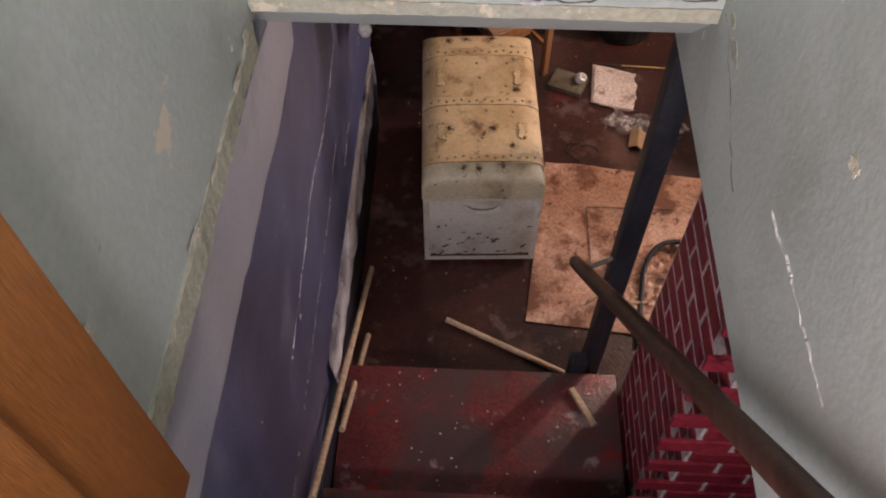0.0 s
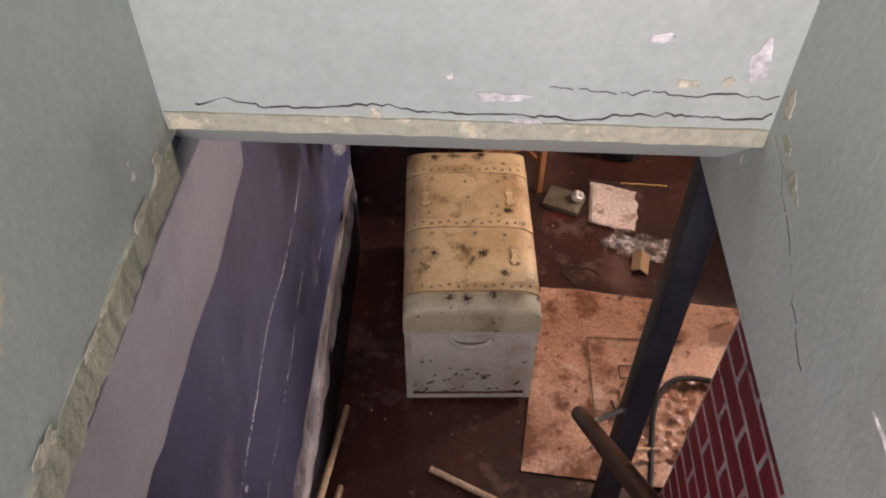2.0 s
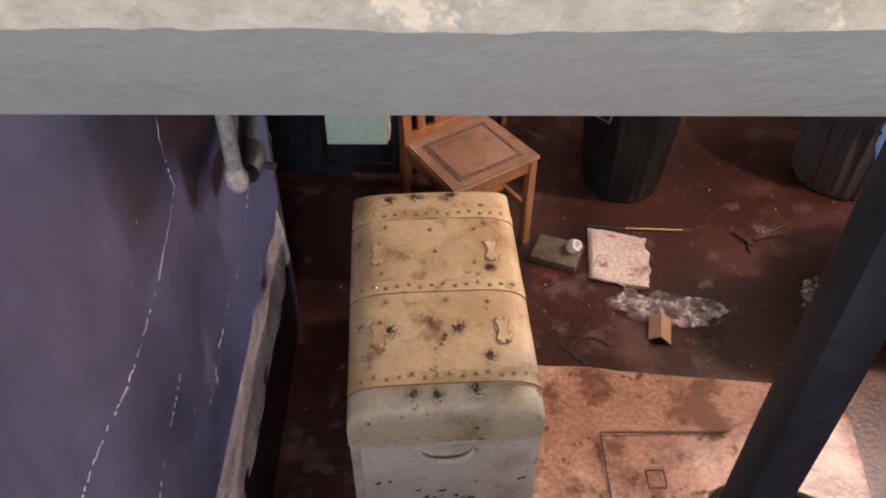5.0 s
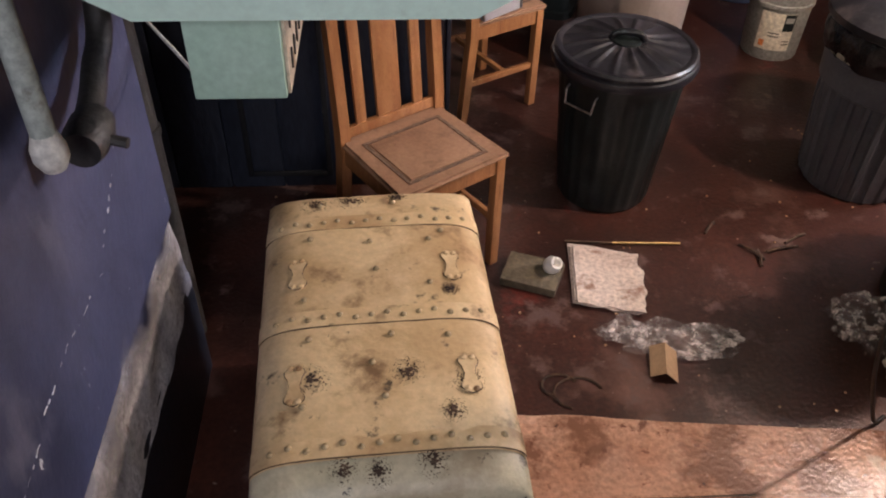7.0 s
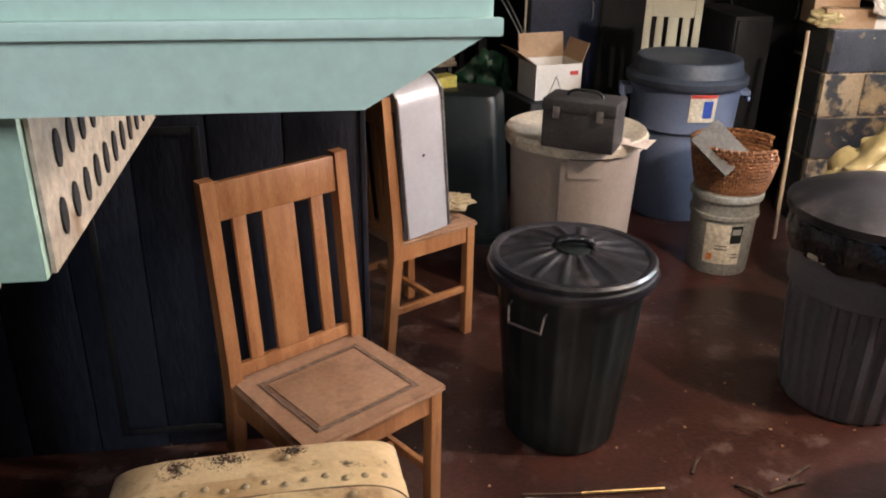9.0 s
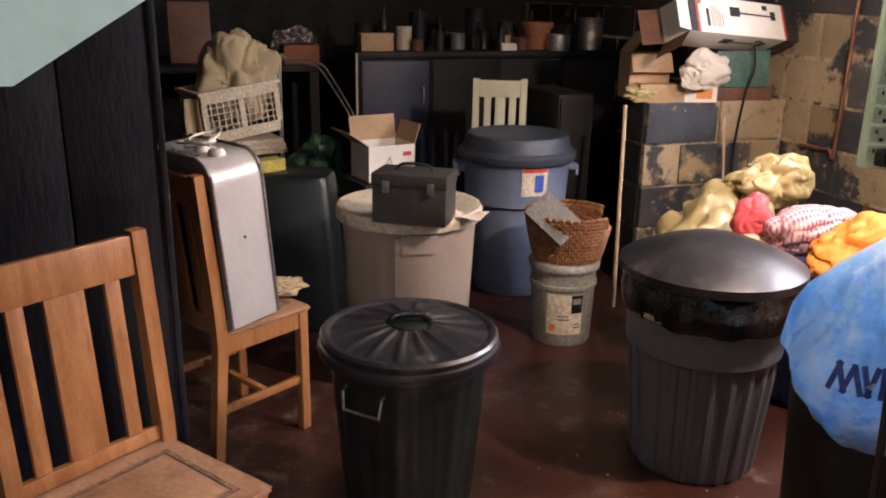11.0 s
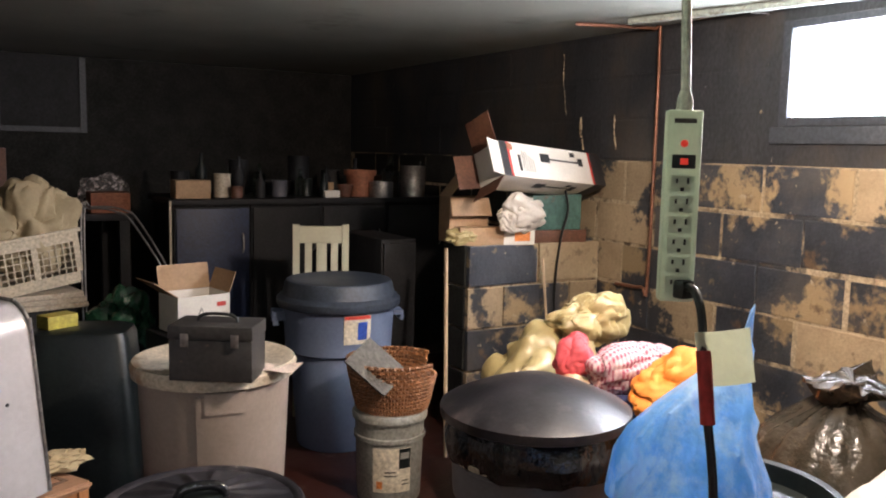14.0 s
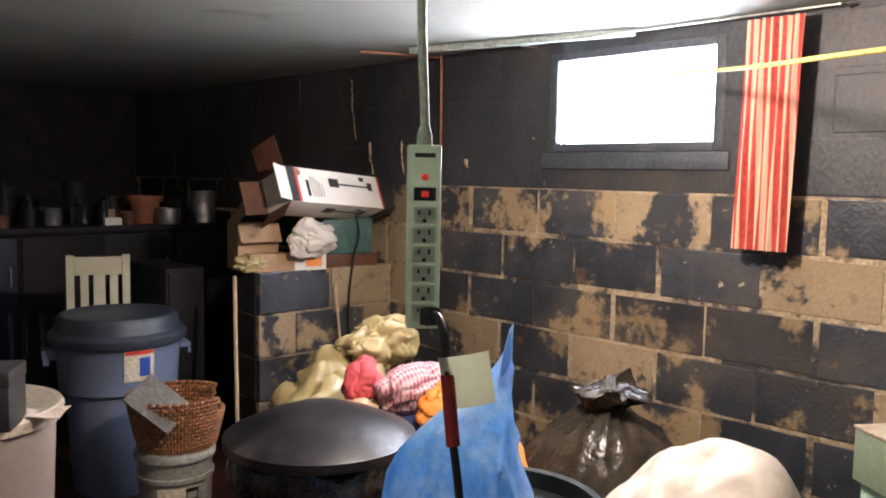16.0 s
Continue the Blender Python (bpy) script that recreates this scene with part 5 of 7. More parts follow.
tool = thing("toolbox", "charcoal painted steel toolbox with a folding handle, on the bin lid", "toolbox", pose(1.715, 5.66, 0.679, 0, 0, -33))
part("body", boxes(((-0.125, -0.075, 0), (0.125, 0.075, 0.125)), bevel=0.004), TOOLBOX, tool)
part("lid", boxes(((-0.128, -0.078, 0.1255), (0.128, 0.078, 0.168)), bevel=0.006), TOOLBOX, tool)
part("handle", bm_tube([(-0.06, 0, 0.167), (-0.055, 0, 0.18), (-0.03, 0, 0.19), (0.03, 0, 0.19), (0.055, 0, 0.18), (0.06, 0, 0.167)], 0.005, 8), BLACK_RUBBER, tool)
for x in (-0.075, 0.075):
    part("latch", boxes(((x - 0.012, -0.084, 0.105), (x + 0.012, -0.0785, 0.145)), bevel=0.002), STEEL, tool)
sheet_p = solid("loose_paper", bm_sheet((-0.05, -0.12, 0), (0.12, 0, 0), (0.02, 0.10, 0), 8, 8, 0.001, lambda s, t: 0.004 * math.sin(5 * s + 3 * t)), PAPER, "dirty paper sheet under the toolbox", "paper", m=pose(1.92, 5.72, 0.684, 0, 0, -30))

blue = thing("dustbin", "slate blue plastic dustbin with a dark lid and product label", "dustbin", pose(2.565, 6.72, 0), "dustbins")
part("body", bm_lathe([(0.0, 0), (0.185, 0), (0.193, 0.012), (0.222, 0.44), (0.228, 0.445), (0.246, 0.455), (0.258, 0.66), (0.265, 0.67)], 64), BLUE_PLASTIC, blue)
part("lid", bm_lathe([(0.268, 0.652), (0.280, 0.656), (0.286, 0.668), (0.286, 0.690), (0.276, 0.702), (0.262, 0.708), (0.254, 0.730), (0.250, 0.758), (0.240, 0.772), (0.21, 0.776), (0.195, 0.768), (0.0, 0.774)], 64), BLUE_LID, blue, "dark slate lid")
for a in (-15, 165):
    bm = bmesh.new()
    box(bm, (0.25, -0.05, 0.60), (0.30, 0.05, 0.625), 0.008, pose(0, 0, 0, 0, 0, a))
    box(bm, (0.285, -0.05, 0.575), (0.30, 0.05, 0.6005), 0.005, pose(0, 0, 0, 0, 0, a))
    part("side_handle", bm, BLUE_PLASTIC, blue)


def curved_label(parent, r, a0, a1, z0, z1, material, name="label", text=""):
    bm = bmesh.new()
    vs = []
    for k in range(9):
        a = radians(a0 + (a1 - a0) * k / 8)
        q = [(r[0], z0), (r[0] + 0.001, z0), (r[1] + 0.001, z1), (r[1], z1)]
        vs.append([bm.verts.new((p * math.cos(a), p * math.sin(a), z)) for p, z in q])
    for p, q in zip(vs, vs[1:]):
        for k in range(4):
            bm.faces.new((p[k], p[(k + 1) % 4], q[(k + 1) % 4], q[k]))
    bm.faces.new(vs[0])
    bm.faces.new(vs[-1])
    return part(name, bm, material, parent, text)


lab = curved_label(blue, (0.252, 0.2605), -108, -80, 0.515, 0.645, LABEL, text="aged white product label")
curved_label(lab, (0.260, 0.2615), -107.5, -80.5, 0.628, 0.644, INK_RED, "printed_band")
curved_label(lab, (0.2545, 0.260), -94, -84, 0.535, 0.615, INK_BLUE, "printed_picture")

bucket = thing("bucket", "grey white plastic bucket with an aged paint label", "bucket", pose(2.50, 6.05, 0))
part("body", bm_lathe([(0.0, 0), (0.122, 0), (0.126, 0.008), (0.134, 0.245), (0.142, 0.25), (0.142, 0.265), (0.135, 0.268), (0.137, 0.33)], 48), BUCKET, bucket)
part("rim", bm_lathe([(0.137, 0.325), (0.148, 0.327), (0.150, 0.345), (0.144, 0.356), (0.12, 0.356), (0.0, 0.354)], 48), BUCKET, bucket)
lab = curved_label(bucket, (0.1285, 0.1335), -145, -78, 0.055, 0.232, LABEL, text="aged cream label")
curved_label(lab, (0.1315, 0.1352), -100, -79, 0.15, 0.23, BLACK_PLASTIC, "printed_band")
curved_label(lab, (0.1335, 0.1354), -98, -82, 0.19, 0.215, BUCKET, "printed_bar")
curved_label(lab, (0.1298, 0.132), -138, -128, 0.07, 0.10, INK_ORANGE, "printed_spot")
for z, a0, a1 in ((0.12, -125, -104), (0.135, -125, -104), (0.10, -95, -82), (0.085, -95, -82)):
    curved_label(lab, (0.131, 0.1325), a0, a1, z, z + 0.005, TOOLBOX, "printed_bar")

wick = thing("wicker_basket", "honey brown wicker basket with a dipped front, on the bucket", "basket", pose(2.515, 6.06, 0.357, 0, 0, 0))
rows_w, cols_w = 13, 40
for j in range(rows_w):
    z = 0.008 + 0.0155 * j
    r = 0.135 + 0.045 * (j / rows_w) ** 0.8
    pts = []
    for i in range(cols_w * 2 + 1):
        a = 2 * math.pi * i / (cols_w * 2)
        dip = math.cos(a - radians(-25))
        if j > 8 and dip > 0.86 - 0.05 * (j - 8) * 0:
            continue
        q = r + 0.005 * math.cos(a * cols_w + j * math.pi)
        pts.append(Vector((q * math.cos(a), q * math.sin(a), z)))
    runs, run = [], []
    for p in pts:
        if run and (p - run[-1]).length > 0.03:
            runs.append(run)
            run = []
        run.append(p)
    runs.append(run)
    bm = bmesh.new()
    for run in runs:
        for p, q in zip(run, run[1:]):
            tube(bm, (p, q), 0.0082, 5)
    part("woven_strand", bm, WICKER, wick)
part("base", bm_lathe([(0.0, 0), (0.136, 0), (0.136, 0.012), (0.0, 0.012)], 32), WICKER, wick)
tile = solid("slate_tile", boxes(((-0.075, -0.004, -0.10), (0.075, 0.006, 0.10)), bevel=0.002), SLATE, "broken grey slate tile leaning in the basket", "tile", m=pose(2.40, 5.97, 0.553, -48, -28, 20))


def open_carton(name, label, m, size, outside, flaps, wall=0.004):
    """An open carton with its lid flaps standing at the given angles."""
    ob = thing(name, label, "box", m)
    x, y, z = size
    part("bottom", boxes(((-x, -y, 0), (x, y, wall))), outside, ob)
    part("side", boxes(((-x, -y, wall), (-x + wall, y, z))), outside, ob)
    part("side", boxes(((x - wall, -y, wall), (x, y, z))), outside, ob)
    part("side", boxes(((-x + wall, -y, wall), (x - wall, -y + wall, z))), outside, ob)
    part("side", boxes(((-x + wall, y - wall, wall), (x - wall, y, z))), outside, ob)
    for axis, sign, length, deg in flaps:
        bm = bmesh.new()
        if axis == "y":
            box(bm, (-x, -wall / 2, 0), (x, wall / 2, length), 0, pose(0, sign * (y - wall / 2), z + 0.001, -sign * deg, 0, 0))
        else:
            box(bm, (-wall / 2, -y, 0), (wall / 2, y, length), 0, pose(sign * (x - wall / 2), 0, z + 0.001, 0, sign * deg, 0))
        part("flap", bm, CARD, ob, "brown inside of a carton flap")
    return ob


carton = open_carton("open_carton", "open white carton with raised flaps and red print", pose(1.97, 7.0, 0.532, 0, 0, 12), (0.125, 0.10, 0.17), CARD_WHITE, (("y", 1, 0.12, 12), ("x", -1, 0.13, 55), ("x", 1, 0.10, 20)))
part("printed_mark", boxes(((0.06, -0.1015, 0.115), (0.105, -0.1003, 0.135))), INK_RED, carton)
bm = bmesh.new()
for p, q in (((-0.05, 0.03), (0.02, 0.03)), ((-0.05, 0.03), (-0.015, 0.115)), ((-0.015, 0.115), (0.02, 0.03))):
    tube(bm, [(p[0], -0.1005, p[1]), (q[0], -0.1005, q[1])], 0.0018, 5)
part("printed_triangle", bm, INK, carton)
solid("dark_crate", boxes(((-0.17, -0.15, 0), (0.17, 0.15, 0.530)), bevel=0.008), DARK_GOODS, "dark wooden crate under the open carton", "crate", m=pose(1.97, 7.0, 0, 0, 0, 12))

# ---- things on and round the pier ----
vac = thing("appliance_box", "long white carton with black print, tipped on its edge", "box", pose(3.468, 6.41, 1.288, 0, 4.5, 9) @ pose(0, 0, 0, -24, 0, 0))
part("body", boxes(((-0.33, -0.085, -0.085), (0.285, 0.085, 0.085)), bevel=0.003), CARD_WHITE, vac)
part("dark_end", boxes(((0.2855, -0.086, -0.086), (0.37, 0.086, 0.086)), bevel=0.006), INK, vac, "black printed end")
part("red_band", boxes(((0.272, -0.0865, -0.0845), (0.285, -0.0855, 0.0845))), INK_RED, vac)
part("dark_band", boxes(((-0.3295, -0.0868, -0.0845), (-0.285, -0.0856, 0.0845))), INK, vac)
part("red_band", boxes(((-0.2845, -0.0866, -0.0845), (-0.270, -0.0856, 0.0845))), INK_RED, vac)
spot = bm_lathe([(0.0, 0), (0.019, 0), (0.019, 0.001), (0.0, 0.001)], 20, pose(-0.268, -0.0872, 0.06, 90, 0, 0))
part("printed_spot", spot, TERRACOTTA, vac)
for x0, z0, x1, z1 in ((-0.01, 0.016, 0.20, 0.024), (-0.075, 0.002, -0.012, 0.046), (0.19, 0.004, 0.222, 0.044), (0.14, 0.048, 0.172, 0.070)):
    part("printed_head", boxes(((x0, -0.0869, z0), (x1, -0.0856, z1))), INK, vac)
for x0, z0, x1, z1 in ((-0.225, -0.055, -0.208, 0.025), (-0.195, -0.055, -0.192, 0.045), (-0.183, -0.055, -0.180, 0.04), (-0.170, -0.055, -0.167, 0.045), (-0.157, -0.055, -0.154, 0.03), (-0.144, -0.055, -0.141, 0.02), (-0.128, -0.055, -0.125, 0.01)):
    part("printed_bar", boxes(((x0, -0.0868, z0), (x1, -0.0856, z1))), TOOLBOX if x1 - x0 > 0.01 else SLATE, vac)
for x0, y0, x1, y1 in ((-0.01, -0.012, 0.17, -0.004), (-0.075, -0.035, -0.012, 0.012), (0.165, -0.035, 0.20, 0.012), (0.12, -0.05, 0.155, -0.03)):
    part("printed_head", boxes(((x0, y0, -0.0869), (x1, y1, -0.0856))), INK, vac)
bm = bmesh.new()
box(bm, (-0.088, -0.0015, -0.082), (0, 0.0015, 0.080), 0, pose(-0.331, -0.083, 0, 0, 0, 14))
part("end_flap", bm, CARD_WHITE, vac)
bm = bmesh.new()
box(bm, (-0.105, -0.0015, -0.082), (0, 0.0015, 0.080), 0, pose(-0.331, 0.083, 0.0, 0, 0, -20))
box(bm, (-0.001, -0.08, 0), (0.001, 0.08, 0.15), 0, pose(-0.333, 0, 0.083, 0, -6, 0))
part("end_flap", bm, BROWN_BOX, vac, "dark printed inside of an end flap")
bm = bmesh.new()
box(bm, (-0.001, -0.08, -0.10), (0.001, 0.08, 0), 0, pose(-0.333, 0, -0.083, 0, 42, 0))
part("end_flap", bm, BROWN_BOX, vac, "dark printed inside of an end flap")
bm = bmesh.new()
box(bm, (-0.16, -0.002, 0), (0.10, 0.002, 0.085), 0, pose(-0.10, 0.075, 0.086, -14, 0, 0))
part("lid_flap", bm, CARD_WHITE, vac)

open_carton("open_carton", "open brown cardboard carton behind the long box", pose(3.20, 6.66, 0.93, 0, 0, -12), (0.10, 0.08, 0.22), CARD, (("x", -1, 0.12, -38), ("y", -1, 0.10, 150)))
low = thing("low_carton", "shallow brown carton with an orange label", "box", pose(3.29, 6.515, 0.927, 0, 0, -14))
part("body", boxes(((-0.19, -0.05, 0), (0.19, 0.05, 0.085)), bevel=0.002), CARD, low)
part("printed_label", boxes(((0.085, -0.0515, 0.02), (0.165, -0.0503, 0.065))), INK_ORANGE, low)
part("pale_end", boxes(((0.03, -0.0512, 0.003), (0.188, -0.0501, 0.083))), CARD_WHITE, low)
drawer = thing("tin_box", "teal painted tin box on a brown wooden tray", "box", pose(3.64, 6.53, 0.927, 0, 0, -8))
part("body", boxes(((-0.14, -0.06, 0.065), (0.14, 0.07, 0.244)), bevel=0.004), TEAL, drawer)
part("tray", boxes(((-0.17, -0.07, 0), (0.17, 0.08, 0.064)), bevel=0.003), BROWN_BOX, drawer)
solid("plastic_bag", folded((3.37, 6.42, 1.075), (0.15, 0.065, 0.10), 0.42, 7, None, 5, 1.6), BAG_WHITE, "crumpled white plastic bag on the carton", "bag")
solid("cloth_bundle", folded((3.13, 6.54, 0.965), (0.105, 0.055, 0.046), 0.35, 5, 0.927), KHAKI, "crumpled khaki cloth bundle on the stub wall", "cloth")
solid("wall_lead", bm_tube([(3.62, 6.42, 1.24), (3.66, 6.42, 1.1), (3.63, 6.43, 0.95), (3.60, 6.425, 0.7), (3.60, 6.40, 0.4), (3.6, 6.38, 0.02)], 0.006, 6), BLACK_RUBBER, "black cord hanging down the stub wall", "cord")
solid("broom_pole", bm_tube([(2.97, 6.43, 0.93), (2.90, 6.28, 0.0)], 0.009, 8), BLOND, "pale broom pole leaning beside the stub wall", "pole")
solid("thin_rod", bm_tube([(3.50, 6.40, 0.86), (3.49, 6.25, 0.0)], 0.006, 8), BLOND, "thin pale rod leaning on the stub wall", "rod")
solid("wall_pipe_copper", bm_tube([(3.50, 6.22, CEIL - 0.014), (3.72, 6.14, CEIL - 0.014), (3.86, 6.09, CEIL - 0.018), (3.885, 6.08, CEIL - 0.06), (3.885, 6.08, 0.80), (3.885, 6.12, 0.74), (3.885, 6.3, 0.73)], 0.0085, 10), COPPER, "old copper pipe running down the block wall", "pipe")
solid("ceiling_pipe", bm_tube([(3.62, 6.0, CEIL - 0.018), (3.86, 4.98, CEIL - 0.018)], 0.016, 10), PIPE_WHITE, "painted pipe along the ceiling edge", "pipe")

# heap of clothes and bags by the wall
solid("khaki_sack", folded((2.98, 5.66, 0.35), (0.33, 0.24, 0.40), 0.30, 11, 0.0, 5, 1.6), KHAKI, "large khaki nylon sack slumped on the floor", "sack")
solid("khaki_sack", folded((3.14, 5.62, 0.73), (0.20, 0.11, 0.125), 0.46, 4, None, 5, 1.5), KHAKI, "folded khaki nylon on top of the heap", "sack")
solid("clothes_sack", folded((3.18, 5.30, 0.29), (0.38, 0.29, 0.34), 0.2, 14, 0.0, 5, 1.5), NAVY_CLOTH, "navy cloth bundle at the bottom of the heap", "cloth")
solid("red_cloth", folded((2.87, 5.38, 0.675), (0.085, 0.065, 0.085), 0.25, 2, None, 5, 1.0), PINK, "pink red cloth bundle on the heap", "cloth")
solid("peach_cloth", folded((2.80, 5.33, 0.585), (0.10, 0.07, 0.05), 0.3, 6, None, 4), SKIN_CLOTH, "peach cloth folded on the heap", "cloth")
solid("gingham_cloth", folded((3.07, 5.32, 0.630), (0.21, 0.11, 0.10), 0.28, 9, None, 5, 1.2), GINGHAM, "pink gingham shirt on the heap", "cloth")
solid("orange_cloth", folded((3.14, 5.16, 0.590), (0.20, 0.12, 0.13), 0.28, 3, None, 5, 1.1), ORANGE_CLOTH, "bright orange cloth on the heap", "cloth")
solid("orange_sack", bm_lump((2.80, 4.66, 0.34), (0.13, 0.13, 0.36), 0.2, 2.2, 17, 4, 0.0), ORANGE_CLOTH, "orange cloth sack standing on the floor", "sack")


def tied_bag(name, label, m, r, h, material, seed):
    """A full refuse bag with a gathered, tied neck."""
    bm = bm_lathe([(0.0, 0), (0.75 * r, 0), (0.98 * r, 0.15 * h), (r, 0.4 * h), (0.9 * r, 0.62 * h), (0.6 * r, 0.8 * h), (0.25 * r, 0.88 * h), (0.17 * r, 0.895 * h), (0.22 * r, 0.92 * h), (0.32 * r, 0.945 * h), (0.36 * r, 0.965 * h), (0.28 * r, 0.985 * h), (0.14 * r, 0.99 * h), (0.0, 0.985 * h)], 96)
    for v in bm.verts:
        a = math.atan2(v.co.y, v.co.x)
        pleat = 0.035 * math.sin(a * 17 + 3 * noise.noise(v.co * 3)) * min(1, max(0, v.co.z / h - 0.35) * 2)
        v.co.x *= 1 + pleat
        v.co.y *= 1 + pleat
        k = 0.0 if v.co.z < 0.01 else 1.0
        v.co += k * (0.035 * Vector(noise.noise_vector(v.co * 6 + Vector((seed, 0, 0)))) + 0.012 * Vector(noise.noise_vector(v.co * 22)))
        tuft = max(0.0, v.co.z / h - 0.86) * 7
        v.co += tuft * (0.05 * Vector(noise.noise_vector(v.co * 14 + Vector((seed, 0, 0)))) + 0.02 * Vector(noise.noise_vector(v.co * 40)) + Vector((0.0, -0.045, 0.0)))
        v.co.z = max(v.co.z, 0.0)
    ob = thing(name, label, "bag", m)
    part("body", bm, material, ob)
    return ob


tied_bag("refuse_bag", "black refuse bag with a gathered neck against the wall", pose(3.24, 4.62, 0.0), 0.32, 0.77, BAG_SMOKE, 3)
white_bag = thing("refuse_bag", "full white refuse bag lying on the floor heap", "bag")
part("body", folded((2.93, 4.10, 0.34), (0.38, 0.28, 0.42), 0.15, 6, 0.0, 5, 1.6), BAG_WHITE, white_bag)
cab = thing("green_cabinet", "small pale green cabinet with a cream edge", "cabinet", pose(3.44, 3.70, 0, 0, 0, -35))
part("body", boxes(((-0.18, -0.12, 0), (0.18, 0.12, 0.62)), bevel=0.004), MINT_OLD, cab)
part("door", boxes(((-0.17, -0.134, 0.02), (0.17, -0.121, 0.60)), bevel=0.003), MINT_OLD, cab)
part("top", boxes(((-0.20, -0.145, 0.621), (0.20, 0.13, 0.76)), bevel=0.004), MINT_DULL, cab)
part("edge", boxes(((-0.204, -0.1495, 0.621), (-0.186, -0.1455, 0.766)), ((-0.1855, -0.1495, 0.752), (0.20, -0.1455, 0.766)), ((-0.204, -0.1455, 0.7605), (0.20, 0.13, 0.766))), CREAM_RIM, cab, "thin cream edging")
solid("cane_hoop", bm_tube([(2.96, 3.70, 0.0), (2.97, 3.71, 0.45), (2.98, 3.69, 0.62), (3.05, 3.64, 0.68), (3.12, 3.58, 0.62), (3.13, 3.57, 0.45), (3.14, 3.56, 0.0)], 0.012, 8), BLOND, "bent cane hoop standing on the floor", "hoop")

# power strip hanging from the ceiling
strip = thing("power_strip", "pale green power strip hanging from its cord", "power strip", pose(1.870, 3.980, 1.31, 0, 0, -37))
part("case", boxes(((-0.0225, -0.014, -0.125), (0.0225, 0.014, 0.125)), bevel=0.004), MINT_PLASTIC, strip)
part("switch", boxes(((-0.015, -0.018, 0.050), (0.015, -0.0142, 0.068)), bevel=0.002), BLACK_PLASTIC, strip)
part("switch_light", boxes(((-0.005, -0.0186, 0.055), (0.005, -0.0181, 0.063))), LED, strip)
part("pilot_light", bm_lathe([(0.0, 0), (0.005, 0), (0.004, 0.003), (0.0, 0.004)], 12, pose(0, -0.0142, 0.082, 90, 0, 0)), LED, strip)
part("printed_bar", boxes(((-0.014, -0.0147, 0.108), (0.014, -0.0142, 0.114))), TOOLBOX, strip)
for k in range(6):
    z = 0.03 - 0.0265 * k
    outlet = part("outlet", boxes(((-0.015, -0.0145, z - 0.011), (0.015, -0.0141, z + 0.011))), MINT_PLASTIC, strip)
    for x, hgt in ((-0.007, 0.006), (0.007, 0.0075)):
        part("slot", boxes(((x - 0.0014, -0.0150, z + 0.002 - hgt / 2 + 0.002), (x + 0.0014, -0.0146, z + 0.002 + hgt / 2 + 0.002))), SLOT, outlet)
    part("slot", boxes(((-0.0024, -0.0150, z - 0.0095), (0.0024, -0.0146, z - 0.0045))), SLOT, outlet)
part("cord", bm_tube([(0, 0, 0.124), (0.0, 0, 0.16), (-0.006, 0, 0.3), (-0.008, 0, 0.5), (-0.012, 0.0, CEIL - 1.312)], 0.0065, 8), CORD_PALE, strip)
part("collar", bm_lathe([(0.011, 0.124), (0.010, 0.14), (0.0068, 0.15)], 12), CORD_PALE, strip)
lead = thing("black_lead", "thick black lead with a red grip plugged into the strip", "lead")
part("plug", boxes(((1.858, 3.954, 1.190), (1.881, 3.978, 1.215)), bevel=0.005), BLACK_RUBBER, lead)
part("cable", bm_tube([(1.868, 3.962, 1.205), (1.862, 3.940, 1.206), (1.854, 3.921, 1.19), (1.851, 3.912, 1.165), (1.848, 3.903, 1.12), (1.846, 3.892, 1.06), (1.848, 3.870, 0.90), (1.88, 3.87, 0.4), (2.00, 3.90, 0.05), (2.06, 3.93, 0.008)], 0.0058, 8), BLACK_RUBBER, lead)
part("grip", bm_tube([(1.8488, 3.906, 1.135), (1.8472, 3.899, 1.10), (1.8455, 3.889, 1.045)], 0.0095, 10), RED_GRIP, lead, "dark red grip sleeve")
solid("paper_tag", bm_sheet((0, 0, 0), (0.066, 0, 0.010), (-0.012, 0, 0.070), 10, 8, 0.0008, lambda s, t: 0.010 * math.sin(2.2 * s + 0.6) + 0.006 * t * t), TAG, "pale green paper tag hanging from the black lead", "tag", m=pose(1.853, 3.912, 1.088, 0, 0, -40))

# curtain, rod, bulb
bm = bmesh.new()
sheet(bm, (3.80, 4.325, 1.16), (0, 0.195, 0), (0, -0.022, 0.77), 64, 12, 0.003, lambda s, t: 0.012 * math.sin(s * 34) * (0.6 + 0.4 * (1 - t)) + 0.004 * math.sin(s * 11 + t * 5))
curtain = solid("curtain", bm, CURTAIN, "narrow red and cream striped curtain gathered on a wire", "curtain", kind="structure")
rod = thing("curtain_wire", "thin curtain wire above the window", "wire")
part("wire", bm_tube([(3.80, 5.5, 1.945), (3.80, 4.2, 1.945)], 0.004, 6), STEEL, rod)
for y in (5.5, 4.2):
    part("hook", bm_tube([(3.80, y, 1.945), (3.86, y, 1.95), (3.902, y, 1.95)], 0.005, 6), STEEL, rod)
solid("yellow_line", bm_tube([(3.90, 4.94, 1.795), (3.32, 4.295, 1.705), (2.796, 3.716, 1.644), (2.0, 2.84, 1.54), (1.32, 2.052, 1.45)], 0.0062, 8), YELLOW, "yellow cord stretched from the window", "cord")
bulb = thing("bulb_holder", "bare lit bulb in a short pendant holder under the ceiling", "lamp", pose(BULB[0], BULB[1], 0))
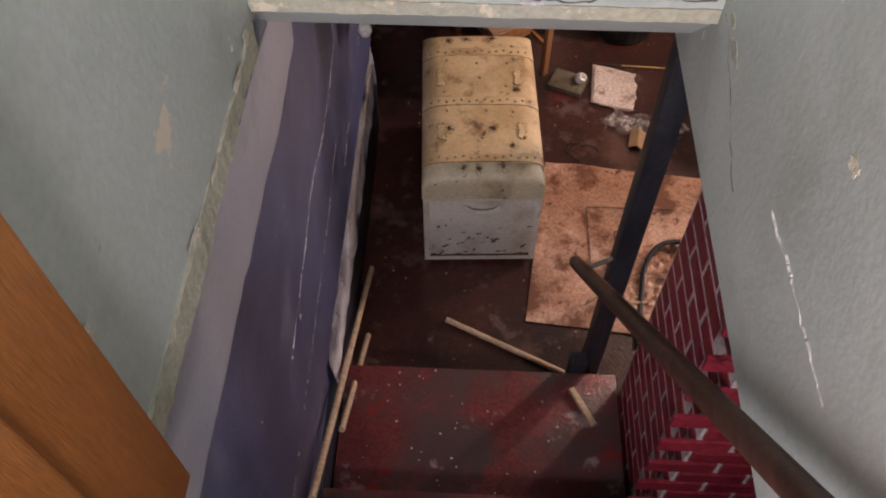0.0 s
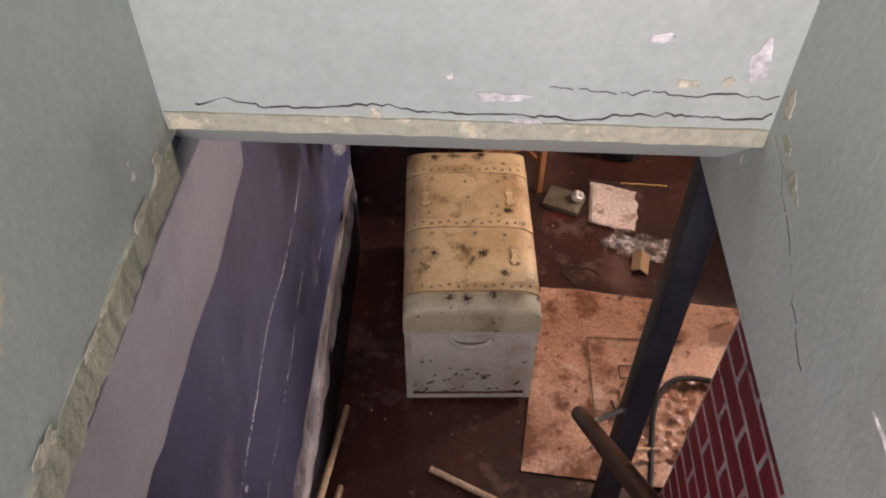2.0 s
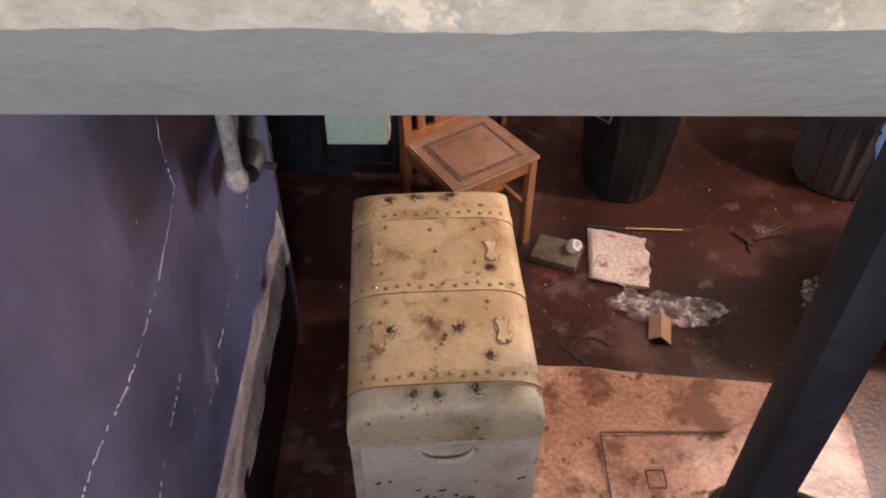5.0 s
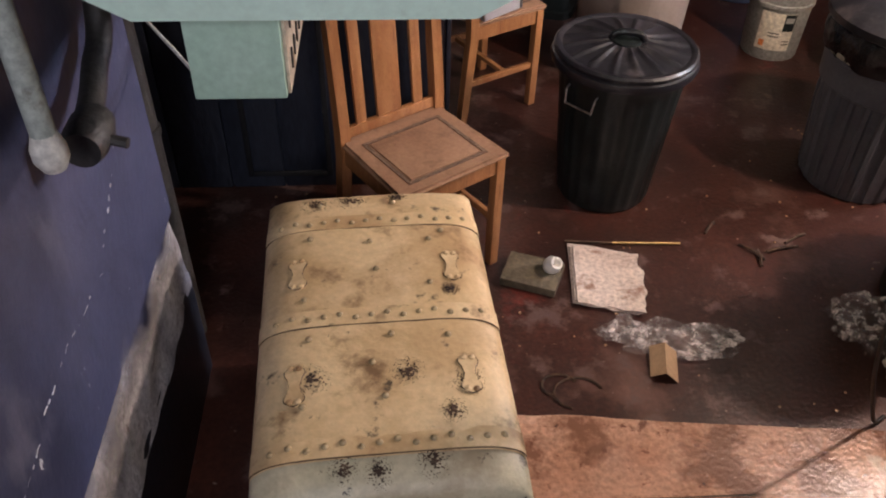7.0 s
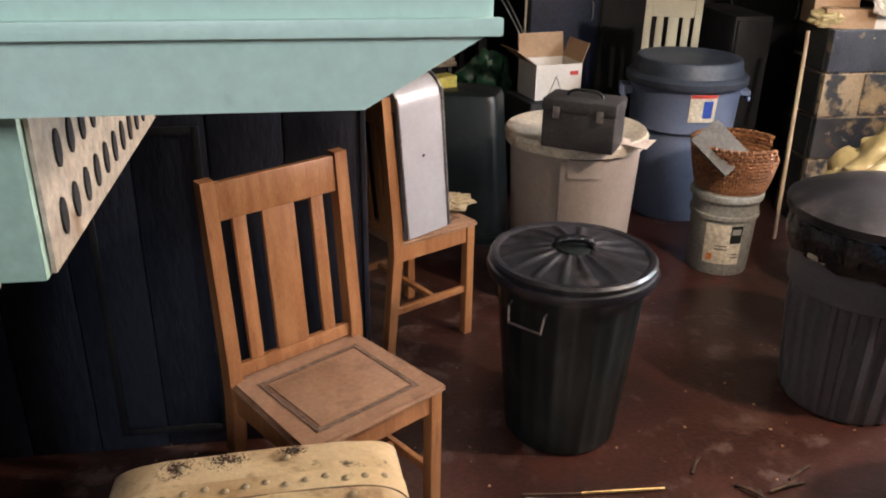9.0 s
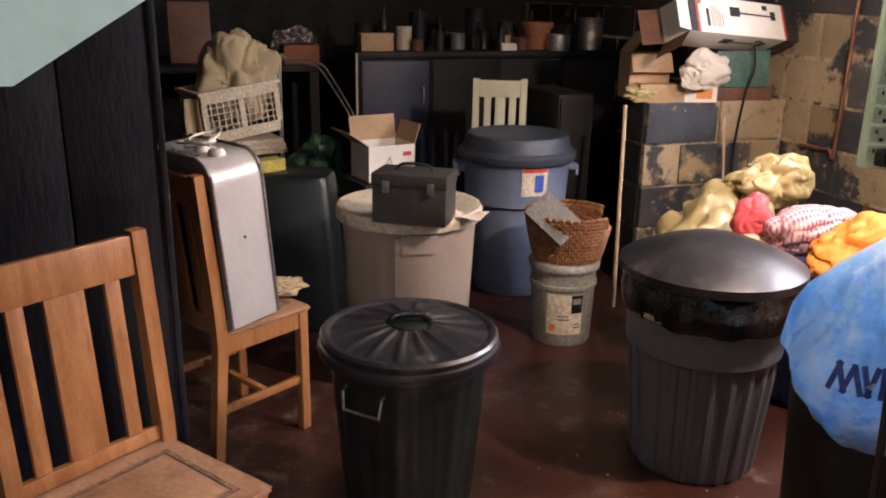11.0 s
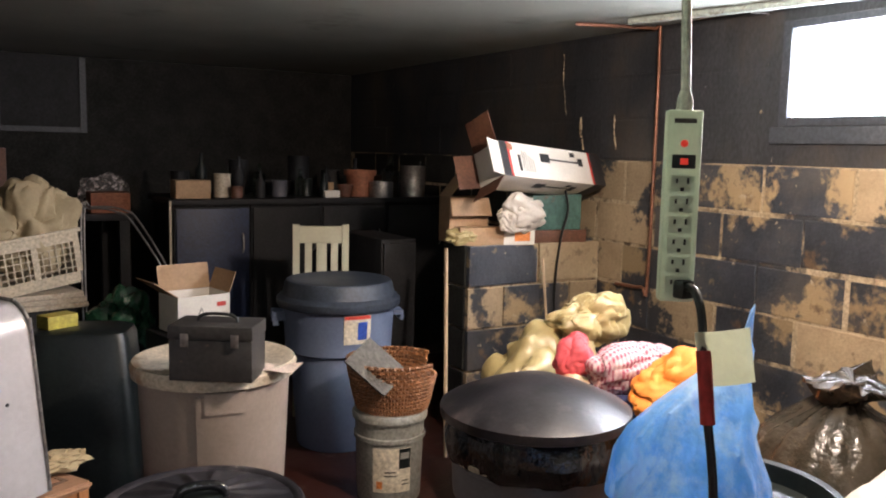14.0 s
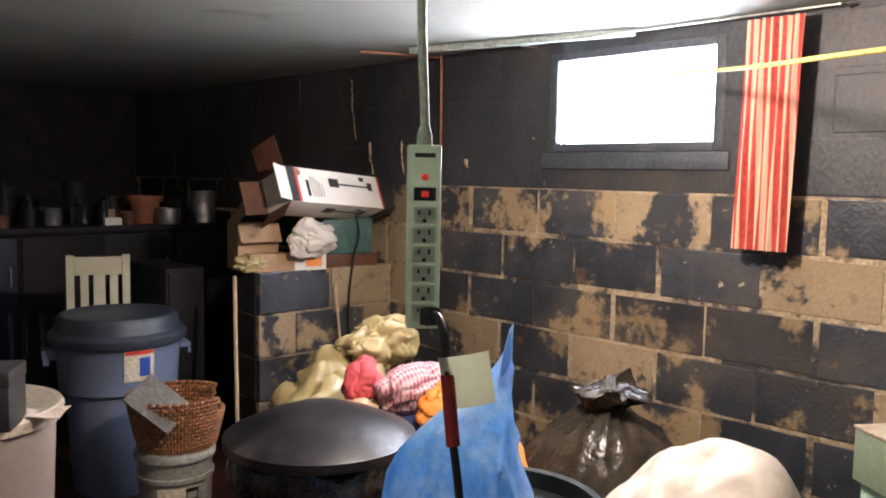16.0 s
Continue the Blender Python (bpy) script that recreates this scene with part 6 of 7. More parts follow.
part("rose", bm_lathe([(0.0, CEIL - 0.001), (0.045, CEIL - 0.001), (0.045, CEIL - 0.012), (0.012, CEIL - 0.022), (0.0, CEIL - 0.022)], 24), WHITE_CORD, bulb)
part("stem", bm_tube([(0, 0, CEIL - 0.02), (0, 0, BULB[2] + 0.10)], 0.006, 8), CORD_PALE, bulb)
part("holder", bm_lathe([(0.0, 0.105), (0.016, 0.105), (0.021, 0.095), (0.021, 0.062), (0.0, 0.062)], 24, pose(0, 0, BULB[2])), BLACK_RUBBER, bulb)
part("bulb", bm_lathe([(0.013, 0.0615), (0.016, 0.048), (0.029, 0.018), (0.032, 0.0), (0.026, -0.022), (0.012, -0.033), (0.0, -0.036)], 24, pose(0, 0, BULB[2])), BULB_GLOW, bulb).visible_shadow = False
solid("ceiling_lead", bm_tube([(2.05, 3.75, CEIL - 0.008), (2.25, 3.95, CEIL - 0.012), (2.5, 4.2, CEIL - 0.02), (2.72, 4.36, CEIL - 0.012)], 0.006, 6), BLACK_RUBBER, "black cord stapled along the ceiling to the bulb", "cord")

# ---- far end ----
screen = thing("window_2", "old pale window frame on the black far wall", "window", kind="structure")
part("window_frame", boxes(((1.28, 9.57, 1.44), (1.32, 9.598, 1.96)), ((1.82, 9.57, 1.44), (1.86, 9.598, 1.96)), ((1.3205, 9.57, 1.44), (1.8195, 9.598, 1.475))), WINDOW_PAINT, screen)
part("pane", boxes(((1.321, 9.585, 1.476), (1.819, 9.592, 1.96))), DARK_GOODS, screen)
solid("counter_top", boxes(((2.08, 7.95, 1.03), (3.88, 8.6, 1.065)), bevel=0.004), DARK_GOODS, "long dark worktop crowded with jars and tins", "worktop")
for i in range(4):
    x0 = 2.10 + 0.445 * i
    unit = thing("base_cabinet", "black painted base cabinet under the worktop", "cabinet", group="base cabinets")
    part("body", boxes(((x0, 7.99, 0.0), (x0 + 0.44, 8.58, 1.028))), DARK_GOODS, unit)
    dr = part("door", boxes(((x0 + 0.01, 7.972, 0.06), (x0 + 0.43, 7.989, 1.01)), bevel=0.004), NAVY_BOARD if i == 0 else DARK_GOODS, unit)
    part("handle", bm_tube([(x0 + 0.39, 7.971, 0.75), (x0 + 0.39, 7.955, 0.77), (x0 + 0.39, 7.955, 0.84), (x0 + 0.39, 7.971, 0.86)], 0.005, 6), STEEL, dr)
solid("edge_strip", boxes(((2.065, 7.94, 0.45), (2.078, 7.96, 1.06)), bevel=0.002), CREAM_RIM, "pale worn edge strip on the cabinet end", "trim")
tall = thing("black_cabinet", "tall black cabinet beside the stub wall", "cabinet")
part("body", boxes(((2.88, 6.92, 0), (3.08, 7.4, 0.92)), bevel=0.006), DARK_GOODS, tall)
part("door", boxes(((2.89, 6.905, 0.03), (3.07, 6.919, 0.90)), bevel=0.003), DARK_GOODS, tall)
part("knob", bm_lathe([(0.0, 0), (0.012, 0), (0.014, 0.012), (0.0, 0.018)], 14, pose(2.91, 6.905, 0.5, 90, 0, 0)), STEEL, tall)
solid("long_table", boxes(((-0.3, 8.35, 0.92), (1.95, 9.2, 0.96)), ((-0.28, 8.37, 0), (-0.22, 8.43, 0.9195)), ((1.87, 8.37, 0), (1.93, 8.43, 0.9195)), ((1.87, 9.1, 0), (1.93, 9.16, 0.9195)), ((-0.28, 9.1, 0), (-0.22, 9.16, 0.9195)), bevel=0.004), DARK_GOODS, "long dark table along the far wall", "table")


def jar(kind, x, y, z, r, h, material, label, category):
    prof = {"bottle": [(0, 0), (r, 0), (r, 0.6 * h), (0.35 * r, 0.75 * h), (0.33 * r, 0.97 * h), (0.4 * r, h), (0, h)], "tin": [(0, 0), (r, 0), (r * 1.02, 0.02 * h), (r, 0.04 * h), (r, 0.95 * h), (r * 1.03, 0.97 * h), (r * 1.03, h), (0, h)], "pot": [(0, 0), (0.68 * r, 0), (0.92 * r, 0.8 * h), (r * 1.05, 0.8 * h), (r * 1.08, h), (0.95 * r, h), (0.85 * r, 0.85 * h), (0, 0.84 * h)], "pan": [(0, 0), (r, 0), (r * 1.02, 0.05 * h), (r * 1.02, h), (0.97 * r, h), (0.95 * r, 0.1 * h), (0, 0.09 * h)]}[kind]
    return solid({"bottle": "bottle", "tin": "tin_can", "pot": "plant_pot", "pan": "saucepan"}[kind], bm_lathe(prof, 24), material, label, category, m=pose(x, y, z))


JARS = (
    ("tin", 2.42, 8.15, 0.05, 0.14, CREAM_RIM, "cream tin on the worktop", "tin"),
    ("bottle", 2.53, 8.18, 0.035, 0.24, DARK_GOODS, "dark bottle on the worktop", "bottle"),
    ("bottle", 2.68, 8.25, 0.04, 0.2, BOTTLE, "green glass bottle on the worktop", "bottle"),
    ("tin", 2.78, 8.16, 0.045, 0.10, GREY_PLASTIC, "grey tin on the worktop", "tin"),
    ("bottle", 2.90, 8.12, 0.032, 0.17, BOTTLE, "green glass bottle on the worktop", "bottle"),
    ("tin", 2.97, 8.2, 0.04, 0.11, BLACK_PLASTIC, "black tin on the worktop", "tin"),
    ("tin", 3.07, 8.1, 0.045, 0.09, CARD, "brown tin on the worktop", "tin"),
    ("bottle", 3.13, 8.25, 0.03, 0.19, DARK_GOODS, "dark bottle on the worktop", "bottle"),
    ("pot", 3.30, 8.1, 0.10, 0.17, TERRACOTTA, "terracotta plant pot on the worktop", "pot"),
    ("bottle", 3.48, 8.02, 0.06, 0.27, BOTTLE, "round glass flask on the worktop", "bottle"),
    ("pan", 3.40, 7.99, 0.075, 0.10, STEEL, "dull steel saucepan on the worktop", "pan"),
    ("tin", 3.66, 8.05, 0.08, 0.2, STEEL, "dull steel canister on the worktop", "tin"),
    ("tin", 2.60, 8.42, 0.06, 0.22, DARK_GOODS, "dark tin at the back of the worktop", "tin"),
    ("tin", 3.0, 8.42, 0.07, 0.25, DARK_GOODS, "dark tin at the back of the worktop", "tin"),
)
MORE = (("tin", 2.22, 8.35, 0.055, 0.15, DARK_GOODS), ("bottle", 2.36, 8.40, 0.035, 0.26, BLACK_PLASTIC), ("tin", 2.48, 8.05, 0.035, 0.07, BROWN_BOX), ("bottle", 2.62, 8.04, 0.028, 0.16, DARK_GOODS), ("pan", 2.84, 8.38, 0.09, 0.09, TOOLBOX), ("bottle", 3.03, 8.05, 0.026, 0.15, BLACK_PLASTIC), ("tin", 3.20, 8.36, 0.06, 0.16, TOOLBOX), ("pot", 3.17, 8.04, 0.05, 0.08, BROWN_BOX), ("bottle", 3.38, 8.36, 0.04, 0.24, DARK_GOODS), ("tin", 3.54, 8.30, 0.05, 0.13, BROWN_BOX), ("bottle", 3.76, 8.14, 0.035, 0.23, DARK_GOODS))
WORDS = {"tin": "dark dusty tin among the clutter on the worktop", "bottle": "dark dusty bottle among the clutter on the worktop", "pan": "dark iron pan among the clutter on the worktop", "pot": "dark clay pot among the clutter on the worktop"}
for kind, x, y, r, h, material in MORE:
    jar(kind, x, y, 1.066, r, h, material, WORDS[kind], kind)
for kind, x, y, r, h, material, label, category in JARS:
    jar(kind, x, y, 1.066, r, h, material, label, category)
solid("small_carton", boxes(((2.12, 8.02, 1.066), (2.32, 8.16, 1.17)), bevel=0.003), CARD, "small brown carton on the worktop", "box")
solid("white_carton", boxes(((3.02, 8.0, 1.066), (3.12, 8.06, 1.11)), bevel=0.002), CARD_WHITE, "small white carton on the worktop", "box")
solid("tall_carton", boxes(((0.62, 8.45, 0.961), (0.92, 8.75, 1.50)), bevel=0.003), BROWN_BOX, "tall brown carton on the far table", "box")
solid("brown_carton", boxes(((1.05, 8.6, 0.961), (1.3, 8.85, 1.33)), bevel=0.003), BROWN_BOX, "brown carton on the far table", "box")
solid("red_carton", boxes(((1.72, 8.4, 0.961), (1.94, 8.6, 1.08)), bevel=0.003), TERRACOTTA, "reddish carton on the far table", "box")
solid("plastic_jug", bm_lump((1.84, 8.75, 1.05), (0.15, 0.10, 0.15), 0.35, 2, 51, 4, 0.961), BAG_CLEAR, "pale crumpled plastic jug on the far table", "jug")

laundry = thing("laundry_basket", "cream plastic laundry basket full of cream cloth", "basket", pose(1.325, 7.61, 0.672, 0, -7, 18))
bx, by, bh = 0.20, 0.14, 0.25
part("base", boxes(((-bx, -by, 0), (bx, by, 0.012))), CREAM_PLASTIC, laundry)
for s in (-1, 1):
    part("rim", boxes(((-bx - 0.025, s * (by + 0.012) - 0.01, bh), (bx + 0.025, s * (by + 0.012) + 0.01, bh + 0.018)), bevel=0.004), CREAM_PLASTIC, laundry)
    part("rim", boxes(((s * (bx + 0.015) - 0.01, -by, bh), (s * (bx + 0.015) + 0.01, by, bh + 0.018)), bevel=0.004), CREAM_PLASTIC, laundry)
    part("lower_band", boxes(((-bx, s * by - 0.004, 0.012), (bx, s * by + 0.004, 0.055))), CREAM_PLASTIC, laundry)
    part("upper_band", boxes(((-bx - 0.012, s * (by + 0.008) - 0.004, bh - 0.045), (bx + 0.012, s * (by + 0.008) + 0.004, bh))), CREAM_PLASTIC, laundry)
    part("end_panel", boxes(((s * bx - 0.004, -by, 0.012), (s * bx + 0.004, by, bh))), CREAM_PLASTIC, laundry)
    for i in range(13):
        x = -bx + 2 * bx * i / 12
        wide = 0.03 if i in (0, 6, 12) else 0.007
        part("slat", boxes(((x - wide / 2, s * (by + 0.004) - 0.003, 0.0555), (x + wide / 2, s * (by + 0.004) + 0.003, bh - 0.0455))), CREAM_PLASTIC, laundry)
    for k in range(4):
        z = 0.08 + 0.033 * k
        part("cross_slat", boxes(((-bx, s * (by + 0.0085) - 0.001, z), (bx, s * (by + 0.0085) + 0.001, z + 0.005))), CREAM_PLASTIC, laundry)
solid("laundry_cloth", folded((1.345, 7.62, 0.945), (0.225, 0.15, 0.27), 0.40, 8, None, 5, 2.4), CREAM_CLOTH, "cream cloth heaped in the laundry basket", "cloth")
solid("hanging_towel", bm_sheet((1.07, 7.45, 0.52), (0.10, -0.02, 0), (0, 0, 0.36), 16, 10, 0.008, lambda s, t: 0.015 * math.sin(s * 9 + t * 2)), CREAM_CLOTH, "cream towel hanging over the basket end", "cloth")
shelf_st = thing("stacked_boards", "stack of pale boards under the laundry basket", "board", pose(1.30, 7.62, 0, 0, 0, 12))
part("support", boxes(((-0.20, -0.16, 0), (0.20, 0.16, 0.578)), bevel=0.005), DARK_GOODS, shelf_st)
for k in range(3):
    part("board", boxes(((-0.24 + 0.015 * k, -0.18, 0.58 + 0.026 * k), (0.25 - 0.01 * k, 0.17, 0.604 + 0.026 * k)), bevel=0.002), CREAM_RIM, shelf_st)
tub = thing("green_tub", "dark green plastic tub standing upside down with a moulded edge", "tub", pose(1.445, 6.58, 0, 0, 0, -22))
bm = bmesh.new()
tub_rings = []
for hx, hy, z in ((0.245, 0.17, 0.0), (0.245, 0.17, 0.035), (0.232, 0.158, 0.04), (0.185, 0.125, 0.64), (0.175, 0.115, 0.665), (0.150, 0.095, 0.675)):
    ring = []
    for k in range(40):
        a = 2 * math.pi * k / 40
        c, q = math.cos(a), math.sin(a)
        ring.append(bm.verts.new((hx * math.copysign(abs(c) ** 0.35, c), hy * math.copysign(abs(q) ** 0.35, q), z)))
    tub_rings.append(ring)
for a, b in zip(tub_rings, tub_rings[1:]):
    for k in range(40):
        bm.faces.new((a[k], a[(k + 1) % 40], b[(k + 1) % 40], b[k]))
bm.faces.new(reversed(tub_rings[0]))
bm.faces.new(tub_rings[-1])
part("body", bm, BLACK_PLASTIC, tub)
part("rib", boxes(((-0.15, -0.150, 0.12), (-0.13, -0.141, 0.14)), bevel=0.002), BLACK_PLASTIC, tub)

solid("green_bag", bm_lump((1.72, 7.35, 0.48), (0.16, 0.14, 0.2), 0.4, 2, 71, 4), mat("dark green bag", (0.01, 0.05, 0.025), (0.02, 0.09, 0.045), 6, 0.25, bump=0.7), "shiny dark green plastic bag", "bag")
solid("black_bag", bm_lump((1.72, 7.3, 0.2), (0.22, 0.2, 0.24), 0.3, 2, 73, 4, 0.0), BAG_BLACK, "black refuse bag on the floor", "bag")
solid("yellow_card", boxes(((-0.06, -0.04, 0), (0.06, 0.04, 0.05)), bevel=0.003), YELLOW, "yellow carton beside the heater", "box", m=pose(1.36, 6.60, 0.6755, 0, 0, 25))
rack = thing("folding_frame", "thin pale tubular frame of a folded chair behind the basket", "frame")
for k in range(2):
    part("tube", bm_tube([(1.60 + 0.03 * k, 7.85 + 0.12 * k, 0.0), (1.60 + 0.03 * k, 7.85 + 0.12 * k, 0.97), (1.64 + 0.03 * k, 7.83 + 0.12 * k, 1.03), (1.76 + 0.05 * k, 7.78 + 0.12 * k, 1.02), (1.85 + 0.05 * k, 7.74 + 0.12 * k, 0.94), (2.02 + 0.04 * k, 7.55 + 0.12 * k, 0.55), (2.06 + 0.04 * k, 7.50 + 0.12 * k, 0.0)], 0.0052, 7), STEEL, rack)

# ---- things on the floor ----
solid("floor_sheet", bm_sheet((0.93, 3.08, 0.002), (1.02, -0.10, 0), (0.11, 0.90, 0), 60, 50, 0.003, lambda s, t: 0.004 + 0.012 * max(0, noise.noise(Vector((s * 5, t * 5, 2)))) + 0.03 * max(0, noise.noise(Vector((s * 3, t * 3, 9))) - 0.35)), MAT_SHEET, "wet stained brown vinyl sheet lying on the floor", "sheet")
solid("printed_square", boxes(((1.22, 3.28, 0.0195), (1.225, 3.70, 0.0215)), ((1.225, 3.698, 0.0195), (1.62, 3.703, 0.0215)), ((1.34, 3.50, 0.0195), (1.40, 3.505, 0.0215)), ((1.34, 3.56, 0.0195), (1.40, 3.565, 0.0215)), ((1.34, 3.505, 0.0195), (1.345, 3.56, 0.0215)), ((1.395, 3.505, 0.0195), (1.40, 3.56, 0.0215))), RUST, "dark printed outline on the floor sheet", "print")
solid("crumpled_film", bm_sheet((1.30, 3.12, 0.02), (0.42, 0.02, 0), (0.04, 0.36, 0), 40, 36, 0.001, lambda s, t: 0.03 * abs(noise.noise(Vector((s * 7, t * 7, 4)))) + 0.02 * noise.noise(Vector((s * 16, t * 14, 8)))), MAT_SHEET, "crumpled wet plastic lying on the floor sheet", "film")
solid("black_hose", bm_tube([(1.40, 2.98, 0.012), (1.43, 3.2, 0.03), (1.46, 3.36, 0.06), (1.55, 3.47, 0.07), (1.72, 3.48, 0.05), (1.95, 3.42, 0.015), (2.15, 3.5, 0.012)], 0.012, 8), BLACK_RUBBER, "black hose looping over the floor sheet", "hose")
for i in range(4):
    x, y, a = 1.20 + 0.13 * i, 3.18 + 0.1 * (i % 2), 0.6 + i * 1.3
    solid("debris_stick", bm_tube([(x, y, 0.03), (x + 0.11 * math.cos(a), y + 0.11 * math.sin(a), 0.035)], 0.008, 6), BROWN_BOX if i % 2 else BLOND, "broken stick lying on the floor sheet", "stick", group="debris sticks")
solid("dowel", bm_tube([(0.59, 3.07, 0.013), (1.28, 2.745, 0.013)], 0.0125, 10), BLOND, "blond wooden dowel lying at the foot of the stairs", "dowel")
solid("dowel", bm_tube([(0.245, 3.32, 0.013), (0.228, 2.07, 0.66)], 0.0125, 10), BLOND, "blond wooden dowel leaning along the wall", "dowel")
solid("dowel", bm_tube([(0.262, 2.98, 0.013), (0.245, 2.42, 0.34)], 0.012, 10), BLOND, "short blond dowel leaning along the wall", "dowel")

pad = thing("paper_pad", "dirty white paper pad with torn edges on the floor", "paper")
for k in range(3):
    bm = bm_sheet((1.285 + 0.006 * k, 4.40 - 0.004 * k, 0.004 + 0.006 * k), (0.205, -0.055, 0), (0.03, 0.285 - 0.012 * k, 0), 24, 24, 0.003, lambda s, t: 0.003 * math.sin(5 * s + k) + 0.006 * max(0, s - 0.8) * t)
    for v in bm.verts:
        edge = max(0.0, (v.co.x - 1.38) * 6)
        v.co.x += edge * 0.03 * noise.noise(Vector((v.co.x * 22, v.co.y * 22, k)))
        v.co.y += 0.022 * noise.noise(Vector((v.co.x * 16, 3, k))) * (1 if v.co.y < 4.48 else 0.2)
    part("sheet", bm, PAPER, pad)
solid("clear_box", boxes(((-0.09, -0.07, 0), (0.09, 0.07, 0.03)), bevel=0.003), OLIVE_CARD, "dusty olive carton lying beside the paper", "box", m=pose(1.175, 4.53, 0.0, 0, 0, -22))
solid("white_cup", bm_lathe([(0, 0), (0.018, 0), (0.024, 0.01), (0.027, 0.028), (0.020, 0.042), (0.015, 0.05), (0.018, 0.056), (0.013, 0.055), (0, 0.03)], 24), CARD_WHITE, "small white china pot on the flattened carton", "pot", m=pose(1.228, 4.545, 0.03, 35, 20, 0) @ Matrix.Diagonal((1.1, 1.1, 1.1, 1)))
solid("brass_rod", bm_tube([(1.47, 4.683, 0.006), (1.70, 4.672, 0.006)], 0.0045, 8), BRASS, "thin brass rod lying on the floor", "rod")
solid("dark_rod", bm_tube([(1.31, 4.70, 0.005), (1.468, 4.683, 0.005)], 0.004, 8), RUST, "dark thin rod lying on the floor", "rod")
solid("clear_film", folded((1.57, 4.24, 0.004), (0.21, 0.09, 0.026), 0.9, 4, 0.0015, 5, 3), BAG_CLEAR, "crumpled clear plastic film on the floor", "film")
solid("film_knot", folded((1.41, 4.28, 0.02), (0.08, 0.05, 0.028), 0.8, 2, 0.001, 5, 3), BAG_CLEAR, "balled clear film on the floor", "film")
solid("card_scrap", bm_sheet((1.455, 4.10, 0.003), (0.075, -0.025, 0.0), (0.02, 0.105, 0.012), 12, 8, 0.002, lambda s, t: 0.032 * min(s, 1 - s) * 2), CARD, "folded brown card scrap standing like a tent", "card")
solid("clear_bag", folded((2.14, 4.25, 0.05), (0.13, 0.12, 0.08), 0.7, 9, 0.001, 5, 2), BAG_CLEAR, "crumpled clear plastic bag on the floor", "bag")
solid("white_bottle", folded((2.17, 4.06, 0.05), (0.06, 0.07, 0.06), 0.4, 9, 0.001, 4, 1.5), BAG_WHITE, "white crumpled wrapper on the floor", "wrapper")
for i, (x, y, a, ln) in enumerate(((1.80, 4.72, 0.9, 0.08), (1.90, 4.66, -0.9, 0.10), (1.98, 4.62, 0.2, 0.12), (2.06, 4.66, 0.5, 0.10), (1.94, 4.55, 1.4, 0.08), (1.17, 3.90, 0.1, 0.14))):
    solid("twig", bm_tube([(x, y, 0.006), (x + ln * math.cos(a) * 0.5, y + ln * math.sin(a) * 0.5, 0.012), (x + ln * math.cos(a), y + ln * math.sin(a), 0.006)], 0.005, 6), RUST, "dark splinter lying on the floor", "splinter", group="splinters")
ring = bmesh.new()
for x, y, r in ((1.19, 4.08, 0.05), (1.24, 4.05, 0.07)):
    tube(ring, [(x + r * math.cos(0.3 + 0.5 * k), y + r * 0.8 * math.sin(0.3 + 0.5 * k), 0.004) for k in range(9)], 0.004, 6)
solid("rust_ring", ring, RUST, "rusty wire ring lying on the floor", "ring")
bm = bmesh.new()
for k in range(120):
    x, y = random.uniform(0.3, 2.6), random.uniform(2.85, 5.4)
    s = random.uniform(0.002, 0.006)
    c = bmesh.ops.create_icosphere(bm, subdivisions=1, radius=s)
    for v in c["verts"]:
        v.co = Vector((v.co.x + x, v.co.y + y, v.co.z * 0.6 + s * 0.55))
solid("floor_grit", bm, CARD, "scattered pale grit and crumbs on the floor", "grit", kind="stuff")
bm = bmesh.new()
for k in range(45):
    x, y = random.uniform(0.3, 1.2), random.uniform(2.2, 2.74)
    s = random.uniform(0.002, 0.005)
    c = bmesh.ops.create_icosphere(bm, subdivisions=1, radius=s)
    for v in c["verts"]:
        v.co = Vector((v.co.x + x, v.co.y + y, v.co.z * 0.6 + s * 0.55 + 0.202))
solid("step_grit", bm, PAPER, "scattered pale plaster crumbs on the bottom step", "grit", kind="stuff")

# ---- pieces of walls ----
rng = random.Random(5)


def slab_mesh(name, lx, ly, lz, bevel, material):
    return mesh_of(name, boxes(((-lx / 2, -ly / 2, -lz / 2), (lx / 2, ly / 2, lz / 2)), bevel=bevel), material, smooth=False)


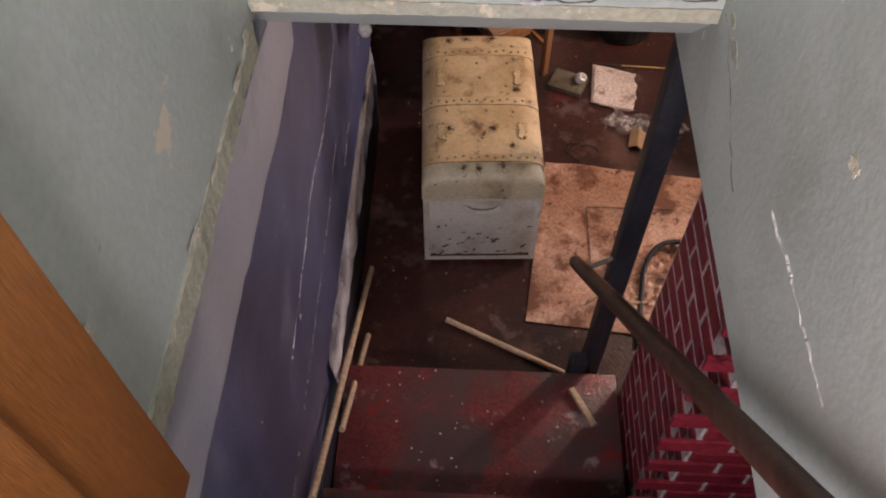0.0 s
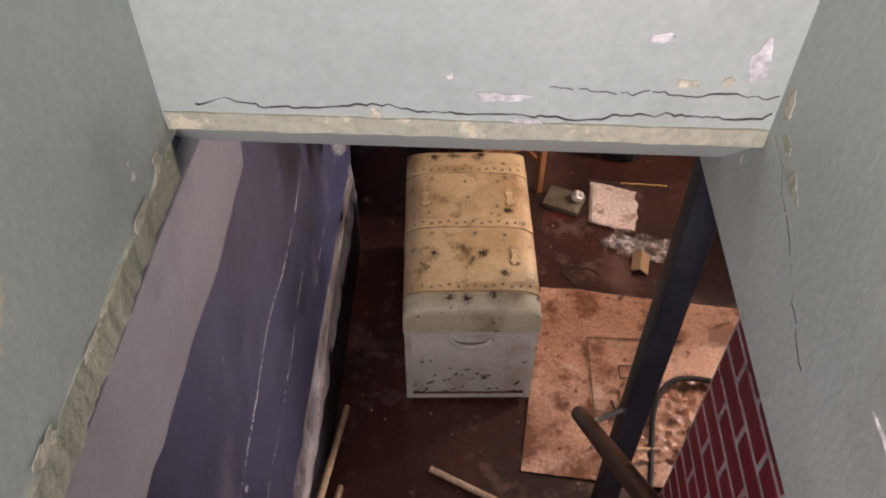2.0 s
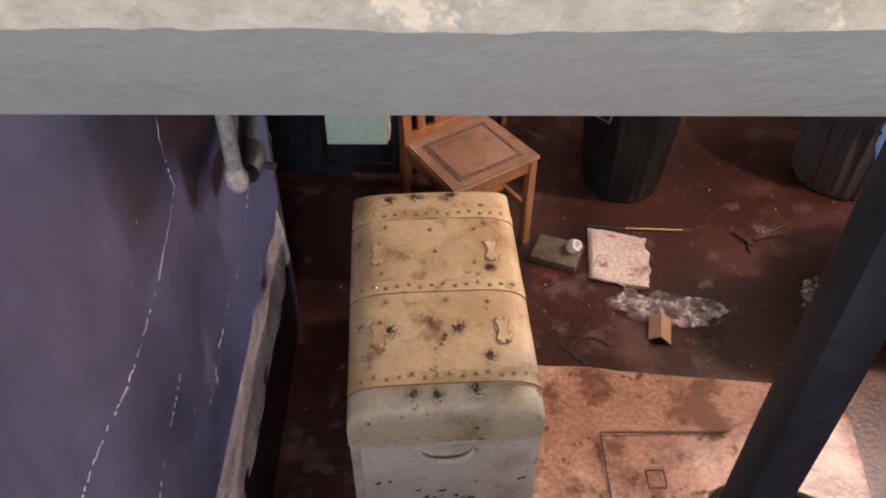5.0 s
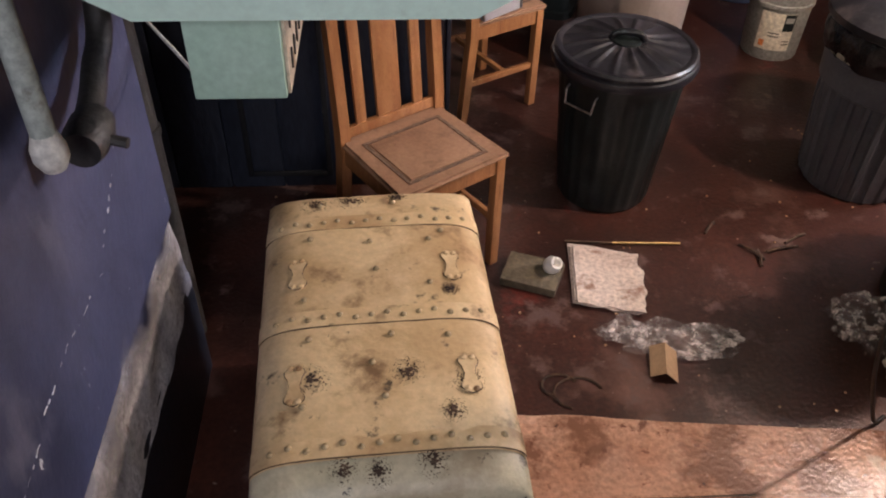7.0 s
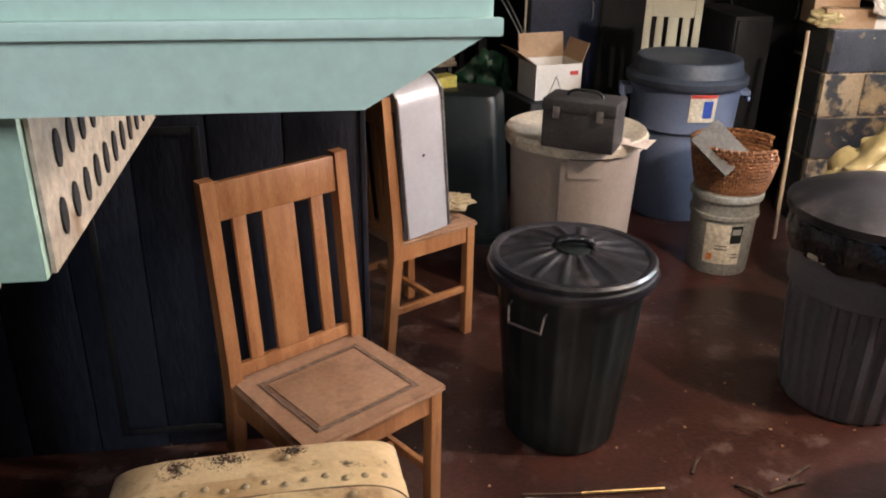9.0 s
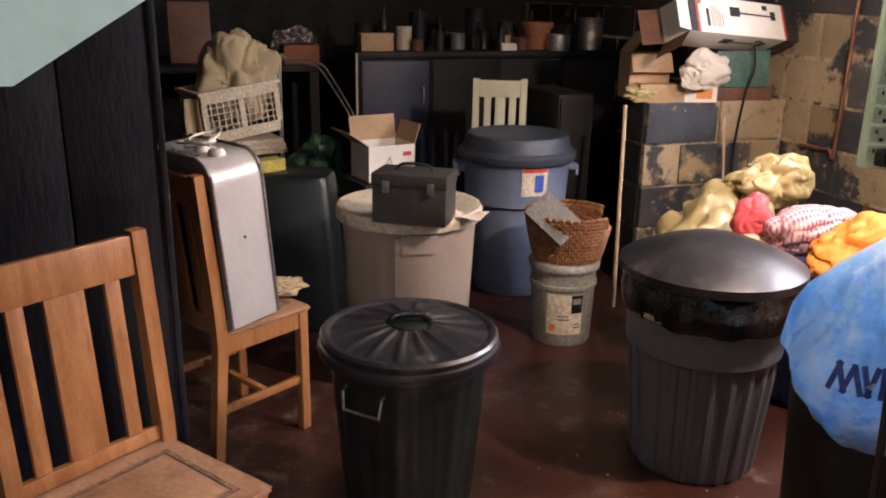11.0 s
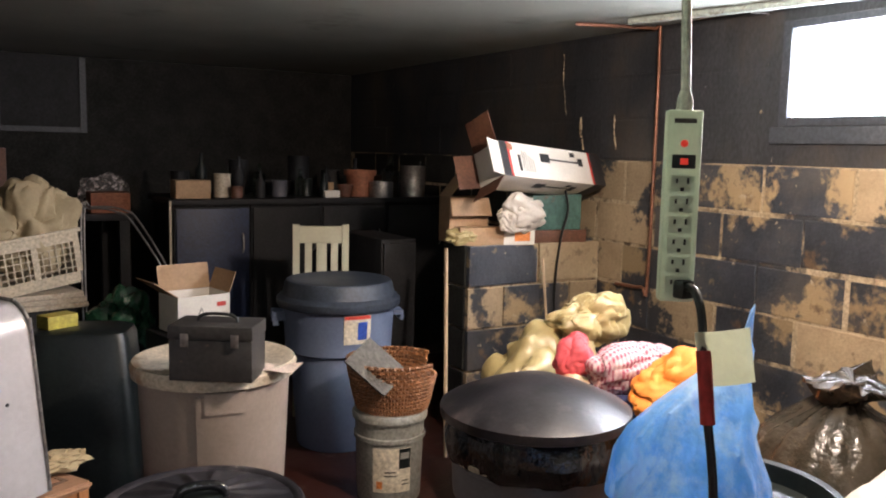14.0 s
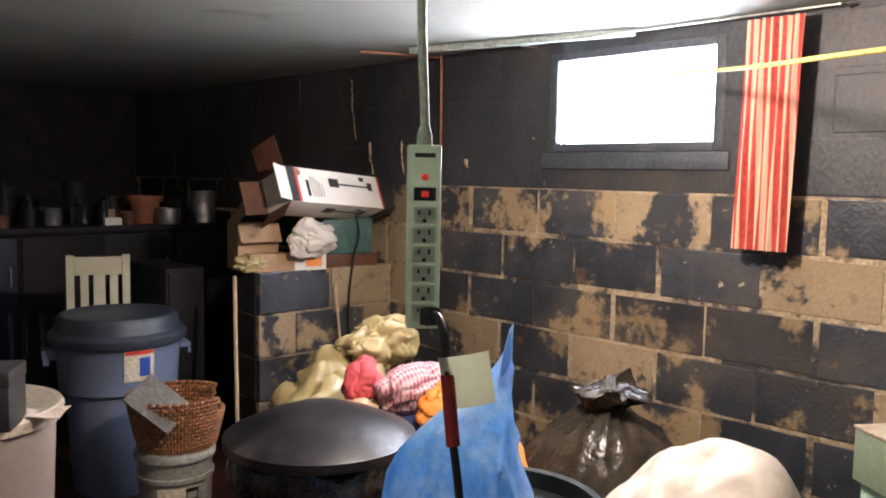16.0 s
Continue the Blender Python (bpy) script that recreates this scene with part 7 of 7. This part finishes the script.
KINDS = {"dark": BLOCK_DARK, "bare": BLOCK_BARE, "black": BLOCK_BLACK, "upper": BLOCK_UPPER}
full = {k: slab_mesh("block", 0.03, 0.391, 0.189, 0.005, v) for k, v in KINDS.items()}
short = {k: slab_mesh("block", 0.394, 0.03, 0.191, 0.004, v) for k, v in KINDS.items()}
for c in range(-1, 5 + 5):
    z0 = 0.938 - 0.203 * 4 + 0.203 * c
    zc = z0 + 0.1015
    if zc - 0.0955 < -0.08 or zc + 0.0955 > CEIL + 0.02:
        continue
    base = 5.47 + (0.203 if c % 2 == 0 else 0.0)
    for k in range(-9, 11):
        y0 = base + 0.406 * k
        yc = y0 + 0.203
        if y0 < 2.06 or y0 + 0.406 > 9.6:
            continue
        if zc + 0.09 > ZW0 and yc + 0.19 > YW0 - 0.03 and yc - 0.19 < YW1 + 0.03:
            continue
        if z0 > 1.33:
            kind = "upper"
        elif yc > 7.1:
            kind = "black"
        elif 5.75 < yc < 6.9 and 0.93 < zc < 1.4:
            kind = "bare" if rng.random() < 0.75 else "dark"
        else:
            kind = "bare" if rng.random() < 0.22 else "dark"
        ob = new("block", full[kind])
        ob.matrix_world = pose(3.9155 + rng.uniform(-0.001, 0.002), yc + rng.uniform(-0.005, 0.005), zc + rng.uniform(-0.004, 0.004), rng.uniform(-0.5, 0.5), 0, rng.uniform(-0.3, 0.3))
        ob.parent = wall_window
for c in range(5):
    zc = 0.938 - 0.203 * c - 0.1015 - 0.002
    off = 0.0 if c % 2 == 0 else -0.203
    for k in range(3):
        x0 = 3.10 + off + 0.406 * k
        lo, hi = max(x0, 3.10), min(x0 + 0.406, 3.89)
        if hi - lo < 0.1:
            continue
        kind = ("dark", "bare")[(k + c) % 2] if c < 3 else "bare"
        ob = new("block", short[kind])
        ob.matrix_world = pose((lo + hi) / 2, 6.4575, zc, 0, 0, rng.uniform(-0.3, 0.3)) @ Matrix.Diagonal(((hi - lo) / 0.406, 1, 1, 1))
        ob.parent = pier
end = {k: slab_mesh("block", 0.03, 0.17, 0.191, 0.004, v) for k, v in KINDS.items()}
for c in range(5):
    ob = new("block", end["black"])
    ob.matrix_world = pose(3.1135, 6.56, 0.938 - 0.203 * c - 0.1035)
    ob.parent = pier
brick = slab_mesh("brick", 0.012, 0.190, 0.061, 0.0015, BRICK_RED)
for c in range(24):
    for k in range(3):
        y = 2.615 - 0.208 * k - (0.104 if c % 2 else 0)
        if y < 2.25:
            continue
        ob = new("brick", brick)
        ob.matrix_world = pose(1.2885, y, 0.04 + 0.079 * c)
        ob.parent = brick_wall
    for k in range(3):
        ob = new("brick", brick)
        ob.matrix_world = pose(1.39 + 0.208 * k - (0.0 if c % 2 else 0.104), 2.1515, 0.04 + 0.079 * c, 0, 0, 90)
        ob.parent = brick_wall
half_brick = slab_mesh("brick", 0.012, 0.086, 0.061, 0.0015, BRICK_RED)
for c in range(24):
    ob = new("brick", half_brick)
    ob.matrix_world = pose(1.2885, 2.667 if c % 2 else 2.203, 0.04 + 0.079 * c)
    ob.parent = brick_wall
